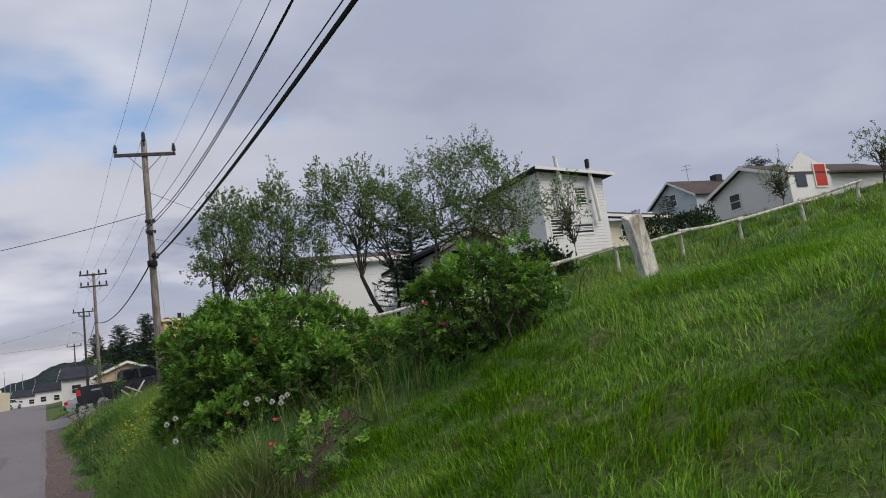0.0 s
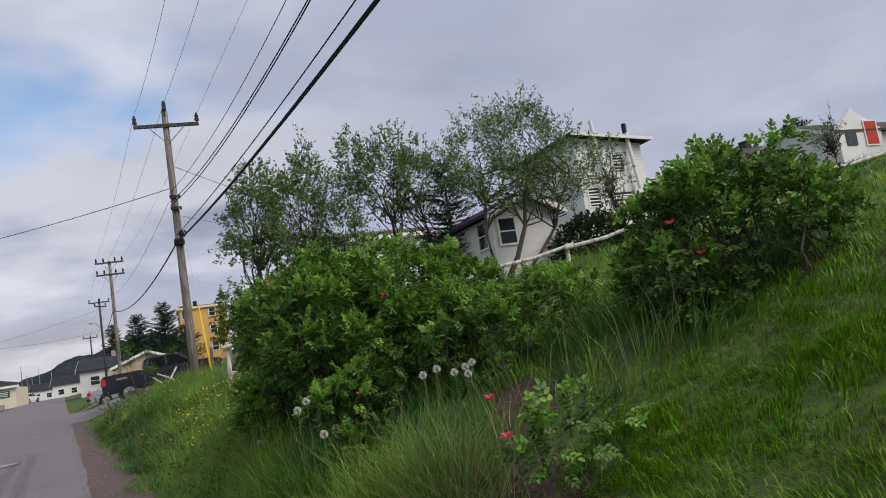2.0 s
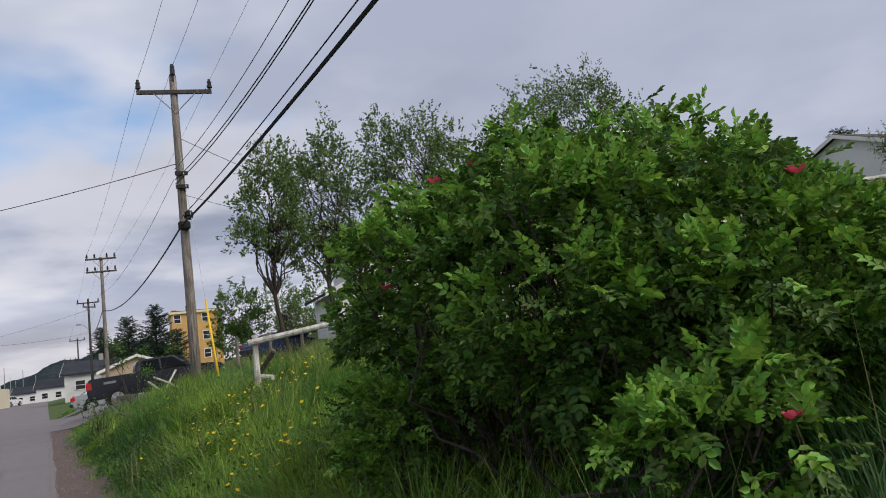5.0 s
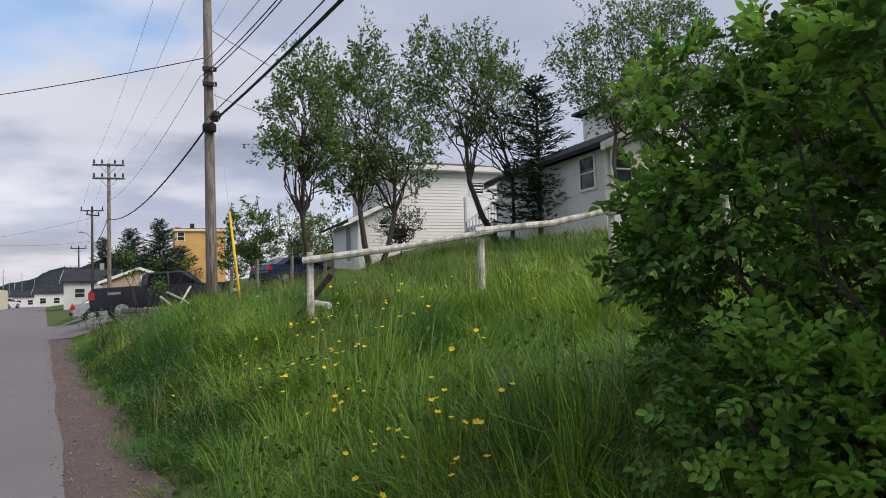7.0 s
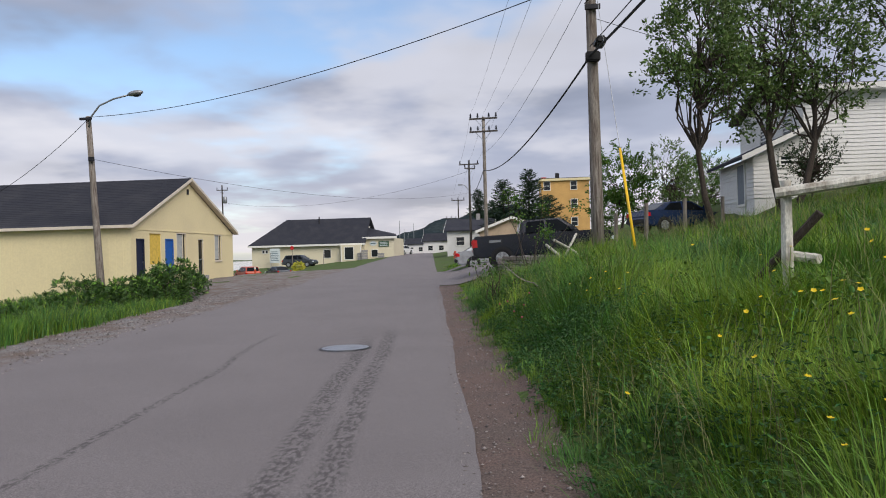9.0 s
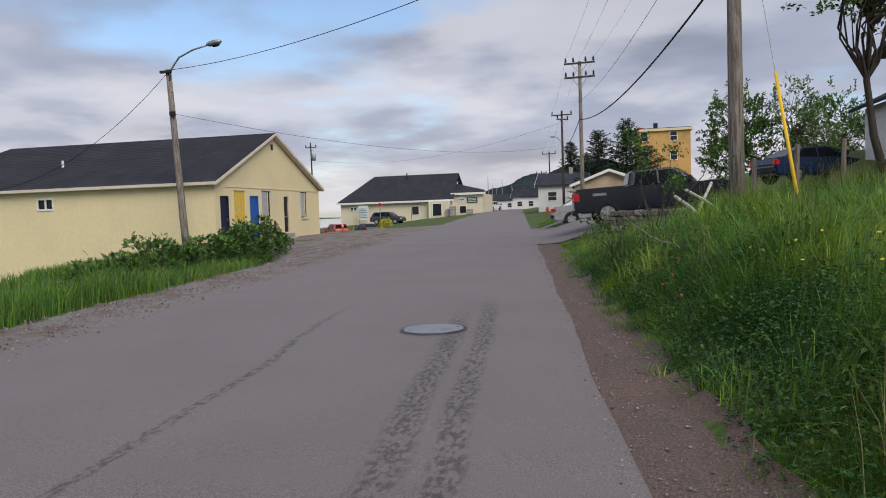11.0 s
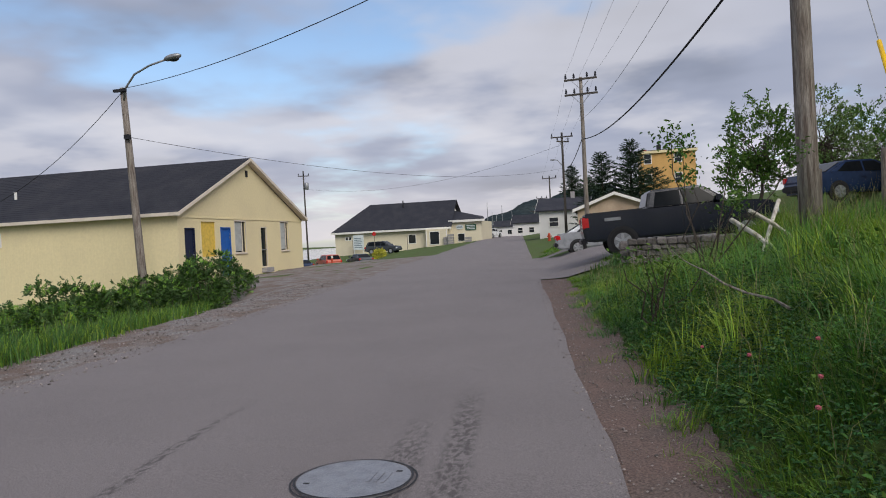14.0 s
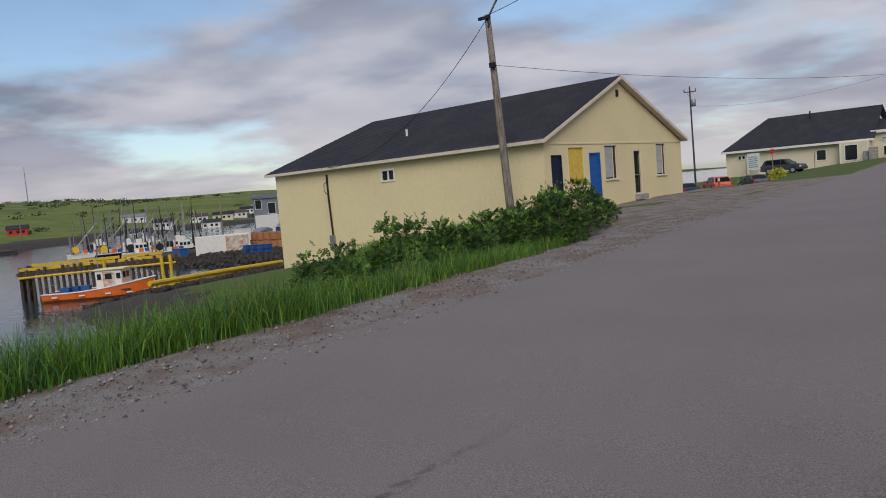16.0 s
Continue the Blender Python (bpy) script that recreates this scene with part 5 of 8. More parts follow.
def blades(rng, x, y, height, width, lean=0.35, sink=0.02, lift=None, segments=2, tuft=0.0):
    """Tapered grass blades, bent over, gathered in tufts that lean apart and lie with the flow; returns vertices and faces."""
    n = len(x)
    a = rng.random(n) * 6.283
    bend = lean * (0.3 + rng.random(n) * 1.3)
    if tuft and n > 60:
        k = max(n // 34, 1)
        i = rng.integers(k, size=n)
        pick = rng.choice(n, k, replace=False)
        d = np.stack([rng.normal(size=n), rng.normal(size=n)], 1) * tuft
        x, y = x[pick][i] + d[:, 0], y[pick][i] + d[:, 1]
        f = flow(x, y)
        vx, vy = d[:, 0] / tuft * 0.55 + 0.9 * np.cos(f) + 0.45 * rng.normal(size=n), d[:, 1] / tuft * 0.55 + 0.9 * np.sin(f) + 0.45 * rng.normal(size=n)
        a = np.arctan2(vy, vx)
        height = height[pick][i] * (0.55 + 0.6 * rng.random(n)) * (0.7 + 0.6 * rng.random(k))[i]
        bend = bend * (0.5 + 1.1 * rng.random(k))[i]
    z = ground_z(x, y) - sink if lift is None else lift
    ux, uy = np.cos(a), np.sin(a)
    w = a + 1.571 + rng.normal(size=n) * 0.5
    s = np.stack([np.cos(w) * width / 2, np.sin(w) * width / 2, np.zeros(n)], 1)
    rows = []
    for j in range(segments + 1):
        k = j / segments
        out, up = bend * height * k ** 1.8, height * (k - 0.42 * np.minimum(bend, 1.2) * k ** 2.6)
        thick = (1.0, 0.8, 0.12) if segments == 2 else (1.0, 0.95, 0.7, 0.1)
        c = np.stack([x + ux * out, y + uy * out, z + up], 1)
        rows += [c - s * thick[j], c + s * thick[j]]
    m = 2 * (segments + 1)
    v = np.stack(rows, 1).reshape(-1, 3)
    b = np.arange(n)[:, None] * m
    return v, np.concatenate([b + [2 * j, 2 * j + 1, 2 * j + 3, 2 * j + 2] for j in range(segments)])


def scatter(rng, u0, u1, y0, y1, n, clump=0.0):
    y = y0 + (y1 - y0) * rng.random(n)
    u = u0 + (u1 - u0) * rng.random(n)
    if clump:
        k = n // 9
        cy, cu = y0 + (y1 - y0) * rng.random(k), u0 + (u1 - u0) * rng.random(k)
        i = rng.integers(k, size=n)
        y, u = cy[i] + rng.normal(size=n) * clump, cu[i] + rng.normal(size=n) * clump
    return road_x(y) + u, y, u


def on_lawn(x, y):
    """The mown lawn: the mound short of a line across the slope."""
    u = x - road_x(y)
    return (u > 1.35 + 0.1 * np.sin(y * 3.0)) & (y < 5.65 + 0.06 * np.sin(x * 4.0) + 0.22 * np.clip(x - 5.25, 0, 6))


def path_x(y):
    """The trodden bare path between the rose bushes."""
    return 2.62 + 0.42 * (y - 5.2) + 0.06 * np.sin(y * 3.1)


def keep(mask, *arrays):
    return [a[mask] for a in arrays]


def build_grass():
    rng = np.random.default_rng(71)
    # mown lawn, finer close to the road
    x, y, u = scatter(rng, 1.2, 9.0, -2.3, 6.8, 290000)
    x, y, u = keep(on_lawn(x + rng.normal(size=len(u)) * 0.06, y + rng.normal(size=len(u)) * 0.06), x, y, u)
    h = 0.052 + 0.055 * rng.random(len(x)) + 0.022 * np.sin(x * 2.3 + y) * np.sin(y * 1.9)
    v, f = blades(rng, x, y, np.maximum(h, 0.03), 0.0045 + 0.004 * rng.random(len(x)), 0.72, 0.01, tuft=0.05)
    mesh_of("lawn_grass", v, f, "grass_lawn", None, "bright green mown lawn grass on the mound", "grass", "stuff")
    # longer, paler blades: lawn highlights done by blade colour
    x, y, u = scatter(rng, 1.2, 9.0, -2.3, 6.8, 34000)
    x, y, u = keep(on_lawn(x, y), x, y, u)
    v, f = blades(rng, x, y, 0.08 + 0.06 * rng.random(len(x)), 0.004 + 0.003 * rng.random(len(x)), 0.6, 0.01, tuft=0.12)
    mesh_of("lawn_grass", v, f, "grass_tall", None, "longer pale blades that put highlights into the lawn's colour", "grass", "stuff")
    x, y, u = scatter(rng, 8.8, 22.0, 1.2, 11.2, 70000)
    x, y, u = keep(on_lawn(x, y), x, y, u)
    v, f = blades(rng, x, y, 0.09 + 0.07 * rng.random(len(x)), 0.012 + 0.008 * rng.random(len(x)), 0.5, 0.01)
    mesh_of("lawn_grass", v, f, "grass_lawn", None, "bright green mown lawn higher on the slope", "grass", "stuff")
    # tall meadow grass on the bank
    for u0, u1, y0, y1, n, h0, h1, w, name in ((0.5, 4.6, 3.0, 24.0, 110000, 0.22, 0.38, 0.0062, "tall green meadow grass on the road bank"), (0.5, 4.5, 24.0, 39.3, 44000, 0.24, 0.40, 0.009, "tall green meadow grass near the utility pole"),
                                               (4.4, 12.0, 6.3, 36.0, 58000, 0.20, 0.32, 0.013, "tall meadow grass round the rail fence"), (12.0, 34.0, 11.0, 36.0, 34000, 0.22, 0.30, 0.028, "rough meadow grass on the upper slope"),
                                               (0.5, 9.0, 54.5, 64.0, 7000, 0.15, 0.2, 0.02, "short roadside grass past the driveway"), (1.5, 14.0, 38.5, 41.0, 6000, 0.15, 0.25, 0.02, "grass above the stone wall")):
        x, y, u = scatter(rng, u0, u1, y0, y1, n, 0.10 if u1 < 6 else 0.25)
        low = 1.0 - 0.55 * smooth01(u + 0.2 * smooth01(y, 20.5, 24.5), 1.5, 0.6)
        soil = (np.abs(x - path_x(y)) > 0.27 + 0.06 * np.sin(y * 7)) | (y > 7.1) | (rng.random(len(x)) < 0.10)
        ok = ~on_lawn(x, y) & (u > 0.6 - 0.24 * smooth01(y, 20.5, 24.5) + 0.08 * np.sin(y * 2.1)) & soil
        x, y, u, low = keep(ok, x, y, u, low)
        low = low * (1 - 0.55 * smooth01(np.abs(x - path_x(y)), 1.0, 0.3) * smooth01(y, 7.9, 7.0))
        low = low * (1 - 0.6 * smooth01(y, 31.0, 36.5) * (y < 39.4) * (u < 4.4))
        h = (h0 + h1 * rng.random(len(x)) ** 1.4) * low * (0.86 + 0.22 * np.sin(x * 2.1 + 1.3 * y) * np.sin(y * 1.1))
        # two kinds of grass grow in patches, the coarse dark one more up the road and before y = 10
        # the added share before y = 10 puts the bushes' shade into colour
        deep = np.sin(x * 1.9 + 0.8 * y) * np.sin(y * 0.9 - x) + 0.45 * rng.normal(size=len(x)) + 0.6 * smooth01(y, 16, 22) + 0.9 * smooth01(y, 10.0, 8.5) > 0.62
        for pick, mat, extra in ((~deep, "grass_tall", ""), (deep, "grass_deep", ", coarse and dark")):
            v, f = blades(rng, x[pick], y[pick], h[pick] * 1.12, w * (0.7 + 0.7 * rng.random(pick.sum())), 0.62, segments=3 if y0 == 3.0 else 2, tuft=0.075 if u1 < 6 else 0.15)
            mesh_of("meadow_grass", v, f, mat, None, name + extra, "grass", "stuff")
    # seed stalks and dry straw standing above the green
    for u0, u1, y0, y1, n, h0, name in ((0.9, 4.5, 4.0, 38.0, 1500, 0.62, "thin pale seeding stalks in the meadow"), (4.5, 12, 9.5, 34.0, 2600, 0.6, "thin pale seeding stalks by the fence")):
        x, y, u = scatter(rng, u0, u1, y0, y1, n, 0.2)
        x, y, u = keep(~on_lawn(x, y) & (u > 0.8), x, y, u)
        v, f = blades(rng, x, y, h0 + 0.3 * rng.random(len(x)), np.full(len(x), 0.005), 0.35)
        mesh_of("seed_stalks", v, f, "grass_dry", None, name, "grass", "stuff")
    for n, mat, h0, cx, cy, label in ((1500, "grass_tall", 0.38, 2.34, 6.2, "tall green grass tuft beside the bare path"), (420, "grass_dry", 0.42, 2.36, 6.05, "straw-coloured stalks in the grass tuft"), (260, "grass_dry", 0.25, 2.0, 5.6, "dry straw at the foot of the bank"), (700, "grass_tall", 0.4, 2.05, 6.7, "tall green grass before the rose bush"), (520, "grass_tall", 0.42, 1.80, 8.7, "tall pale grass at the foot of the rose bush"), (520, "grass_deep", 0.42, 1.88, 8.1, "tall coarse grass at the foot of the rose bush"), (420, "grass_tall", 0.36, 1.80, 9.5, "tall grass at the foot of the rose bush")):
        t = rng.normal(size=(n, 2)) * [0.15, 0.22] + [cx, cy]
        v, f = blades(rng, t[:, 0], t[:, 1], h0 + 0.35 * rng.random(n), np.full(n, 0.006), 0.6, segments=3)
        mesh_of("grass_tuft", v, f, mat, None, label, "grass", "stuff")
    # bare soil of the path, with twigs
    ys = np.arange(4.9, 7.2, 0.08)
    ks = np.linspace(-1, 1, 9)
    yy, kk = np.meshgrid(ys, ks, indexing="ij")
    half = 0.31 + 0.06 * np.sin(yy * 5.1) + 0.03 * np.sin(yy * 13)
    xx = path_x(yy) + kk * half
    zz = ground_z(xx, yy) + 0.012 + 0.012 * np.sin(xx * 31) * np.sin(yy * 27) - 0.03 * np.abs(kk) ** 4
    m = len(ks)
    i, j = np.meshgrid(np.arange(len(ys) - 1), np.arange(m - 1), indexing="ij")
    a = (i * m + j).ravel()
    mesh_of("dirt_path", np.stack([xx, yy, zz], -1).reshape(-1, 3), np.stack([a, a + 1, a + m + 1, a + m], -1), "bare_soil", None, "bare reddish-brown soil path between the roses", "path", "structure", smooth=True)
    ty = 5.0 + 2.1 * rng.random(90)
    tx = path_x(ty) + rng.normal(size=90) * 0.14
    v, f = blades(rng, tx, ty, 0.05 + 0.12 * rng.random(90), np.full(90, 0.006), 1.4)
    mesh_of("fallen_straw", v, f, "grass_dry", None, "dead straw and twigs on the bare soil", "straw", "stuff")
    # broad weeds low on the bank
    x, y, u = scatter(rng, 0.8, 3.0, 9.0, 36.0, 5200, 0.16)
    x, y, u = keep(u > 0.8, x, y, u)
    p = np.stack([x, y, ground_z(x, y) + 0.08 + 0.25 * rng.random(len(x))], 1)
    v, f = leaf_arrays(p, rng.normal(size=p.shape) + [0, 0, 0.2], rng.normal(size=p.shape) * 0.4 + [0, 0, 1], 0.03 + 0.03 * rng.random(len(p)), 0.022 + 0.02 * rng.random(len(p)))
    mesh_of("broad_weeds", v, f, "leaf", None, "broad-leaved weeds low on the bank", "weeds", "stuff")
    # dense clover low on the bank towards the pole
    x, y, u = scatter(rng, 0.7, 1.9, 15.0, 31.0, 15500, 0.22)
    x, y, u = keep((u > 0.66 + 0.08 * np.sin(y * 3)) & (rng.random(len(x)) < 0.35 + 0.65 * smooth01(y, 17.0, 20.0)), x, y, u)
    p = np.stack([x, y, ground_z(x, y) + (0.05 + 0.27 * rng.random(len(x))) * (0.35 + 0.65 * smooth01(u, 0.6, 1.3))], 1)
    vs, fs, base = [], [], 0
    turn = rng.random(len(p)) * 6.283
    for k in range(3):
        ax = np.stack([np.cos(turn + 2.09 * k), np.sin(turn + 2.09 * k), 0.25 * rng.normal(size=len(p))], 1)
        s = 0.024 + 0.017 * rng.random(len(p))
        v, f = leaf_arrays(p, ax, rng.normal(size=p.shape) * 0.35 + [0, 0, 1], s, s * 0.62)
        vs.append(v), fs.append(f + base)
        base += len(v)
    mesh_of("clover", np.concatenate(vs), np.concatenate(fs), "clover", None, "dense dark clover low on the road bank", "clover", "stuff")
    # the harbour side
    for u0, u1, y0, y1, n, h0, w, name in ((-12.5, -8.0, 20.0, 44.0, 62000, 0.38, 0.0125, "tall grass along the gravel verge"), (-26, -12.0, 20.0, 48.0, 26000, 0.35, 0.03, "tall grass on the harbour slope"), (-16.5, -15.2, 46, 66, 1500, 0.1, 0.02, "weeds along the foot of the gable wall")):
        x, y, u = scatter(rng, u0, u1, y0, y1, n, 0.15)
        x, y, u = keep((u < -ROAD_W - 1.6 - 0.26 * np.clip(y - 30, 0, 12.5) + 0.15 * np.sin(y * 1.7) + rng.normal(size=len(u)) * 0.12) & ((u < -14.8) | (y < 43.4)) & ~((x < -20.6) & (y > 48.7)), x, y, u)
        # taller away from the gravel, and where no bush stands over it
        h = (h0 + 0.35 * rng.random(len(x)) * (h0 > 0.2)) * (1 + 0.45 * smooth01(y, 29.0, 26.0) * (h0 > 0.2)) * (0.5 + 0.5 * smooth01(u, -8.1, -8.7))
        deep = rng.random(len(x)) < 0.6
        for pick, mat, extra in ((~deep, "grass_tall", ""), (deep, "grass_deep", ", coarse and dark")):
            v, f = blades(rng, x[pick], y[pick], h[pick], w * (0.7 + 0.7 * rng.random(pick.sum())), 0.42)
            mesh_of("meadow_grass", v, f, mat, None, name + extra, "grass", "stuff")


build_grass()

# ---- fence and posts ----
def rail_fence():
    fence = thing("rail_fence", "old white-painted rail fence with round wooden rails", "fence")
    rng = random.Random(5)
    tops = []
    for x, y, zt in ((2.35, 18.25, 2.28), (4.56, 17.65, 2.58), (6.55, 17.45, 2.87), (8.35, 17.1, 3.12), (10.2, 16.8, 3.40), (12.1, 16.5, 3.75), (14.1, 16.3, 4.10), (16.2, 16.0, 4.34), (18.2, 15.7, 4.55), (20.5, 15.4, 4.95), (22.8, 15.1, 5.40)):
        z = gz(x, y)
        h = zt - z
        dx, dy = rng.uniform(-0.06, 0.06), rng.uniform(-0.05, 0.05)
        top = Vector((x, y, zt))
        part("post", tube([(x - dx, y - dy, z - 0.25), (x - dx * 0.5, y - dy * 0.5, z + h * 0.5), top], [0.055, 0.05, 0.045], 8), "fence_wood", fence)
        tops.append(top)
    for i, (a, b) in enumerate(zip(tops, tops[1:])):
        m = a.lerp(b, 0.5) + Vector((0, 0, rng.uniform(-0.07, -0.01)))
        off = Vector((0, -0.09, -0.10 if i % 2 == 0 else -0.06))
        part("rail", tube([a + off - (b - a).normalized() * 0.12, m + off, b + off + (b - a).normalized() * 0.12], [0.048, 0.045, 0.04], 8), "fence_wood", fence)
    x, y = 2.25, 18.2
    z = gz(x, y)
    part("prop", tube([(2.05, 18.75, gz(2.05, 18.75)), (2.62, 18.2, z + 0.75)], 0.04, 7), "bark", fence, "dark leaning prop")
    part("stub_rail", tube([(2.38, 18.35, z + 0.38), (2.56, 18.1, z + 0.34)], 0.045, 8), "fence_wood", fence, "sawn stub of a lower rail")
    return fence


rail_fence()


def plank_post(x, y, h, lean_x, label):
    z = gz(x, y)
    bm = box(bmesh.new(), -0.105, 0.105, -0.06, 0.06, -0.2, h)
    bmesh.ops.subdivide_edges(bm, edges=[e for e in bm.edges if abs(e.verts[0].co.z - e.verts[1].co.z) > 0.3], cuts=6, use_grid_fill=True)
    rng = random.Random(9)
    for v in bm.verts:
        k = (v.co.z + 0.2) / (h + 0.2)
        v.co.x *= 1.0 - 0.12 * k
        v.co.x += lean_x * k + rng.uniform(-0.006, 0.006)
        v.co.y += rng.uniform(-0.006, 0.006)
        if k > 0.95:
            v.co.z += rng.uniform(-0.05, 0.05)
    bmesh.ops.bevel(bm, geom=bm.edges[:], offset=0.006, segments=1, affect="EDGES")
    return lone("post", bm, "fence_wood", label, "post", at=(x, y, z))


plank_post(6.70, 5.74, 0.72, -0.16, "weathered white plank post on the lawn edge")

# broken fence timbers and a bare branch by the driveway
for a, b, r in (((0.75, 29.6), (1.25, 28.9), 0.036), ((0.9, 29.0), (1.7, 29.9), 0.03), ((1.55, 30.2), (1.05, 29.1), 0.03)):
    za, zb = gz(*a) + 0.75, gz(*b) + 0.05
    lone("fallen_timber", tube([(*a, za), ((a[0] + b[0]) / 2, (a[1] + b[1]) / 2, (za + zb) / 2 + 0.03), (*b, zb)], [r, r, r * 0.9], 7), "fence_wood", "broken white fence timber leaning in the grass", "timber", "broken fence timbers")
for x, y, h in ((3.6, 31.9, 1.15), (4.9, 33.0, 1.15), (3.0, 33.5, 1.1), (6.3, 34.2, 1.2)):
    z = gz(x, y)
    lone("fence_post", tube([(x, y, z - 0.2), (x + 0.03, y, z + h)], [0.06, 0.055], 8), "pole_wood", "grey weathered wooden fence post", "post", "posts behind the pole")


def sapling(x, y, label, seed, h=1.3, leaves=260):
    rng = np.random.default_rng(seed)
    z = gz(x, y)
    t = thing("sapling", label, "sapling")
    tips = np.array([[x + rng.normal() * 0.4, y + rng.normal() * 0.3, z + h * (0.55 + 0.5 * rng.random())] for _ in range(7)])
    tagged(part("branch", stems(rng, [(x, y, z)] * 7, [tuple(q) for q in tips], 0.014, 0.005, 0.08), "bark", t), kind="stuff")
    p = tips[rng.integers(7, size=leaves)] + rng.normal(size=(leaves, 3)) * [0.12, 0.12, 0.10]
    s = 0.04 + 0.035 * rng.random(leaves)
    v, f = leaf_arrays(p, rng.normal(size=p.shape), rng.normal(size=p.shape) * 0.5 + [0, 0, 1], s, s * 0.6)
    mesh_of("foliage", v, f, "leaf", t)


sapling(0.3, 29.0, "thin sapling with dark twigs by the driveway", 61, 2.0, 700)
sapling(-0.5, 27.6, "low thin sapling in the tall grass", 62, 1.0, 160)
# a fallen bare branch in the bank grass
bx, by = 0.1, 24.8
lone("fallen_branch", tube([(bx + 0.25 - 0.75 * k + 0.05 * math.sin(9 * k), by - 0.2 + 2.4 * k, gz(bx + 0.25 - 0.75 * k, by - 0.2 + 2.4 * k) + 0.30 + 0.75 * k ** 1.2 + 0.03 * math.sin(13 * k)) for k in (0, 0.14, 0.3, 0.42, 0.58, 0.7, 0.86, 1.0)], [0.013, 0.012, 0.011, 0.010, 0.008, 0.007, 0.005, 0.003], 6), "pole_wood", "bare grey fallen branch in the grass", "branch")


# ---- manhole in the road ----
def manhole():
    x, y = -2.74, 22.62
    z = gz(x, y) + 0.047
    m = thing("manhole", "round iron manhole cover in a patched collar", "manhole", at=(x, y, z))
    bm = bmesh.new()
    bmesh.ops.create_cone(bm, cap_ends=True, segments=48, radius1=0.37, radius2=0.365, depth=0.03, matrix=Matrix.Translation((0, 0, 0.001)))
    cover = part("cover", bm, "iron", m)
    bm = bmesh.new()
    for r0, r1, zt in ((0.372, 0.385, 0.019), (0.398, 0.410, 0.008)):
        for k in range(48):
            a, b = 2 * math.pi * k / 48, 2 * math.pi * (k + 1) / 48
            poly(bm, [(r0 * math.cos(a), r0 * math.sin(a), zt), (r1 * math.cos(a), r1 * math.sin(a), zt - 0.002), (r1 * math.cos(b), r1 * math.sin(b), zt - 0.002), (r0 * math.cos(b), r0 * math.sin(b), zt)])
    part("rim", bm, "dark_metal", m, "dark iron rim with tar collar")
    for k in (0.5, 3.6):
        part("lifting_slot", box(bmesh.new(), 0.30 * math.cos(k) - 0.02, 0.30 * math.cos(k) + 0.02, 0.30 * math.sin(k) - 0.012, 0.30 * math.sin(k) + 0.012, 0.0155, 0.0175), "black_plastic", cover)
    for r in range(3):
        part("raised_bar", box(bmesh.new(), 0.10 + 0.05 * r, 0.125 + 0.05 * r, -0.08, 0.10, 0.0155, 0.019), "iron", cover)


manhole()


# ---- vehicles ----
def wheel(parent, x, y, r, side):
    bm = bmesh.new()
    rot = Matrix.Translation((x, y, r)) @ Matrix.Rotation(radians(90), 4, "X")
    bmesh.ops.create_cone(bm, cap_ends=True, segments=24, radius1=r, radius2=r, depth=0.24, matrix=rot)
    bmesh.ops.bevel(bm, geom=[e for e in bm.edges if len(e.link_faces) == 2 and any(len(f.verts) > 8 for f in e.link_faces)], offset=0.04, segments=2, affect="EDGES")
    w = part("wheel", bm, "tyre", parent)
    bm = bmesh.new()
    yo = y + side * 0.115
    bmesh.ops.create_cone(bm, cap_ends=True, segments=24, radius1=r * 0.66, radius2=r * 0.66, depth=0.03, matrix=Matrix.Translation((x, yo, r)) @ Matrix.Rotation(radians(90), 4, "X"))
    part("dish", bm, "steel", w)
    bm = bmesh.new()
    for k in range(6):
        a = k * math.pi / 3
        m = Matrix.Translation((x, yo + side * 0.02, r)) @ Matrix.Rotation(a, 4, "Y") @ Matrix.Translation((0, 0, r * 0.34))
        bmesh.ops.create_cube(bm, size=1, matrix=m @ Matrix.Diagonal((r * 0.20, 0.03, r * 0.60, 1)))
    bmesh.ops.create_cone(bm, cap_ends=True, segments=16, radius1=r * 0.16, radius2=r * 0.14, depth=0.04, matrix=Matrix.Translation((x, yo + side * 0.02, r)) @ Matrix.Rotation(radians(90), 4, "X"))
    part("rim", bm, "rim", w)


def side_prism(profile, half, bevel, taper=None):
    """An outline in x and z, given width; above taper's height it narrows."""
    bm = bmesh.new()
    prism(bm, [(x, -half, z) for x, z in profile], (0, 2 * half, 0))
    if taper:
        z0, z1, k = taper
        for v in bm.verts:
            if v.co.z > z0:
                v.co.y *= 1 - k * min((v.co.z - z0) / (z1 - z0), 1)
    if bevel:
        bmesh.ops.bevel(bm, geom=bm.edges[:], offset=bevel, segments=2, affect="EDGES")
    return bm


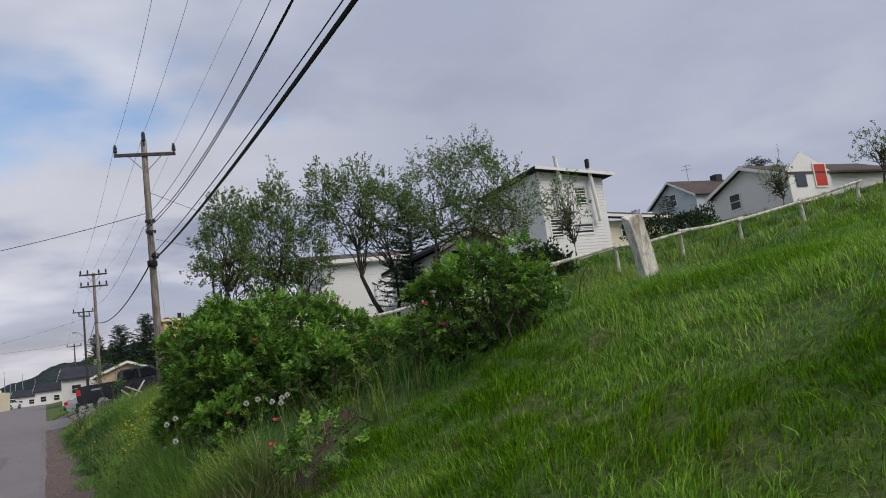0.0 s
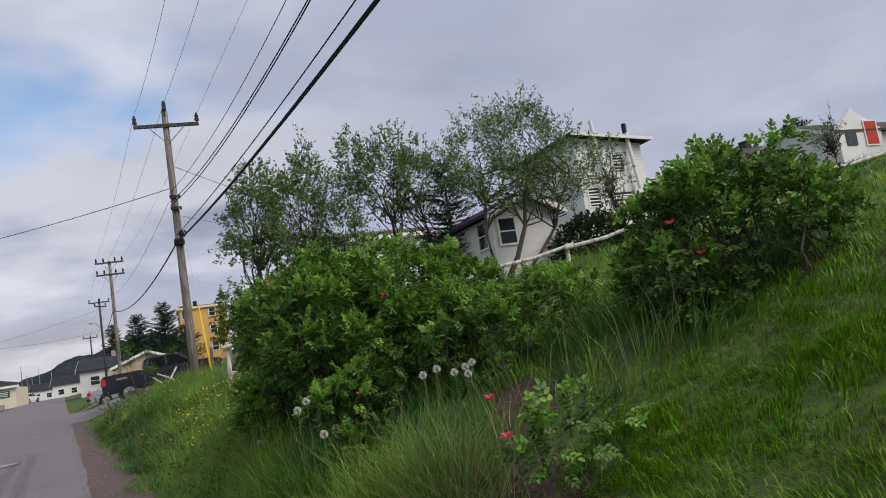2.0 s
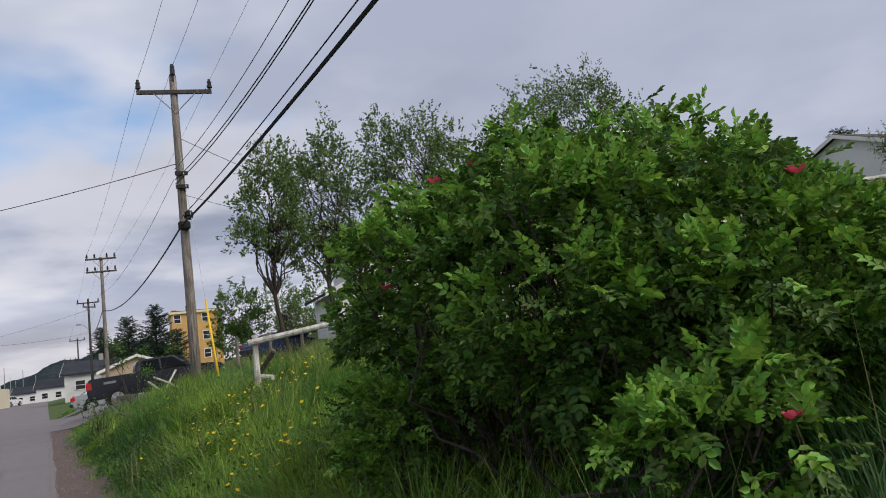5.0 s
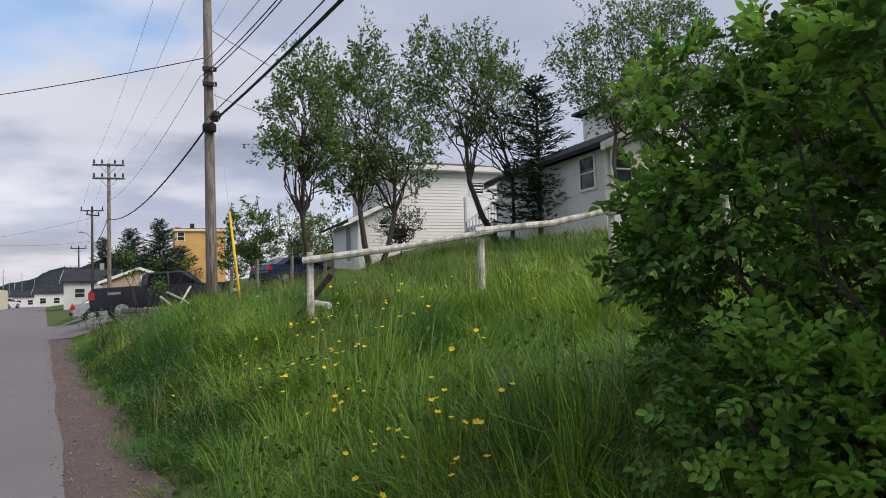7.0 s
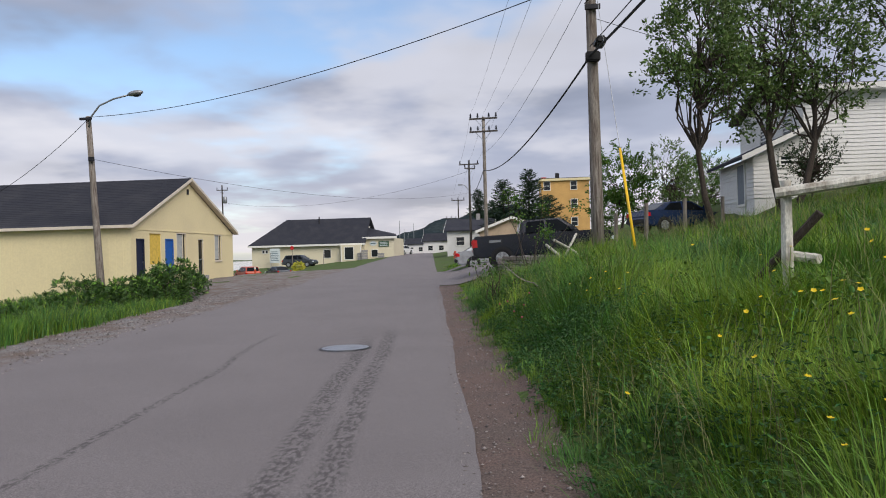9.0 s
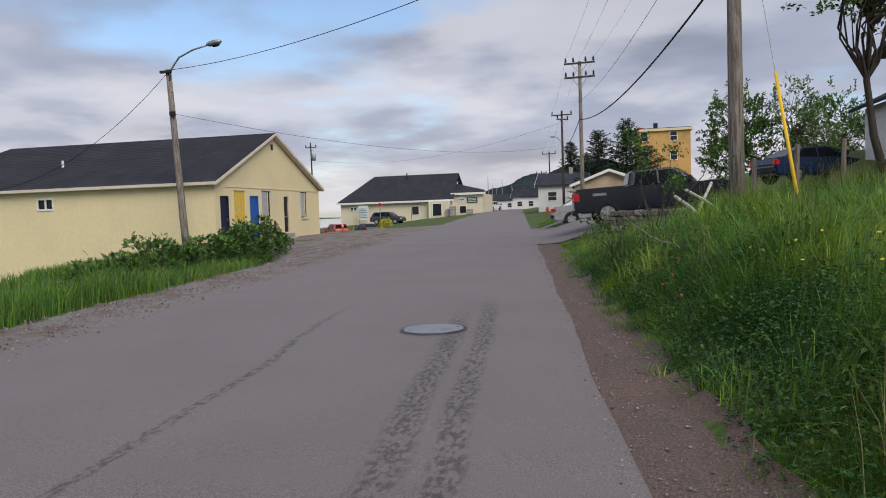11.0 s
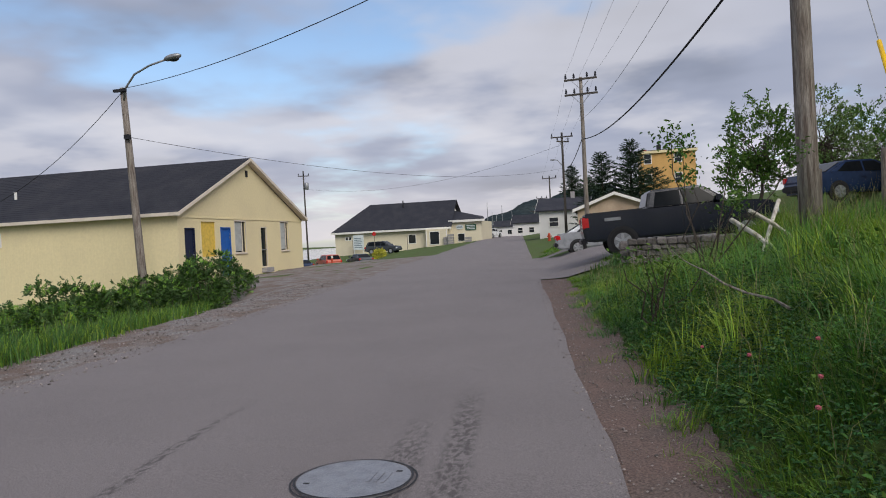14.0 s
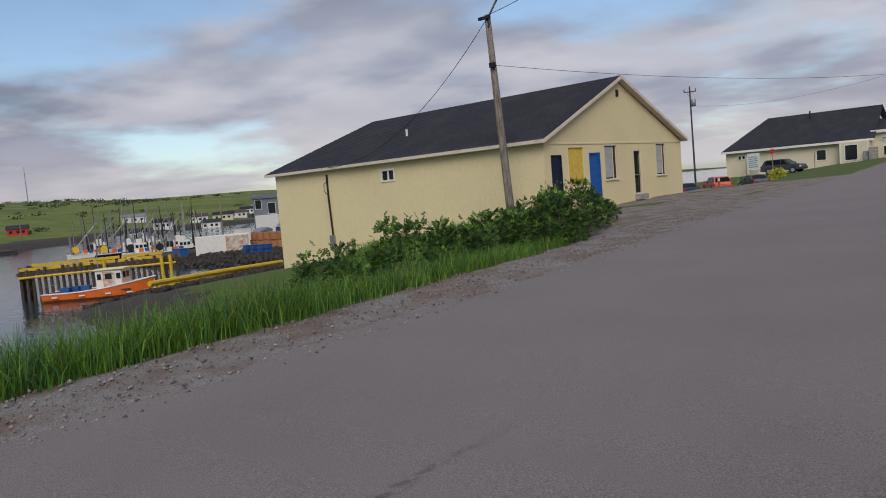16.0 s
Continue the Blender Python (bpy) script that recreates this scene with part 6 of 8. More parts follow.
SHAPES = {
    # length, half width, wheel radius, wheel centres, lower body, cabin, windows (as outlines of x and z)
    "pickup": dict(half=1.0, r=0.42, wheels=(-1.75, 1.95), body=[(-2.9, 0.55), (-2.95, 0.9), (-2.9, 1.38), (2.25, 1.32), (2.85, 1.22), (2.95, 0.8), (2.8, 0.45), (-2.7, 0.48)],
                   cabin=[(-0.95, 1.33), (-0.8, 1.92), (0.75, 1.94), (1.55, 1.33)], panes=[[(-0.72, 1.40), (-0.62, 1.84), (0.10, 1.86), (0.10, 1.40)], [(0.18, 1.40), (0.18, 1.86), (0.68, 1.86), (1.25, 1.40)]]),
    "sedan": dict(half=0.88, r=0.33, wheels=(-1.35, 1.35), body=[(-2.25, 0.35), (-2.3, 0.7), (-2.2, 1.0), (-1.6, 1.04), (1.0, 0.98), (2.0, 0.82), (2.25, 0.6), (2.2, 0.3), (-2.1, 0.28)],
                  cabin=[(-1.85, 0.98), (-1.0, 1.42), (0.25, 1.45), (1.15, 0.95)], panes=[[(-1.35, 1.03), (-0.9, 1.36), (-0.35, 1.38), (-0.35, 1.02)], [(-0.27, 1.02), (-0.27, 1.38), (0.2, 1.38), (0.85, 1.01)]]),
    "suv": dict(half=0.95, r=0.37, wheels=(-1.4, 1.45), body=[(-2.4, 0.42), (-2.45, 0.85), (-2.35, 1.12), (1.2, 1.10), (2.2, 0.98), (2.42, 0.7), (2.35, 0.38), (-2.25, 0.36)],
                cabin=[(-2.3, 1.08), (-1.95, 1.70), (0.3, 1.74), (1.2, 1.06)], panes=[[(-1.95, 1.16), (-1.75, 1.62), (-0.95, 1.64), (-0.95, 1.14)], [(-0.87, 1.14), (-0.87, 1.64), (-0.05, 1.65), (-0.05, 1.12)], [(0.03, 1.12), (0.03, 1.65), (0.3, 1.63), (0.85, 1.11)]]),
    "van": dict(half=0.98, r=0.36, wheels=(-1.5, 1.6), body=[(-2.6, 0.45), (-2.6, 1.2), (2.0, 1.15), (2.55, 0.9), (2.6, 0.45)],
                cabin=[(-2.58, 1.15), (-2.5, 2.25), (1.0, 2.28), (1.95, 1.15)], panes=[[(0.2, 1.3), (0.2, 2.0), (0.95, 2.0), (1.55, 1.3)]]),
}


def vehicle(name, shape, paint, at, turn, label, tilt=0.0, group=""):
    s = SHAPES[shape]
    car = thing(name, label, "pickup truck" if shape == "pickup" else "car", group)
    car.matrix_world = pose(*at, 0, tilt, turn)
    body = part("body", side_prism(s["body"], s["half"], 0.07), paint, car, smooth=False)
    cab = part("cabin", side_prism(s["cabin"], s["half"] * 0.94, 0.06, (s["cabin"][0][1], s["cabin"][1][1], 0.20)), paint, car)
    z0, z1 = s["cabin"][0][1], s["cabin"][1][1]

    def y_at(z):
        return s["half"] * 0.94 * (1 - 0.20 * min(max((z - z0) / (z1 - z0), 0), 1))

    for outline in s["panes"]:
        for side in (-1, 1):
            bm = bmesh.new()
            v = [bm.verts.new((x, side * (y_at(z) + 0.012), z)) for x, z in outline]
            w = [bm.verts.new((x, side * (y_at(z) - 0.02), z)) for x, z in outline]
            bm.faces.new(v), bm.faces.new(w[::-1])
            for i in range(len(v)):
                j = (i + 1) % len(v)
                bm.faces.new((v[i], v[j], w[j], w[i]))
            bmesh.ops.recalc_face_normals(bm, faces=bm.faces)
            part("side_window", bm, "car_glass", cab)
    for name2, (xa, za), (xb, zb) in (("rear_window", s["cabin"][0], s["cabin"][1]), ("windscreen", s["cabin"][3], s["cabin"][2])):
        d = -0.015 if name2 == "rear_window" else 0.015
        bm = bmesh.new()
        a, b = (xa + (xb - xa) * 0.15 + d, za + (zb - za) * 0.15), (xa + (xb - xa) * 0.88 + d, za + (zb - za) * 0.88)
        prism(bm, [(a[0], -y_at(a[1]) * 0.9, a[1]), (a[0], y_at(a[1]) * 0.9, a[1]), (b[0], y_at(b[1]) * 0.9, b[1]), (b[0], -y_at(b[1]) * 0.9, b[1])], (d, 0, 0.01))
        part(name2, bm, "car_glass", cab)
    h, xr, xf = s["half"], min(p[0] for p in s["body"]), max(p[0] for p in s["body"])
    zt = max(p[1] for p in s["body"])
    for side in (-1, 1):
        y0, y1 = sorted((side * (h - 0.18), side * (h + 0.012)))
        part("tail_light", box(bmesh.new(), xr + 0.0, xr + 0.24, y0, y1, zt - (0.46 if shape in ("pickup", "van") else 0.32), zt - 0.10, 0.03), "lamp_red", body)
        part("headlight", box(bmesh.new(), xf - 0.22, xf - 0.03, y0, y1, zt * 0.60, zt * 0.60 + 0.18, 0.03), "sign", body)
        part("mirror", box(bmesh.new(), s["cabin"][3][0] - 0.45, s["cabin"][3][0] - 0.25, *sorted((side * h * 0.98, side * (h + 0.2))), z0 + 0.05, z0 + 0.25, 0.04), paint, cab)
        for x in s["wheels"]:
            wheel(car, x, side * (h - 0.09), s["r"], side)
            bm = bmesh.new()
            bmesh.ops.create_cone(bm, cap_ends=True, segments=24, radius1=s["r"] * 1.16, radius2=s["r"] * 1.16, depth=0.03, matrix=Matrix.Translation((x, side * (h - 0.008), s["r"] * 1.02)) @ Matrix.Rotation(radians(90), 4, "X"))
            part("wheel_arch", bm, "black_plastic", body)
    part("bumper", box(bmesh.new(), xr - 0.07, xr + 0.12, -h * 0.95, h * 0.95, 0.42, 0.62, 0.04), "black_plastic" if shape != "pickup" else "dark_metal", body)
    part("door_seam", box(bmesh.new(), 0.10, 0.115, -h - 0.004, -h + 0.01, 0.55, zt - 0.05), "black_plastic", body)
    for k in (-0.15, 0.95):
        part("door_handle", box(bmesh.new(), k - 0.32, k - 0.14, -h - 0.03, -h + 0.01, zt - 0.24, zt - 0.20, 0.008), paint, body)
    if shape == "pickup":
        part("bed", box(bmesh.new(), -2.78, -1.05, -h + 0.12, h - 0.12, 1.35, 1.40), "black_plastic", body, "dark tonneau cover over the bed")
        part("step", box(bmesh.new(), -0.9, 1.3, -h - 0.06, -h + 0.06, 0.40, 0.46, 0.015), "dark_metal", body)
        part("side_lettering", box(bmesh.new(), -2.25, -1.75, -h - 0.006, -h + 0.004, 1.10, 1.20), "steel", body, "plain grey bars in place of lettering")
    return car


def drive_z(x, y):
    return gz(x, y) + 0.04


vehicle("pickup_truck", "pickup", "car_black", (1.22, 42.6, 1.13), 4, "black crew-cab pickup truck parked on the driveway", tilt=-3.0)
vehicle("silver_car", "sedan", "car_silver", (-0.9, 52.2, 0.90), 6, "silver saloon car parked behind the pickup", tilt=-3.0)
vehicle("blue_car", "sedan", "car_blue", (7.9, 47.0, gz(7.9, 47.0) + 0.02), 22, "dark blue car parked before the white house")
vehicle("grey_suv", "suv", "car_grey", (-30.2, 113.0, gz(-30.2, 113.0) + 0.02), -8, "dark grey sport utility car beside the hall")
vehicle("red_pickup", "suv", "car_red", (-33.2, 100.0, gz(-33.2, 100.0) + 0.02), 128, "orange-red car parked below the road", group="cars in the lower lot")
vehicle("dark_car", "sedan", "car_grey", (-29.6, 101.0, gz(-29.6, 101.0) + 0.02), 130, "dark grey car parked below the road", group="cars in the lower lot")
vehicle("navy_car", "sedan", "car_blue", (-36.4, 99.0, gz(-36.4, 99.0) + 0.02), 135, "dark blue car parked beside the utility pole", group="cars in the lower lot")
vehicle("white_pickup", "pickup", "car_white", (-22.2, 136.0, gz(-22.2, 136.0) + 0.05), 70, "white pickup truck parked at the hall front", group="white vehicles at the hall")
vehicle("white_car", "suv", "car_white", (-20.2, 146.0, gz(-20.2, 146.0) + 0.05), 70, "white car parked along the road", group="white vehicles at the hall")
vehicle("white_van", "van", "car_white", (-27.0, 150.0, gz(-27.0, 150.0) + 0.05), 75, "white van parked past the hall", group="white vehicles at the hall")


# ---- stone retaining wall at the driveway ----
def stone_wall():
    wall = thing("stone_wall", "low dry stone retaining wall beside the driveway", "wall")
    rng = random.Random(3)
    core = bmesh.new()
    box(core, -0.35, 3.2, 38.72, 39.05, 0.5, 1.42)
    part("core", core, "soil", wall)
    stones = []
    for k in range(4):
        bm = bmesh.new()
        bmesh.ops.create_cube(bm, size=1.0)
        for v in bm.verts:
            v.co += Vector((rng.uniform(-0.1, 0.1), rng.uniform(-0.1, 0.1), rng.uniform(-0.12, 0.12)))
        bmesh.ops.bevel(bm, geom=bm.edges[:], offset=0.14, segments=1, affect="EDGES")
        me = bpy.data.meshes.new("stone")
        bm.to_mesh(me)
        bm.free()
        me.materials.append(MAT["wall_stone"])
        stones.append(me)
    z = 0.72
    while z < 1.5:
        x = -0.5 + rng.uniform(0, 0.1)
        h = rng.uniform(0.13, 0.20)
        while x < 3.0:
            w = rng.uniform(0.16, 0.30)
            ob = new("stone", rng.choice(stones))
            ob.parent = wall
            ob.matrix_world = Matrix.Translation((x + w / 2, 38.66 + rng.uniform(-0.04, 0.04), z + h / 2)) @ Matrix.Diagonal((w * 0.98, 0.28, h * 1.0, 1))
            x += w
        z += h * 0.97
    for k in range(6):
        ob = new("stone", rng.choice(stones))
        ob.parent = wall
        ob.matrix_world = Matrix.Translation((-0.5, 38.9 + 0.17 * k, 0.85 + 0.25 * (k % 3))) @ Matrix.Diagonal((0.28, 0.2, 0.24, 1))


stone_wall()


# ---- houses ----
def gable_roof(x0, x1, y0, y1, eave, ridge, along, over=0.4, thick=0.14):
    """A gabled roof; along: the axis that the ridge follows."""
    bm = bmesh.new()
    if along == "x":
        ym = (y0 + y1) / 2
        for ya in (y0 - over, y1 + over):
            prism(bm, [(x0 - over, ya, eave), (x1 + over, ya, eave), (x1 + over, ym, ridge), (x0 - over, ym, ridge)], (0, 0, thick))
    else:
        xm = (x0 + x1) / 2
        for xa in (x0 - over, x1 + over):
            prism(bm, [(xa, y0 - over, eave), (xa, y1 + over, eave), (xm, y1 + over, ridge), (xm, y0 - over, ridge)], (0, 0, thick))
    return bm


def window_unit(house, axis, at, a0, a1, z0, z1, trim="white", bars=True, face=-1):
    """A window on a wall face at axis = at, whose outside lies on the negative (face -1) or positive side."""
    def bx(p, q, r, s, d0, d1):
        lo, hi = sorted((at + face * d0, at + face * d1))
        return box(bmesh.new(), p, q, lo, hi, r, s) if axis == "y" else box(bmesh.new(), lo, hi, p, q, r, s)

    bm = bmesh.new()
    w = 0.09
    for p, q, r, s in ((a0 - w, a1 + w, z1, z1 + w), (a0 - w, a1 + w, z0 - w, z0), (a0 - w, a0, z0, z1), (a1, a1 + w, z0, z1)):
        lo, hi = sorted((at, at + face * 0.06))
        box(bm, p, q, lo, hi, r, s) if axis == "y" else box(bm, lo, hi, p, q, r, s)
    win = part("window", bm, trim, house)
    part("pane", bx(a0, a1, z0, z1, 0.004, 0.02), "glass", win)
    if bars:
        part("mullion", bx(a0, a1, (z0 + z1) / 2 - 0.025, (z0 + z1) / 2 + 0.025, 0.02, 0.045), trim, win)
    return win


def boards(house, axis, at, a0, a1, z0, z1, mat, pitch=0.16, face=-1):
    """Lapped clapboards on a wall face, each a wedge of its own in one facing."""
    bm = bmesh.new()
    z = z0
    while z < z1:
        t = min(z + pitch, z1)
        o = at + face * 0.028
        if axis == "y":
            pts = [(a0, at, z), (a0, o, z), (a0, at + face * 0.006, t), (a0, at, t)]
            prism(bm, pts, (a1 - a0, 0, 0))
        else:
            pts = [(at, a0, z), (o, a0, z), (at + face * 0.006, a0, t), (at, a0, t)]
            prism(bm, pts, (0, a1 - a0, 0))
        z += pitch
    return tagged(part("clapboard", bm, mat, house), kind="stuff")


def white_house():
    h = thing("white_house", "two-storey white clapboard house with brown roof", "house", at=(0.9, 0, 0))
    x0, x1, y0, y1 = 10.9, 16.6, 42.0, 50.0
    g = gz(12, 42) - 0.5
    part("wall", box(bmesh.new(), x0, x1, y0, y1, g, 7.9), "siding", h)
    boards(h, "y", y0, x0, x1, 4.0, 7.75, "siding")
    boards(h, "x", x0, y0, y1, 4.0, 7.75, "siding")
    r = part("roof", gable_roof(x0, x1, y0, y1, 7.92, 8.9, "x", 0.45), "shingle_brown", h)
    part("fascia", box(bmesh.new(), x0 - 0.45, x1 + 0.45, y0 - 0.48, y0 - 0.45, 7.82, 8.06), "white", r)
    part("soffit", box(bmesh.new(), x0 - 0.4, x1 + 0.4, y0 - 0.45, y0 - 0.03, 7.80, 7.84), "white", r)
    bm = bmesh.new()
    prism(bm, [(x0, y0, 7.9), (x0, y1, 7.9), (x0, (y0 + y1) / 2, 8.85)], (0.15, 0, 0))
    part("gable", bm, "siding", h)
    window_unit(h, "y", y0, 14.85, 15.55, 6.75, 7.3)
    window_unit(h, "x", x0, 43.2, 44.1, 6.4, 7.4)
    window_unit(h, "x", x0, 46.0, 46.9, 6.4, 7.4)
    # low wing with a door, its gable towards the road
    wx0, wx1, wy0, wy1 = 8.7, 10.9, 41.4, 46.0
    part("wing_wall", box(bmesh.new(), wx0, wx1, wy0, wy1, gz(9, 42) - 0.5, 5.25), "siding", h)
    boards(h, "y", wy0, wx0, wx1, 3.6, 5.25, "siding")
    boards(h, "x", wx0, wy0, wy1, 3.6, 5.25, "siding")
    bm = bmesh.new()
    prism(bm, [(wx0 - 0.55, wy0 - 0.4, 5.12), (wx0 - 0.55, wy1 + 0.2, 5.12), (wx1, wy1 + 0.2, 6.35), (wx1, wy0 - 0.4, 6.35)], (0, 0, 0.13))
    wr = part("wing_roof", bm, "shingle", h)
    bm = bmesh.new()
    prism(bm, [(wx0, wy0, 5.25), (wx1, wy0, 5.25), (wx1, wy0, 6.3)], (0, 0.12, 0))
    part("wing_gable", bm, "siding", h)
    bm = bmesh.new()
    prism(bm, [(wx0 - 0.55, wy0 - 0.42, 5.06), (wx1, wy0 - 0.42, 6.3), (wx1, wy0 - 0.42, 6.5), (wx0 - 0.55, wy0 - 0.42, 5.27)], (0, -0.03, 0))
    part("bargeboard", bm, "white", wr)
    window_unit(h, "y", wy0, 9.75, 10.15, 4.85, 5.25, bars=False)
    d = part("door", box(bmesh.new(), wx0 - 0.05, wx0 + 0.02, 42.4, 43.3, 3.4, 5.1), "shed_grey", h, "grey garage door in the wing")
    part("door_frame", frame_bm("x", wx0 - 0.07, 42.3, 43.4, 3.35, 5.18, 0.1, 0.05), "white", d)
    deck = thing("deck", "grey-green timber deck with slatted railing", "deck", at=(0.9, 0, 0))
    dz = gz(17, 39)
    part("platform", box(bmesh.new(), 14.6, 19.5, 38.6, 41.9, dz + 0.2, dz + 0.35), "siding_blue", deck)
    x = 14.6
    while x < 19.5:
        part("baluster", box(bmesh.new(), x, x + 0.045, 38.6, 38.645, dz + 0.35, dz + 1.25), "siding_blue", deck)
        x += 0.16
    part("handrail", box(bmesh.new(), 14.55, 19.5, 38.58, 38.66, dz + 1.25, dz + 1.32), "siding_blue", deck)
    for k in range(10):
        x = 13.0 + 0.16 * k
        part("baluster", box(bmesh.new(), x, x + 0.045, 38.6, 38.645, dz - 0.7 + 0.1 * k, dz + 0.2 + 0.105 * k), "siding_blue", deck)
    bm = bmesh.new()
    prism(bm, [(12.95, 38.58, dz + 0.15), (14.6, 38.58, dz + 1.23), (14.6, 38.58, dz + 1.31), (12.95, 38.58, dz + 0.23)], (0, 0.08, 0))
    part("stair_rail", bm, "siding_blue", deck)
    for x in (12.95, 14.6, 17.0, 19.4):
        part("post", box(bmesh.new(), x, x + 0.1, 38.6, 38.7, dz - 0.8, dz + 1.35), "siding_blue", deck)


white_house()


def tall_house():
    h = thing("tall_white_house", "tall flat-roofed white house with two flues", "house")
    x0, x1, y0, y1 = 25.4, 30.2, 38.3, 46.0
    g = gz(27, 40) - 1.2
    part("wall", box(bmesh.new(), x0, x1, y0, y1, g, 11.75), "siding", h)
    boards(h, "y", y0, x0, x1, 6.5, 11.7, "siding", 0.2)
    boards(h, "x", x0, y0, y1, 6.5, 11.7, "siding", 0.2)
    bm = bmesh.new()
    prism(bm, [(x0 - 0.5, y0 - 0.6, 12.38), (x1 + 0.6, y0 - 0.6, 11.80), (x1 + 0.6, y1 + 0.5, 11.80), (x0 - 0.5, y1 + 0.5, 12.38)], (0, 0, 0.14))
    roof = part("roof", bm, "shingle", h)
    bm = bmesh.new()
    prism(bm, [(x0 - 0.5, y0 - 0.61, 12.33), (x1 + 0.6, y0 - 0.61, 11.75), (x1 + 0.6, y0 - 0.61, 11.95), (x0 - 0.5, y0 - 0.61, 12.53)], (0, -0.03, 0))
    part("fascia", bm, "white", roof)
    bm = bmesh.new()
    prism(bm, [(x0, y0, 11.75), (x1, y0, 11.75), (x0, y0, 12.3)], (0, 0.15, 0))
    part("upper_wall", bm, "siding", h)
    bm = bmesh.new()
    prism(bm, [(x0, y0 + 0.15, 11.75), (x0, y1, 11.75), (x0, y1, 12.3), (x0, y0 + 0.15, 12.3)], (0.15, 0, 0))
    part("upper_wall", bm, "siding", h)
    window_unit(h, "y", y0, 27.95, 28.7, 10.0, 11.2)
    window_unit(h, "y", y0, 27.5, 28.9, 8.1, 8.75)
    window_unit(h, "y", y0, 25.8, 26.6, 8.0, 9.2)
    window_unit(h, "x", x0, 40.3, 41.3, 8.0, 9.4)
    for x, zt, cap in ((26.6, 13.2, False), (29.0, 12.9, True)):
        f = part("flue", tube([(x + 0.35, y0 - 0.35, 8.8), (x, y0 - 0.35, zt)], 0.13, 10), "white", h)
        if cap:
            part("flue_cap", tube([(x, y0 - 0.35, zt - 0.55), (x, y0 - 0.35, zt), (x, y0 - 0.35, zt + 0.05)], [0.15, 0.15, 0.11], 10), "black_plastic", f, "black flue cap")
    part("porch_wall", box(bmesh.new(), x1, 35.2, 39.2, 45.0, g, 9.0), "cream_far", h)
    bm = bmesh.new()
    prism(bm, [(x1, 38.5, 9.35), (35.9, 38.5, 8.95), (35.9, 42.2, 9.55), (x1, 42.2, 9.95)], (0, 0, 0.14))
    part("porch_roof", bm, "shingle_brown", h)
    bm = bmesh.new()
    prism(bm, [(x1, 38.48, 9.2), (35.9, 38.48, 8.8), (35.9, 38.48, 8.98), (x1, 38.48, 9.38)], (0, -0.03, 0))
    part("porch_fascia", bm, "white", h)
    window_unit(h, "y", 39.2, 31.8, 33.0, 7.9, 8.7)


tall_house()


def gabled_house(name, label, x0, x1, y0, y1, eave, ridge, along, wall, roof, wins, gable_faces):
    h = thing(name, label, "house")
    g = min(gz(x0, y0), gz(x1, y0), gz(x0, y1)) - 0.8
    part("wall", box(bmesh.new(), x0, x1, y0, y1, g, eave), wall, h)
    bm = bmesh.new()
    if along == "x":
        ym = (y0 + y1) / 2
        for x in (x0, x1 - 0.12):
            part("gable", prism(bmesh.new(), [(x, y0, eave), (x, y1, eave), (x, ym, ridge - 0.06)], (0.12, 0, 0)), wall, h)
    else:
        xm = (x0 + x1) / 2
        for y in (y0, y1 - 0.12):
            part("gable", prism(bmesh.new(), [(x0, y, eave), (x1, y, eave), (xm, y, ridge - 0.06)], (0, 0.12, 0)), wall, h)
    r = part("roof", gable_roof(x0, x1, y0, y1, eave - 0.05, ridge, along, 0.4), roof, h)
    o = 0.42
    if along == "x":
        ym = (y0 + y1) / 2
        for x in (x0 - o - 0.03, x1 + o):
            for ya in (y0 - 0.4, y1 + 0.4):
                part("bargeboard", prism(bmesh.new(), [(x, ya, eave - 0.2), (x, ym, ridge - 0.14), (x, ym, ridge + 0.1), (x, ya, eave + 0.06)], (0.03, 0, 0)), "white", r)
    else:
        xm = (x0 + x1) / 2
        for y in (y0 - o - 0.03, y1 + o):
            for xa in (x0 - 0.4, x1 + 0.4):
                part("bargeboard", prism(bmesh.new(), [(xa, y, eave - 0.2), (xm, y, ridge - 0.14), (xm, y, ridge + 0.1), (xa, y, eave + 0.06)], (0, 0.03, 0)), "white", r)
    for w in wins:
        window_unit(h, *w)
    return h


gabled_house("low_white_house", "low white clapboard house among the willows", 13.7, 16.6, 27.6, 35.0, 6.1, 6.9, "y", "siding", "shingle", [("x", 13.7, 28.1, 28.9, 4.95, 5.95), ("y", 27.6, 14.0, 14.7, 4.95, 5.95)], ())
bh = gabled_house("blue_grey_house", "pale blue-grey house with brown gable roof", 54.8, 65.0, 56.5, 63.5, 14.4, 16.6, "x", "siding_blue", "shingle_brown", [("x", 54.8, 59.4, 60.3, 14.0, 15.2), ("y", 56.5, 57.5, 58.7, 13.0, 14.0)], ())
part("chimney", box(bmesh.new(), 60.9, 61.8, 59.5, 60.4, 16.2, 17.3), "dark_metal", bh)
rh = gabled_house("red_door_house", "white cottage with bright red door and dark roof", 40.5, 51.5, 33.0, 39.5, 10.2, 11.6, "x", "siding", "shingle_brown", [("x", 40.5, 37.0, 37.9, 9.0, 10.0)], ())
d = part("door", box(bmesh.new(), 42.75, 43.75, 32.60, 32.66, 9.3, 10.75), "red", rh, "bright red door")
part("door_frame", frame_bm("y", 32.65, 42.65, 43.85, 9.2, 10.85, 0.09, 0.06), "white", d)
bm = bmesh.new()
prism(bm, [(40.4, 32.66, 8.2), (44.2, 32.66, 8.2), (44.2, 32.66, 10.35), (41.9, 32.66, 11.65), (40.4, 32.66, 10.4)], (0, 0.34, 0))
part("front_gable", bm, "siding", rh)
part("shutter", box(bmesh.new(), 41.0, 41.9, 32.60, 32.66, 9.3, 10.3), "car_grey", rh)
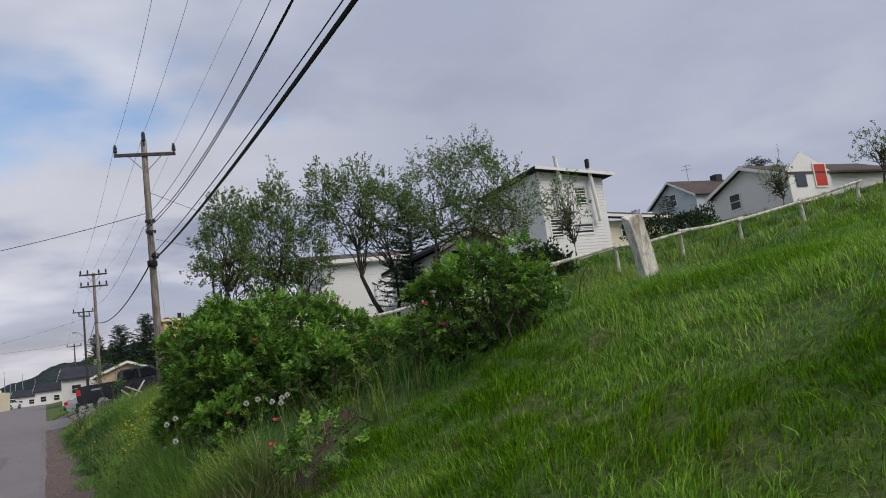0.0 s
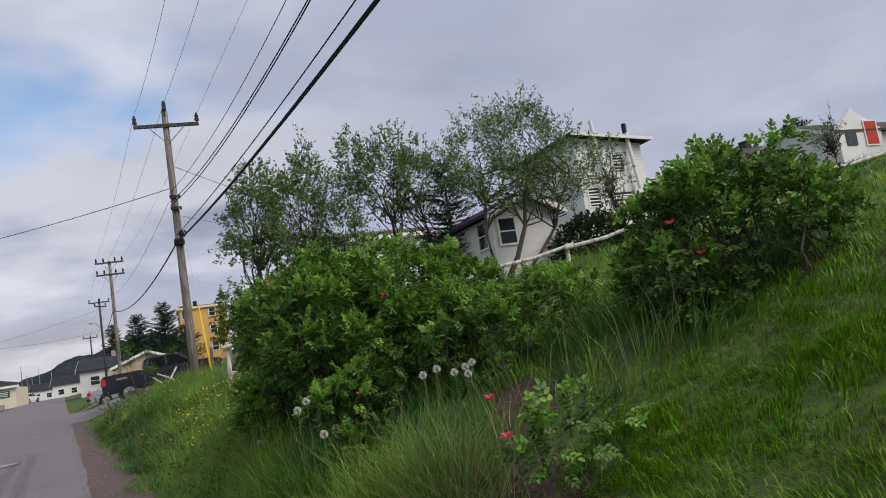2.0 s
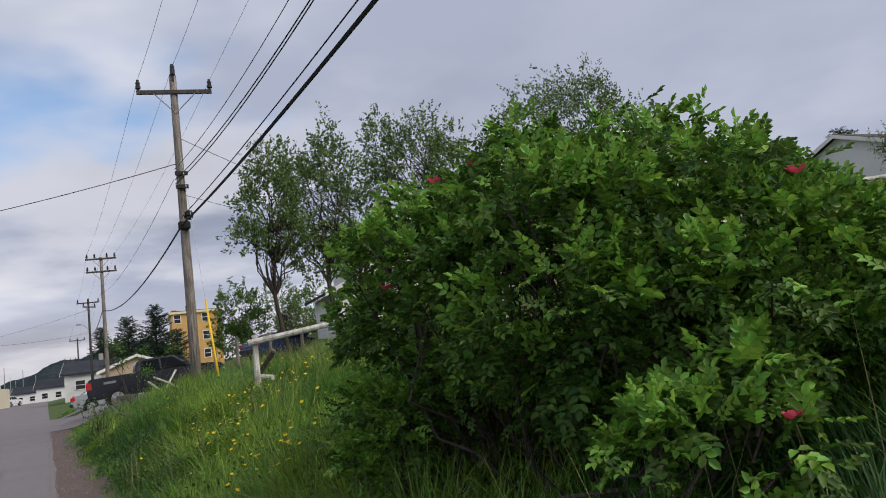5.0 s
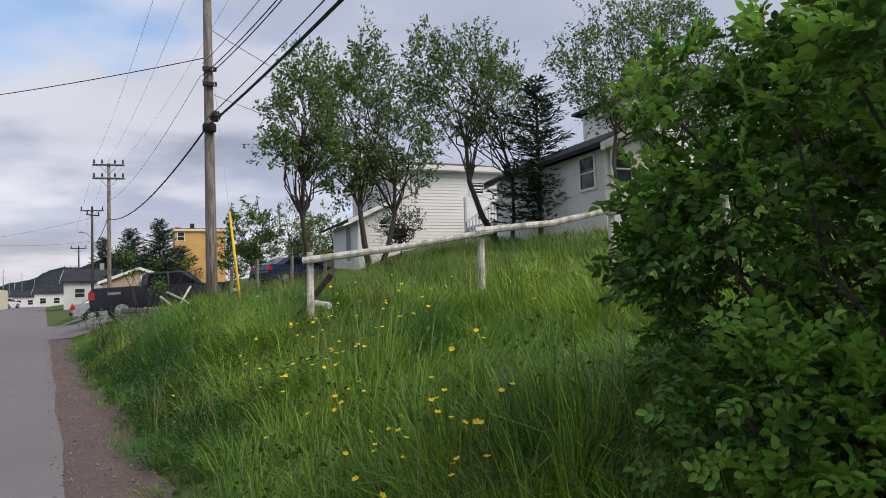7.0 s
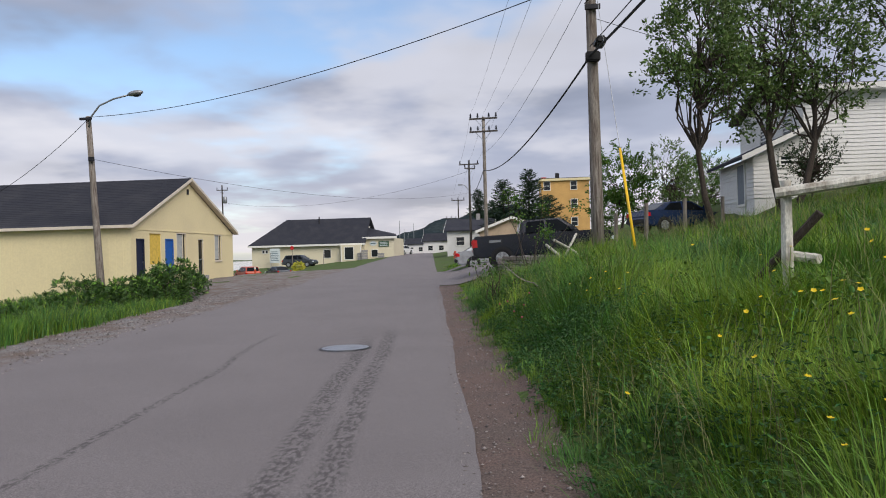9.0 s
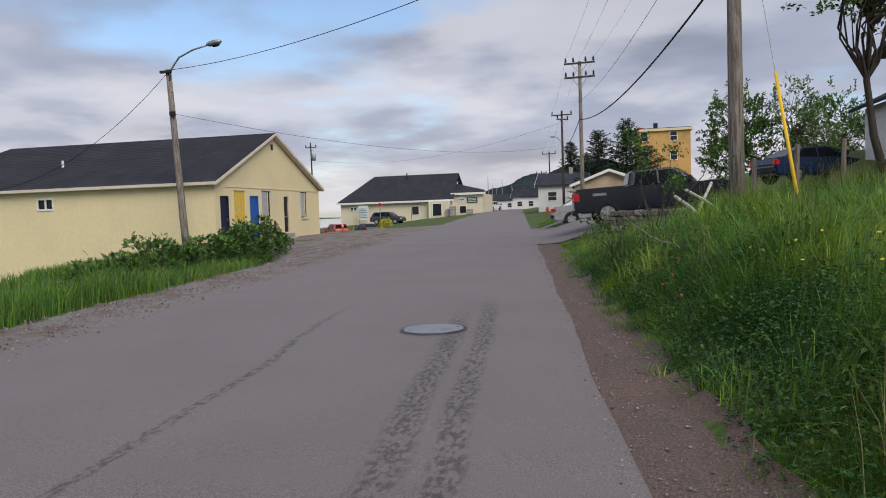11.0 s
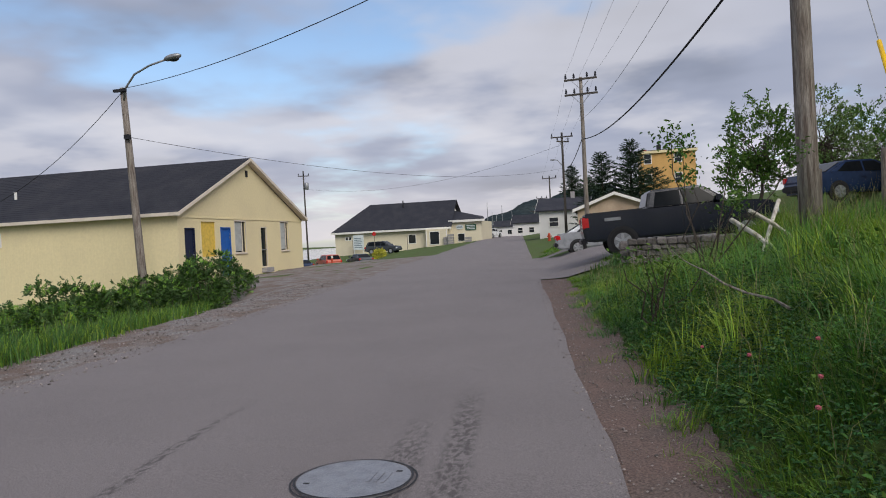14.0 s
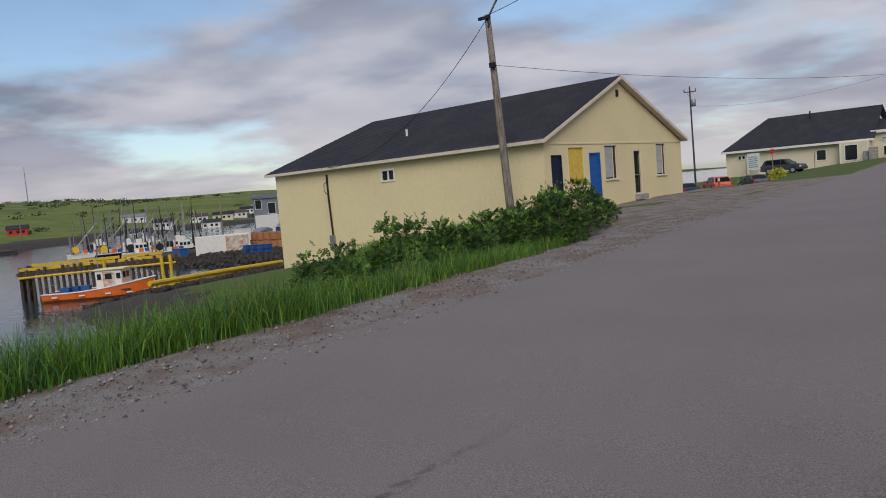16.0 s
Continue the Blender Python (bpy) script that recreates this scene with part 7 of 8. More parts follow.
antenna = thing("antenna", "thin rooftop television antenna on a mast", "antenna")
part("mast", tube([(57.0, 59.5, 15.9), (57.0, 59.5, 18.4)], 0.04, 6), "steel", antenna)
for z, w in ((18.2, 0.6), (17.8, 0.8)):
    part("element", rod(bmesh.new(), (57.0 - w, 59.5, z), (57.0 + w, 59.5, z + 0.2), 0.025, n=5), "steel", antenna)

th = gabled_house("tan_house", "low tan house with brown gable roof and white trim", -3.0, 3.1, 80.0, 90.0, 3.75, 5.0, "y", "tan", "shingle_brown", [("y", 80.0, -0.9, 0.3, 2.2, 3.2)], ())
wb = gabled_house("white_roadside_house", "white roadside house with dark roof", -8.2, -2.5, 104.0, 114.0, 4.6, 6.2, "x", "siding", "shingle", [("x", -8.2, 106.0, 107.2, 2.6, 3.8), ("y", 104.0, -7.0, -6.0, 2.8, 3.8)], ())
part("chimney", box(bmesh.new(), -4.6, -4.1, 108.5, 109.0, 5.6, 7.0), "stone_grey", wb)
for x0, x1, y0, y1, e, r, m in ((-19.2, -12.2, 170, 178, 4.6, 6.3, "siding"), (-17.0, -11.0, 184, 192, 4.8, 6.4, "cream_far"), (-27.0, -20.5, 196, 204, 4.4, 5.9, "siding")):
    gabled_house("far_house", "small pale house far down the road", x0, x1, y0, y1, e, r, "x", m, "shingle", [("y", y0, x0 + 1, x0 + 2, 2.6, 3.6), ("y", y0, x0 + 3.4, x0 + 4.4, 2.6, 3.6)], ())


def ochre_block():
    h = thing("ochre_building", "three-storey ochre building with flat roof", "building")
    x0, x1, y0, y1 = 4.9, 12.2, 125.0, 135.0
    part("wall", box(bmesh.new(), x0, x1, y0, y1, gz(8, 125) - 1, 12.6), "apt", h)
    part("cornice", box(bmesh.new(), x0 - 0.3, x1 + 0.3, y0 - 0.3, y1 + 0.3, 12.6, 12.95), "cream", h)
    part("roof", box(bmesh.new(), x0 - 0.1, x1 + 0.1, y0 - 0.1, y1 + 0.1, 12.95, 13.05), "shingle", h)
    for z in (11.2, 8.4, 5.6):
        for x in (5.3, 9.4):
            window_unit(h, "y", y0, x, x + 0.9, z, z + 1.25)
        window_unit(h, "x", x0, 128, 129, z, z + 1.2)
    part("chimney", box(bmesh.new(), 7.2, 7.8, 127, 127.6, 13.0, 14.0), "dark_metal", h)
    part("chimney", box(bmesh.new(), 5.1, 5.9, 129, 129.8, 13.0, 13.6), "red", h)


ochre_block()


def hall():
    h = thing("hall", "long cream hall with steep charcoal roof", "building")
    x0, x1, y0, y1 = -42.8, -24.0, 128.0, 140.0
    part("wall", box(bmesh.new(), x0, x1, y0, y1, -1.2, 3.75), "cream_far", h)
    bm = bmesh.new()
    prism(bm, [(x0 - 0.5, y0 - 0.6, 3.7), (x1 + 0.4, y0 - 0.6, 3.7), (x1 + 0.2, y0 + 5.6, 8.15), (x0 + 4.3, y0 + 5.6, 8.15), (x0 + 5.2, y0 + 2.6, 5.85)], (0, 0, 0.15))
    prism(bm, [(x0 - 0.5, y1 + 0.6, 3.7), (x0 + 5.2, y1 - 2.6, 5.85), (x0 + 4.3, y0 + 5.6, 8.15), (x1 + 0.2, y0 + 5.6, 8.15), (x1 + 0.4, y1 + 0.6, 3.7)], (0, 0, 0.15))
    prism(bm, [(x0 - 0.5, y0 - 0.6, 3.7), (x0 + 5.2, y0 + 2.6, 5.85), (x0 + 4.3, y0 + 5.6, 8.15), (x0 + 5.2, y1 - 2.6, 5.85), (x0 - 0.5, y1 + 0.6, 3.7)], (0, 0, 0.15))
    roof = part("roof", bm, "shingle", h, "steep charcoal shingle roof")
    bm = bmesh.new()
    prism(bm, [(x1 - 0.1, y0, 3.75), (x1 - 0.1, y1, 3.75), (x1 - 0.5, y0 + 5.6, 7.7)], (0.1, 0, 0))
    part("gable", bm, "siding", h)
    part("fascia", box(bmesh.new(), x0 - 0.5, x1 + 0.4, y0 - 0.64, y0 - 0.6, 3.55, 3.85), "white", roof)
    part("roof_vent", tube([(-32.5, 132.5, 6.8), (-32.5, 132.5, 8.6)], 0.1, 8), "dark_metal", roof)
    for a0, a1, z0, z1 in ((-41.0, -40.65, 2.6, 3.05), (-40.45, -40.1, 2.6, 3.05), (-30.6, -29.5, 1.6, 2.9)):
        window_unit(h, "y", y0, a0, a1, z0, z1, bars=False)
    # porch with a large dark window
    part("porch", box(bmesh.new(), -27.6, -24.2, y0 - 1.1, y0, 0.4, 3.6), "cream_far", h)
    window_unit(h, "y", y0 - 1.1, -26.9, -25.5, 1.3, 3.2, bars=False)
    for x in (-27.5, -24.3):
        part("trim", box(bmesh.new(), x - 0.06, x + 0.06, y0 - 1.16, y0 - 1.1, 0.5, 3.5), "white", h)
    # lower front part with its sign boards
    part("front_wall", box(bmesh.new(), -24.0, -19.2, y0 + 1.0, y1, 0.0, 4.6), "cream_far", h)
    bm = bmesh.new()
    prism(bm, [(-24.3, y0 + 0.6, 4.6), (-18.6, y0 + 0.6, 4.75), (-19.4, y0 + 4.6, 5.2), (-24.3, y0 + 4.6, 6.4)], (0, 0, 0.14))
    part("front_roof", bm, "shingle", h)
    part("front_fascia", box(bmesh.new(), -24.3, -18.6, y0 + 0.55, y0 + 0.6, 4.5, 4.85), "white", h)
    s = part("sign_board", box(bmesh.new(), -21.7, -20.0, y0 + 0.9, y0 + 1.0, 3.2, 4.1), "green_board", h, "dark green sign with pale bars")
    for z in (3.35, 3.6, 3.85):
        part("bar", box(bmesh.new(), -21.5, -20.2, y0 + 0.87, y0 + 0.9, z, z + 0.1), "sign", s)
    bm = bmesh.new()
    bmesh.ops.create_cone(bm, cap_ends=True, segments=20, radius1=0.5, radius2=0.5, depth=0.06, matrix=Matrix.Translation((-22.6, y0 + 0.95, 3.75)) @ Matrix.Rotation(radians(90), 4, "X") @ Matrix.Diagonal((1.2, 0.75, 1, 1)))
    s = part("oval_sign", bm, "sign", h, "oval pale sign with dark bar")
    part("bar", box(bmesh.new(), -23.0, -22.2, y0 + 0.9, y0 + 0.92, 3.68, 3.82), "sign_text", s)
    window_unit(h, "y", y0 + 1.0, -22.9, -21.9, 1.6, 2.7, bars=False)
    # free-standing notice board by the wall
    b = thing("notice_board", "white notice board with unreadable grey lines", "sign")
    part("board", box(bmesh.new(), -39.1, -37.4, 126.0, 126.1, 1.0, 3.3), "sign", b)
    for k in range(6):
        part("line", box(bmesh.new(), -38.9, -37.6 - 0.1 * (k % 3), 125.98, 126.0, 1.35 + 0.28 * k, 1.44 + 0.28 * k), "sign_text", b)
    for x in (-39.0, -37.5):
        part("leg", box(bmesh.new(), x - 0.05, x + 0.05, 126.1, 126.2, gz(x, 126) - 0.2, 1.2), "white", b)


hall()
# things before the hall
for x, y, w, h2 in ((-23.6, 126.6, 0.9, 1.6), (-24.4, 126.9, 0.7, 1.5), (-21.0, 127.2, 0.9, 1.2)):
    crates = thing("crate_stack", "stacked grey slatted crates by the hall", "crates", "crate stacks")
    z = gz(x, y)
    for k in range(int(h2 / 0.4)):
        part("crate", box(bmesh.new(), x - w / 2, x + w / 2, y - 0.4, y + 0.4, z + 0.4 * k, z + 0.4 * k + 0.36, 0.02), "stone_grey", crates)
for x, y, hh in ((-29.2, 106.0, 3.6), (-33.0, 108.5, 2.4), (-26.8, 113.0, 2.0)):
    z = gz(x, y)
    sp = thing("sign_post", "thin dark sign post on the verge", "post", "sign posts")
    part("pole", tube([(x, y, z - 0.2), (x, y, z + hh)], 0.04, 6), "pole_wood", sp)
    if hh > 3:
        bm = bmesh.new()
        bmesh.ops.create_cone(bm, cap_ends=True, segments=8, radius1=0.27, radius2=0.27, depth=0.03, matrix=Matrix.Translation((x, y - 0.05, z + hh - 0.2)) @ Matrix.Rotation(radians(90), 4, "X"))
        part("plate", bm, "lamp_red", sp, "red octagonal plate")
mk = thing("marker_post", "orange and white marker post by the lot", "post")
zz = gz(-24.6, 79) + 0.1
part("post", tube([(-24.6, 79, zz - 0.1), (-24.6, 79, zz + 1.5)], 0.09, 8), "white", mk)
part("band", tube([(-24.6, 79, zz + 0.7), (-24.6, 79, zz + 1.3)], 0.095, 8), "car_red", mk)
rng = np.random.default_rng(81)
yb = thing("yellow_shrub", "small yellow-green shrub beside the lot", "shrub")
zz = gz(-23.6, 90)
p, out = shell_points(rng, [(-23.6, 90.0, zz + 0.4, 0.65, 0.6, 0.55)], 700, 0.4)
mesh_of("foliage", *leaf_arrays(p, out + rng.normal(size=p.shape) * 0.6, rng.normal(size=p.shape), np.full(len(p), 0.2), np.full(len(p), 0.12), oval=False), "flower_yellow", yb)
pl, t = utility_pole(-46.7, 126.0, 13.9, -0.01, "dark utility pole with a grey transformer", "pole_dark", 0.15)
crossarm(pl, -46.8, 126.0, 13.1, 0.9, 15, (-0.9, 0.0, 0.9))
part("transformer", tube([(-46.2, 125.6, 10.9), (-46.2, 125.6, 11.0), (-46.2, 125.6, 11.9), (-46.2, 125.6, 12.0)], [0.25, 0.32, 0.32, 0.2], 12), "steel", pl, "grey pole transformer", smooth=True)
hy = thing("fire_hydrant", "red fire hydrant beside the road", "hydrant")
hx, hyy = -6.0, 88.0
zz = gz(hx, hyy)
part("barrel", tube([(hx, hyy, zz), (hx, hyy, zz + 0.1), (hx, hyy, zz + 0.12), (hx, hyy, zz + 0.6), (hx, hyy, zz + 0.62), (hx, hyy, zz + 0.78)], [0.18, 0.18, 0.12, 0.12, 0.15, 0.05], 12), "hydrant", hy)
part("outlet", rod(bmesh.new(), (hx - 0.22, hyy, zz + 0.45), (hx + 0.22, hyy, zz + 0.45), 0.06), "hydrant", hy)
ys = thing("warning_sign", "yellow roadside warning sign on a post", "sign")
sx, sy = -9.4, 128.0
zz = gz(sx, sy)
part("post", tube([(sx, sy, zz - 0.2), (sx, sy, zz + 2.6)], 0.05, 6), "steel", ys)
bm = bmesh.new()
prism(bm, [(sx - 0.5, sy - 0.06, zz + 2.1), (sx, sy - 0.06, zz + 1.6), (sx + 0.5, sy - 0.06, zz + 2.1), (sx, sy - 0.06, zz + 2.6)], (0, 0.03, 0))
part("plate", bm, "guard_yellow", ys)


# ---- flowers in the meadow ----
def small_flowers():
    rng = np.random.default_rng(91)
    cup = bmesh.new()
    for k in range(5):
        a = k * 1.2566
        d, s = Vector((math.cos(a), math.sin(a), 0.35)), Vector((-math.sin(a), math.cos(a), 0))
        poly(cup, [(0, 0, 0), d * 0.010 + s * 0.008, d * 0.018, d * 0.010 - s * 0.008])
    me_cup = bpy.data.meshes.new("flower")
    cup.to_mesh(me_cup)
    cup.free()
    me_cup.materials.append(MAT["buttercup"])
    stalk = tube([(0, 0, -0.5), (0.01, 0, -0.25), (0, 0, 0)], 0.0025, 4)
    me_stalk = bpy.data.meshes.new("stalk")
    stalk.to_mesh(me_stalk)
    stalk.free()
    me_stalk.materials.append(MAT["grass_tall"])
    clock = bmesh.new()
    for k in range(110):
        d = Vector(rng.normal(size=3)).normalized()
        s = d.orthogonal().normalized()
        poly(clock, [d * 0.010, d * 0.030 + s * 0.004, d * 0.034, d * 0.030 - s * 0.004])
    me_clock = bpy.data.meshes.new("seed_head")
    clock.to_mesh(me_clock)
    clock.free()
    me_clock.materials.append(MAT["clock"])
    spots = []
    for cx, cy, n, sx, sy in ((1.6, 13.6, 60, 0.35, 1.2), (2.3, 15.5, 34, 0.5, 0.8), (1.5, 12.2, 22, 0.25, 0.5), (0.9, 17.5, 16, 0.4, 2.0)):
        for _ in range(n):
            spots.append((cx + rng.normal() * sx, cy + rng.normal() * sy))
    for x, y in spots:
        u = x - float(road_x(y))
        if u < 0.9:
            continue
        b = thing("buttercup", "yellow buttercup flower on a thin stalk", "flower", "buttercups in the meadow")
        b.matrix_world = pose(x, y, gz(x, y) + 0.46 + 0.18 * rng.random(), 14 + rng.normal() * 14, -8 + rng.normal() * 14, rng.normal() * 25)
        k = 0.8 + 0.35 * rng.random()
        for me, name in ((me_cup, "flower"), (me_stalk, "stalk")):
            o = new(name, me)
            o.parent = b
            o.scale = (k, k, 1) if name == "flower" else (1, 1, 1)
    for x, y, z in ((2.50, 6.20, 1.46), (2.39, 6.15, 1.44), (2.63, 6.25, 1.42), (2.73, 6.30, 1.44), (2.78, 6.30, 1.46), (2.70, 6.20, 1.40), (1.82, 6.90, 1.37), (1.74, 6.80, 1.33), (1.79, 6.30, 1.20), (1.75, 9.2, 0.95), (5.6, 6.9, 2.15)):
        b = thing("dandelion_clock", "round white dandelion seed head on a stalk", "flower", "dandelion clocks")
        b.matrix_world = pose(x, y, z)
        for me, name in ((me_clock, "seed_head"), (me_stalk, "stalk")):
            o = new(name, me)
            o.parent = b
            if name == "seed_head":
                o.scale = (0.78, 0.78, 0.78)

    bm = bmesh.new()
    bmesh.ops.create_icosphere(bm, subdivisions=1, radius=0.017, matrix=Matrix.Diagonal((1, 1, 0.9, 1)))
    me_head = bpy.data.meshes.new("clover_head")
    bm.to_mesh(me_head)
    bm.free()
    me_head.materials.append(MAT["clover_flower"])
    for x, y in ((-0.10, 22.2), (0.05, 22.7), (-0.2, 23.4), (0.15, 23.1), (-0.35, 24.6), (0.0, 21.3)):
        b = thing("clover_flower", "pink clover flower on a thin stalk", "flower", "clover flowers")
        b.matrix_world = pose(x, y, gz(x, y) + 0.40 + 0.08 * rng.random(), rng.normal() * 10, rng.normal() * 10, 0)
        for me, name in ((me_head, "flower"), (me_stalk, "stalk")):
            o = new(name, me)
            o.parent = b


small_flowers()


def loose_stones():
    """Loose stones on the shoulder and the verge."""
    rng = np.random.default_rng(97)
    rock = np.array([[1, 0, 0], [0, 1, 0], [-1, 0, 0], [0, -1, 0], [0, 0, 0.7], [0, 0, -0.5]], float)
    tris = np.array([[0, 1, 4], [1, 2, 4], [2, 3, 4], [3, 0, 4], [1, 0, 5], [2, 1, 5], [3, 2, 5], [0, 3, 5]])
    for u0, u1, y0, y1, n, size, label in ((-0.12, 0.72, 4, 39, 5200, 0.009, "small loose stones on the red road shoulder"), (-ROAD_W - 1.7, -ROAD_W + 0.35, 20, 44, 5200, 0.016, "loose grey stones on the gravel verge")):
        y = y0 + (y1 - y0) * rng.random(n)
        u = u0 + (u1 - u0) * rng.random(n)
        x = road_x(y) + u
        s = size * (0.5 + 1.3 * rng.random(n) ** 3)
        z = ground_z(x, y) + 0.046
        jit = rock[None] * (1 + 0.35 * rng.normal(size=(n, 6, 3))) * s[:, None, None]
        v = (jit + np.stack([x, y, z], 1)[:, None]).reshape(-1, 3)
        f = (np.arange(n)[:, None, None] * 6 + tris[None]).reshape(-1, 3)
        mesh_of("loose_stones", v, f, "pebble", None, label, "gravel", "stuff")


loose_stones()

# ---- harbour ----
def hull_bm(length, beam, depth, sheer):
    """A boat's hull: stern at -x, bow at +x, keel line at z = 0."""
    bm = bmesh.new()
    rings = []
    n = 12
    for i in range(n + 1):
        k = i / n
        x = -length / 2 + length * k
        w = beam / 2 * (0.86 + 0.14 * math.sin(math.pi * min(k * 1.4, 1) / 2)) * (1 - max(0, (k - 0.55) / 0.45) ** 2.2)
        top = depth + sheer * max(0, k - 0.25) ** 1.8
        low = 0.25 * depth * max(0, k - 0.6)
        pts = [(x + 0.5 * k ** 6, -w, top), (x, -w * 0.94, depth * 0.45), (x - 0.15, -w * 0.55, low), (x - 0.15, w * 0.55, low), (x, w * 0.94, depth * 0.45), (x + 0.5 * k ** 6, w, top)]
        rings.append([bm.verts.new(p) for p in pts])
    for a, b in zip(rings, rings[1:]):
        for j in range(5):
            bm.faces.new((a[j], a[j + 1], b[j + 1], b[j]))
        bm.faces.new((a[5], a[0], b[0], b[5]))
    bm.faces.new(rings[0][::-1])
    bmesh.ops.remove_doubles(bm, verts=bm.verts, dist=0.003)
    bmesh.ops.recalc_face_normals(bm, faces=bm.faces)
    return bm


def gunwale(parent, length, beam, depth, sheer, mat):
    for s in (-1, 1):
        pts = []
        for i in range(13):
            k = i / 12
            w = beam / 2 * (0.86 + 0.14 * math.sin(math.pi * min(k * 1.4, 1) / 2)) * (1 - max(0, (k - 0.55) / 0.45) ** 2.2)
            pts.append((-length / 2 + length * k + 0.5 * k ** 6, s * w, depth + sheer * max(0, k - 0.25) ** 1.8 + 0.03))
        part("gunwale", tube(pts, 0.07, 6), mat, parent)


def orange_boat():
    a, b = Vector((-72.0, 44.6, 0)), Vector((-65.4, 50.9, 0))
    boat = thing("orange_boat", "orange wooden fishing boat with small wheelhouse moored at the wharf", "boat")
    boat.matrix_world = pose(*((a + b) / 2)[:2], WATER_Z - 0.25, 0, 0, math.degrees(math.atan2(b.y - a.y, b.x - a.x)))
    L, B, D, S = 9.2, 2.9, 0.95, 1.35
    hull = part("hull", hull_bm(L, B, D, S), "orange", boat, smooth=False)
    gunwale(hull, L, B, D, S, "white")
    bm = bmesh.new()
    box(bm, -L / 2 + 0.2, L * 0.34, -B * 0.40, B * 0.40, D - 0.1, D + 0.02)
    part("deck", bm, "timber", boat)
    house = part("wheelhouse", box(bmesh.new(), 0.2, 2.5, -0.95, 0.95, D, D + 1.75, 0.03), "white", boat)
    part("wood_panel", box(bmesh.new(), 0.85, 1.9, -0.975, -0.95, D + 0.15, D + 1.6), "rust", house, "tan plywood side panel")
    part("roof", box(bmesh.new(), 0.0, 2.8, -1.1, 1.1, D + 1.75, D + 1.85, 0.03), "cream", house)
    for x0, x1 in ((0.35, 0.7), (1.05, 1.65), (2.05, 2.4)):
        part("side_window", box(bmesh.new(), x0, x1, -0.995, -0.97, D + 0.95, D + 1.45), "glass", house)
    for y in (-0.65, 0.1):
        part("front_window", box(bmesh.new(), 2.5, 2.52, y, y + 0.55, D + 0.95, D + 1.5), "glass", house)
    part("aft_window", box(bmesh.new(), 0.18, 0.2, -0.5, 0.4, D + 0.9, D + 1.5), "glass", house)
    for x, y in ((-2.2, 0.2), (-2.8, -0.4), (-1.4, 0.5)):
        part("deck_tub", box(bmesh.new(), x - 0.4, x + 0.4, y - 0.3, y + 0.3, D, D + 0.45, 0.03), "bin_blue", boat)
    for x in (-3.6, -1.2, 1.1, 3.0):
        part("scuff_patch", box(bmesh.new(), x, x + 0.5, -B / 2 * 0.985 - 0.03, -B / 2 * 0.95, 0.62, 0.74), "white", hull, "worn pale fender patch")
    part("mast", tube([(0.1, 0, D + 1.8), (0.1, 0, D + 3.6)], 0.04, 6), "steel", boat)
    part("rail", tube([(-4.3, -1.2, D + 0.05), (-4.3, -1.2, D + 0.7), (-4.3, 1.2, D + 0.7), (-4.3, 1.2, D + 0.05)], 0.03, 6), "steel", boat)


orange_boat()


def wharf():
    w = thing("wharf", "timber pile wharf with yellow-painted bull rails", "wharf")
    a, b = Vector((-75.3, 43.4, 0)), Vector((-69.6, 54.6, 0))
    d = (b - a).normalized()
    n = Vector((-d.y, d.x, 0))
    top = -2.55
    length, width = (b - a).length, 7.0

    def at(s, t, z):
        p = a + d * s + n * t
        return Vector((p.x, p.y, z))

    bm = bmesh.new()
    prism(bm, [at(-0.2, -0.1, top - 0.3), at(length + 1.5, -0.1, top - 0.3), at(length + 1.5, width, top - 0.3), at(-0.2, width, top - 0.3)], (0, 0, 0.3))
    part("deck", bm, "timber", w)
    piles = []
    for k in range(4):
        me = tube([(0, 0, -0.5), (0.02, 0, 1.5), (0, 0.02, 3.1)], [0.16, 0.15, 0.14], 7)
        m = bpy.data.meshes.new("timber_post")
        me.to_mesh(m)
        me.free()
        m.materials.append(MAT["timber"])
        piles.append(m)
    rng = random.Random(4)
    spots = [(0.1 + 0.5 * i, 0.0) for i in range(int(length / 0.5) + 3)] + [(0.0, 0.6 * i) for i in range(1, 12)]
    for s, t in spots:
        ob = new("timber_post", rng.choice(piles))
        ob.parent = w
        ob.matrix_world = Matrix.Translation(at(s, t - 0.05, WATER_Z - 0.1)) @ Matrix.Diagonal((1, 1, 1 + rng.uniform(-0.12, 0.05), 1))
    for t0 in (0.15, width - 0.3):
        for s in np.arange(0, length - 2, 4.2):
            bm = bmesh.new()
            prism(bm, [at(s, t0, top + 0.12), at(s + 3.9, t0, top + 0.12), at(s + 3.9, t0 + 0.25, top + 0.12), at(s, t0 + 0.25, top + 0.12)], (0, 0, 0.28))
            part("bull_rail", bm, "rail_yellow", w, "yellow-painted timber rail")
            part("rail_block", box(bmesh.new(), *sorted((at(s, t0, 0).x, at(s, t0, 0).x + 0.3)), *sorted((at(s, t0, 0).y, at(s, t0, 0).y + 0.3)), top, top + 0.12), "timber", w)
    part("waler", tube([at(0, -0.28, top - 0.45), at(length + 1, -0.28, top - 0.45)], 0.12, 6), "rail_yellow", w)
    for s in (length - 0.3, length + 0.5, 7.2):
        part("fender_pile", tube([at(s, -0.4, WATER_Z - 0.3), at(s, -0.35, top + 0.35)], 0.16, 8), "rail_yellow", w, "yellow-painted fender pile")
    for s in (0.8, 6.0, 11.0):
        part("bollard", tube([at(s, 0.9, top), at(s, 0.9, top + 0.35), at(s, 0.9, top + 0.36), at(s, 0.9, top + 0.5)], [0.14, 0.12, 0.2, 0.18], 8), "dark_metal", w)


wharf()


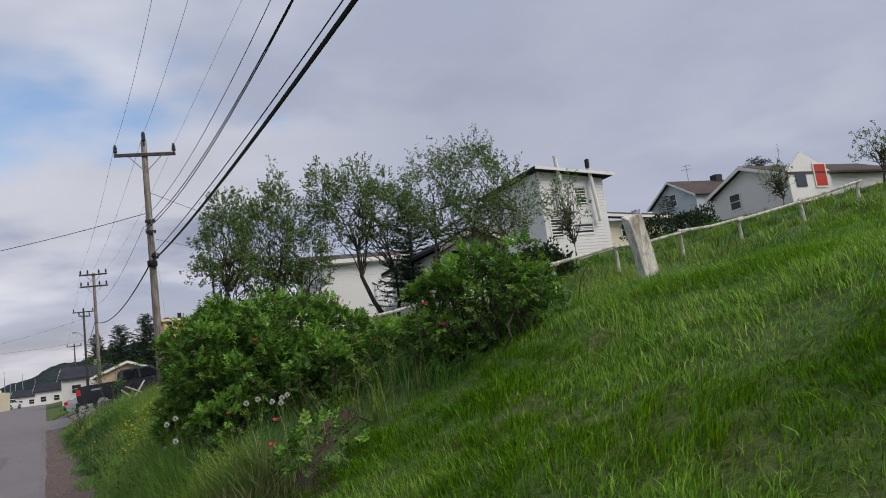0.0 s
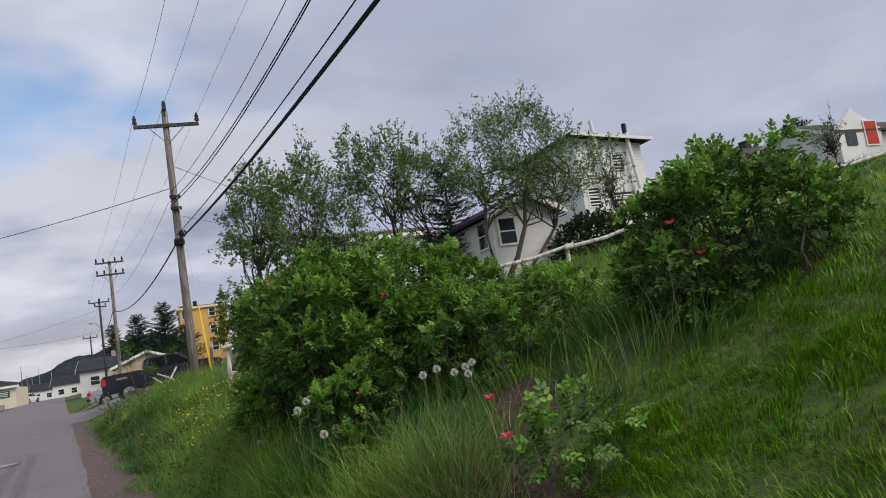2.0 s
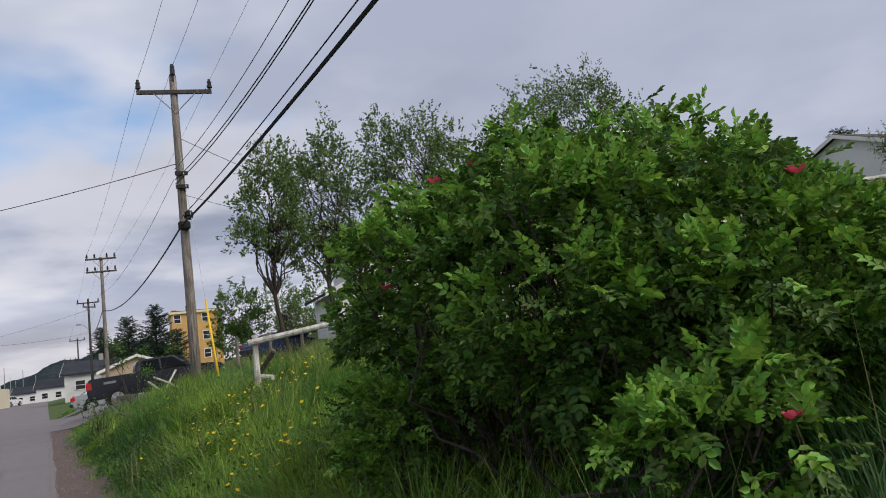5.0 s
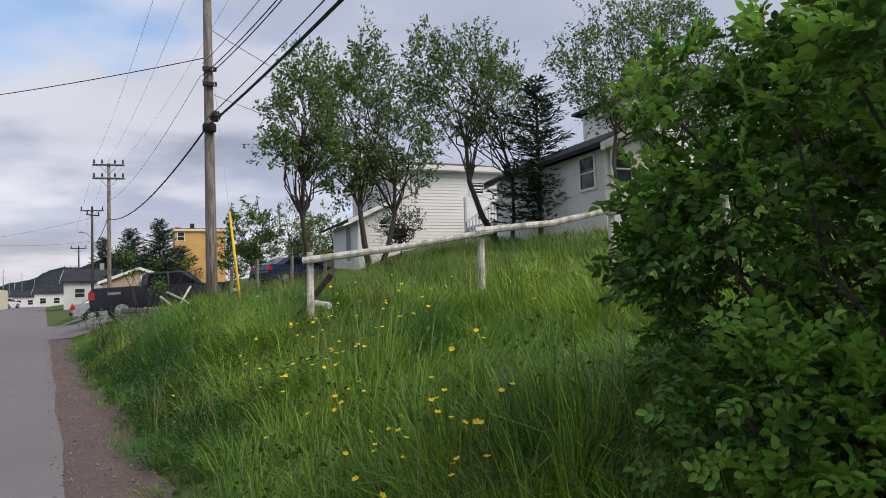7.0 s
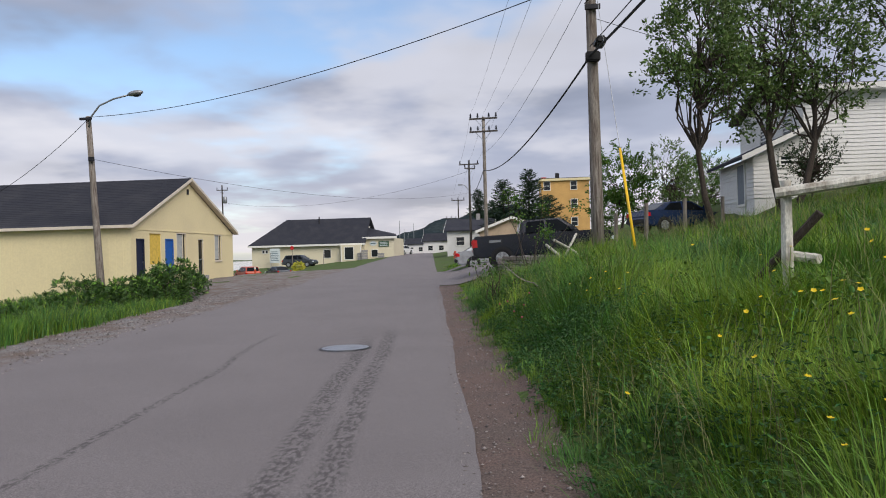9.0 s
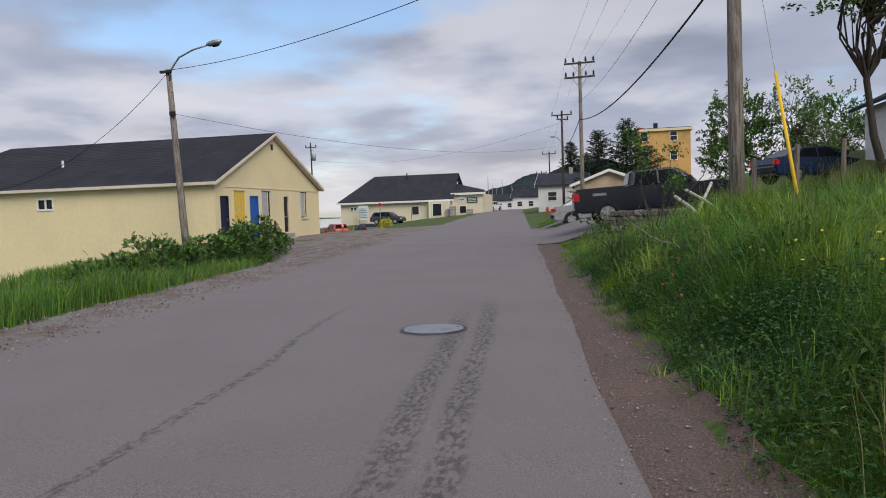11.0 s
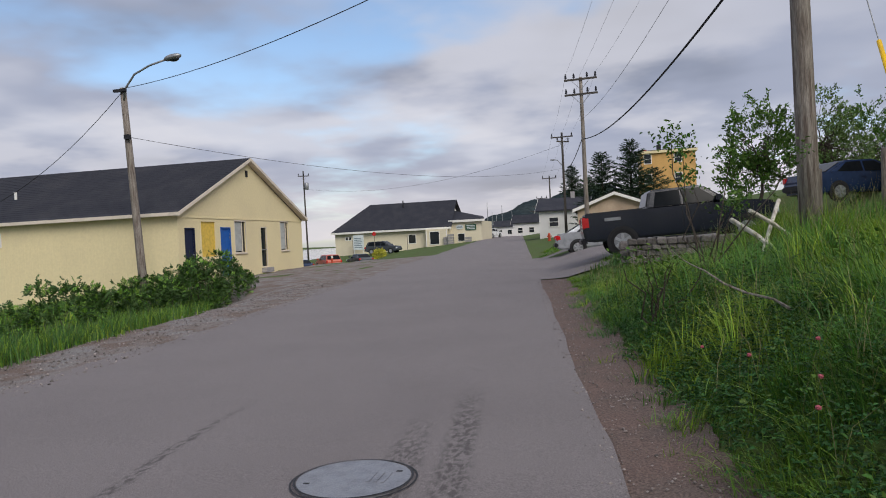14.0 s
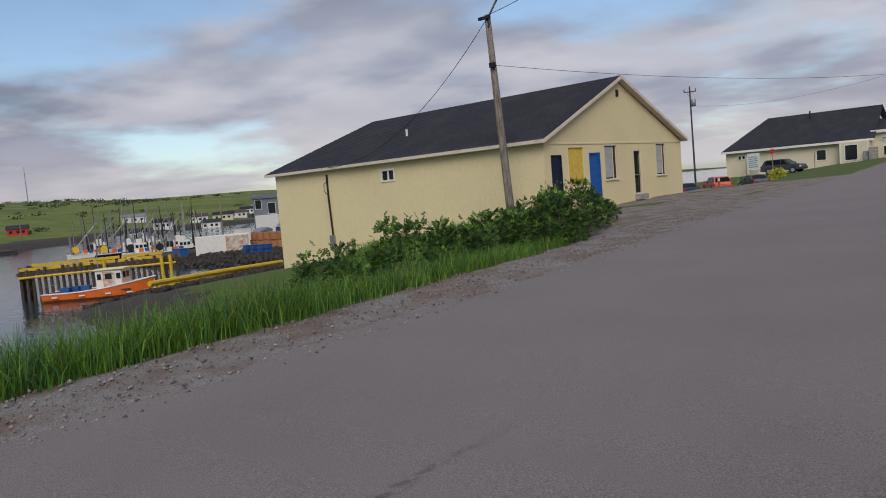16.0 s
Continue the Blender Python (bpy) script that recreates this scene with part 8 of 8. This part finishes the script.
def fishing_boat(x, y, turn, L, hull_mat, label, seed):
    rng = random.Random(seed)
    boat = thing("fishing_boat", label, "boat", "moored fishing fleet")
    boat.matrix_world = pose(x, y, WATER_Z - 0.4, 0, 0, turn)
    B, D, S = L * 0.30, 1.25, 1.0
    hull = part("hull", hull_bm(L, B, D, S), hull_mat, boat)
    gunwale(hull, L, B, D, S, "white")
    x0 = rng.choice((-L * 0.28, 0.0, L * 0.02))
    house = part("wheelhouse", box(bmesh.new(), x0, x0 + L * 0.22, -B * 0.28, B * 0.28, D, D + 1.6, 0.05), "white", boat)
    part("upper_house", box(bmesh.new(), x0 + 0.4, x0 + L * 0.15, -B * 0.22, B * 0.22, D + 1.6, D + 2.3, 0.05), "white", house)
    for k in range(3):
        xx = x0 + 0.25 + k * L * 0.07
        part("side_window", box(bmesh.new(), xx, xx + L * 0.05, -B * 0.28 - 0.03, -B * 0.28, D + 0.8, D + 1.3), "glass", house)
    for k in range(9):
        mx = -L * 0.42 + L * 0.105 * k + rng.uniform(-0.5, 0.5)
        h = rng.uniform(4.0, 9.5)
        lean = rng.uniform(-0.6, 0.6)
        part("mast", tube([(mx, rng.uniform(-0.6, 0.6), D), (mx + lean, rng.uniform(-0.6, 0.6), D + h)], [0.10, 0.05], 6), rng.choice(("steel", "dark_metal", "steel")), boat)
    part("boom", tube([(-L * 0.3, 0, D + 1.5), (L * 0.1, 0, D + 5.5)], 0.09, 6), "steel", boat)
    part("gantry", tube([(-L * 0.42, -B * 0.35, D), (-L * 0.42, -B * 0.35, D + 3.2), (-L * 0.42, B * 0.35, D + 3.2), (-L * 0.42, B * 0.35, D)], 0.1, 6), "steel", boat)
    part("net_drum", rod(bmesh.new(), (-L * 0.34, -0.7, D + 0.9), (-L * 0.34, 0.7, D + 0.9), 0.6, n=12), rng.choice(("rust", "dark_metal", "guard_yellow")), boat)
    for k in range(3):
        part("deck_crate", box(bmesh.new(), -L * 0.2 + k * 0.9, -L * 0.2 + k * 0.9 + 0.7, -0.8, 0.2, D, D + 0.7, 0.03), rng.choice(("bin_blue", "orange", "white")), boat)


for i, (x, y, turn, L, m, lb) in enumerate(((-139.0, 75.5, 72, 9, "white", "white longliner with tall outriggers moored at the quay"), (-144.0, 80.5, 64, 10, "shed_grey", "grey fishing boat with steel gantry"), (-129.0, 76.5, 66, 9, "car_black", "black-hulled fishing boat with white wheelhouse"),
                                            (-134.0, 81.5, 60, 10, "red", "red and white fishing boat"), (-121.0, 77.6, 64, 9, "white", "white fishing boat with many masts"), (-126.0, 82.5, 60, 9, "car_black", "dark-hulled fishing boat rafted alongside"),
                                            (-113.5, 78.6, 62, 8, "car_black", "dark fishing boat with tall masts"), (-117.0, 82.6, 58, 9, "white", "white fishing boat by the far quay"))):
    fishing_boat(x, y, turn, L, m, lb, 50 + i)


# the fish plant's yard
def yard():
    s = thing("container_shed", "white metal container shed with rusty doors", "shed")
    p, q = Vector((-93.0, 70.6, 0)), Vector((-89.3, 76.8, 0))
    g = -4.35
    d = (q - p).normalized()
    n = Vector((-d.y, d.x, 0))
    bm = bmesh.new()
    prism(bm, [(*(p)[:2], g), (*(q)[:2], g), (*(q + n * 3)[:2], g), (*(p + n * 3)[:2], g)], (0, 0, 2.5))
    part("body", bm, "white", s)
    for k in range(2):
        r0, r1 = p + d * (4.0 + 1.55 * k), p + d * (5.5 + 1.55 * k)
        bm = bmesh.new()
        prism(bm, [(*(r0 - n * 0.04)[:2], g + 0.1), (*(r1 - n * 0.04)[:2], g + 0.1), (*(r1 - n * 0.04)[:2], g + 2.35), (*(r0 - n * 0.04)[:2], g + 2.35)], (n.x * 0.04, n.y * 0.04, 0))
        part("door", bm, "rust", s, "rust-stained door")
    for k in range(11):
        x, y = -91.0 + 1.28 * (k % 7), 79.0 + 0.25 * (k % 7)
        z = g + 1.25 * (k // 7)
        c = thing("fish_crate", "tan-orange insulated fish crate in a stack", "crate", "stacked fish crates", at=(x, y, z))
        part("tub", box(bmesh.new(), -0.6, 0.6, -0.55, 0.55, 0.08, 1.15, 0.04), "crate", c)
        for fx in (-0.45, 0.0, 0.45):
            part("foot", box(bmesh.new(), fx - 0.08, fx + 0.08, -0.5, 0.5, -0.03, 0.08), "crate", c)
    for k in range(8):
        x, y = -83.6 + 0.95 * (k % 4), 72.6 + 0.75 * (k % 4) * 0.6
        c = thing("fish_tub", "blue plastic fish tub in the yard", "tub", "blue fish tubs", at=(x, y, g + 0.62 * (k // 4)))
        part("tub", box(bmesh.new(), -0.42, 0.42, -0.36, 0.36, 0.0, 0.58, 0.05), "bin_blue", c)
        part("rim", box(bmesh.new(), -0.45, 0.45, -0.39, 0.39, 0.52, 0.60, 0.02), "bin_blue", c)
    c = thing("fish_tub", "large blue plastic bin by the shed", "tub", at=(-95.4, 69.6, g))
    part("tub", box(bmesh.new(), -1.1, 1.1, -0.6, 0.6, 0, 1.2, 0.05), "bin_blue", c)
    part("rim", box(bmesh.new(), -1.15, 1.15, -0.65, 0.65, 1.1, 1.22, 0.02), "bin_blue", c)
    h = thing("grey_fish_plant", "grey metal-clad fish plant building", "building")
    part("wall", box(bmesh.new(), -146, -128, 114.5, 126, -4.6, 3.3), "shed_grey", h)
    part("low_wall", box(bmesh.new(), -142.5, -134, 112.5, 114.5, -4.6, -0.4), "white", h)
    part("roof", box(bmesh.new(), -146.3, -127.7, 114.2, 126.3, 3.3, 3.6), "shed_grey", h)
    part("parapet", box(bmesh.new(), -146.3, -141.5, 114.1, 118, 3.6, 4.4), "shed_grey", h)
    for a0, a1, z0, z1 in ((-145.0, -142.6, 1.0, 3.0), (-140.0, -137.2, -0.2, 2.2)):
        window_unit(h, "y", 114.5, a0, a1, z0, z1, bars=False)
    p4, t4 = utility_pole(-105.0, 82.0, 2.6, 0.02, "grey wooden utility pole in the harbour yard", "pole_wood", 0.16)
    for x, y, wd, hh, m, lb in ((-117, 93, 2.6, 2.4, "white", "white hut on the quay"), (-113, 95, 2.2, 1.6, "guard_yellow", "yellow machine by the quay"), (-109.5, 97, 3.0, 1.9, "bin_blue", "blue container on the quay"), (-112, 100, 5.0, 2.2, "rust", "rusty shed on the quay"), (-101, 86.5, 2.4, 1.9, "white", "small white shed in the yard")):
        hut = thing("quay_shed", lb, "shed", "sheds on the quay", at=(x, y, gz(x, y)))
        part("body", box(bmesh.new(), -wd / 2, wd / 2, -1, 1, -0.2, hh, 0.03), m, hut)
        bm = bmesh.new()
        prism(bm, [(-wd / 2 - 0.15, -1.15, hh), (-wd / 2 - 0.15, 1.15, hh), (-wd / 2 - 0.15, 0, hh + 0.5)], (wd + 0.3, 0, 0))
        part("roof", bm, "shed_grey", hut)
    # yellow beams on the shore
    a, b = Vector((-55.5, 47.6, 0)), Vector((-61.0, 61.6, 0))
    for k in range(7):
        off = (k % 5) * 0.95
        lift = 0.43 * (k // 5)
        e0, e1 = a + Vector((-off * 0.9 + 0.5 * (k % 2), off * 0.35 - 0.8 * (k % 3), 0)), b + Vector((-off * 0.6, off * 0.7 + 0.5 * (k % 2), 0))
        z0, z1 = max(gz(e0.x, e0.y), WATER_Z) + 0.25 + lift, max(gz(e1.x, e1.y), WATER_Z) + 0.30 + lift
        lone("yellow_beam", tube([(e0.x, e0.y, z0), ((e0.x + e1.x) / 2, (e0.y + e1.y) / 2, (z0 + z1) / 2 + 0.05), (e1.x, e1.y, z1)], 0.21, 8), "rail_yellow", "long yellow-painted timber beam lying on the shore", "beam", "yellow beams on the shore")


yard()


def shore_rocks():
    rng = np.random.default_rng(33)
    vs, fs, base = [], [], 0
    cube = np.array([(-1, -1, -1), (1, -1, -1), (1, 1, -1), (-1, 1, -1), (-1, -1, 1), (1, -1, 1), (1, 1, 1), (-1, 1, 1)], float)
    quads = np.array([(0, 3, 2, 1), (4, 5, 6, 7), (0, 1, 5, 4), (1, 2, 6, 5), (2, 3, 7, 6), (3, 0, 4, 7)])
    for _ in range(16000):
        x, y = rng.uniform(-98, -46), rng.uniform(44, 82)
        z = gz(x, y)
        if not (-5.9 < z < -3.3):
            continue
        s = rng.uniform(0.06, 0.26)
        v = cube * s * rng.uniform(0.6, 1.2, 3) * rng.uniform(0.6, 1.15, (8, 1)) + rng.normal(size=(8, 3)) * s * 0.15
        a = rng.random() * 6.28
        v[:, :2] = v[:, :2] @ np.array([[math.cos(a), -math.sin(a)], [math.sin(a), math.cos(a)]])
        vs.append(v + [x, y, z + s * 0.3]), fs.append(quads + base)
        base += 8
    mesh_of("shore_rocks", np.concatenate(vs), np.concatenate(fs), "rock", None, "dark tumbled rocks along the shore", "rocks", "stuff")


shore_rocks()


# the far side of the harbour
def far_shore():
    rng = random.Random(12)
    for i, (x, y, w, m) in enumerate(((-318, 165, 14, "siding"), (-286, 178, 10, "siding"), (-290, 192, 12, "cream_far"), (-228, 101, 12, "cream_far"), (-236, 116, 8, "siding"), (-240, 124, 9, "siding_blue"), (-246, 132, 10, "siding"), (-288, 109, 9, "red"),
                                      (-300, 205, 11, "siding"), (-330, 230, 10, "siding"), (-262, 170, 10, "siding"), (-350, 250, 12, "siding"), (-310, 240, 9, "cream_far"), (-262, 150, 9, "siding"))):
        z = gz(x, y)
        h = thing("far_cottage", "small pale house across the harbour" if m != "red" else "small red house across the harbour", "house", "houses across the harbour")
        w *= 0.72
        h.matrix_world = pose(x, y, z, 0, 0, rng.uniform(50, 75))
        part("wall", box(bmesh.new(), -w / 2, w / 2, -2.6, 2.6, -0.8, 2.3), m, h)
        bm = bmesh.new()
        prism(bm, [(-w / 2 - 0.3, -2.9, 2.3), (-w / 2 - 0.3, 2.9, 2.3), (-w / 2 - 0.3, 0, 3.7)], (w + 0.6, 0, 0))
        part("roof", bm, rng.choice(("shingle", "shingle_brown", "shed_grey")), h)
        for k in (-0.3, 0.05, 0.3):
            part("window", box(bmesh.new(), w * k - 0.5, w * k + 0.5, -2.64, -2.6, 0.8, 1.7), "glass", h)
    g = np.random.default_rng(8)
    c = []
    for _ in range(520):
        x, y = g.uniform(-900, -215), g.uniform(-40, 420)
        d = -0.937 * x - 0.348 * y
        if d < 205 or (d < 430 and g.random() < 0.72):
            continue
        z, s = gz(x, y), g.uniform(0.4, 1.3) * (1 + d / 900)
        m = 26
        q = g.normal(size=(m, 3)) * [s * 1.5, s * 1.5, s * 0.35] + [x, y, z + s * 0.4]
        c.append((q, np.full(m, s * 0.9)))
    p, ln = np.concatenate([a for a, b in c]), np.concatenate([b for a, b in c])
    v, f = leaf_arrays(p, g.normal(size=p.shape), g.normal(size=p.shape), ln, ln * 0.7, oval=False)
    mesh_of("far_scrub", v, f, "leaf_dark", None, "dark scrub dotted over the far hillside", "scrub", "stuff")
    lone("breakwater", box(bmesh.new(), -262, -205, 78, 84, -7, -4.3, 0.8), "rock", "low dark rock breakwater", "breakwater")
    for x, y in ((-240, 95), (-270, 150), (-300, 190), (-255, 118)):
        utility_pole(x, y, gz(x, y) + 9, 0, "thin pole on the far shore", "pole_wood", 0.16)
    tw = thing("radio_mast", "thin lattice radio mast on the skyline", "mast")
    z = gz(-857, 297)
    part("mast", tube([(-857, 297, z), (-857, 297, z + 38)], [0.6, 0.25], 6), "steel", tw)


far_shore()
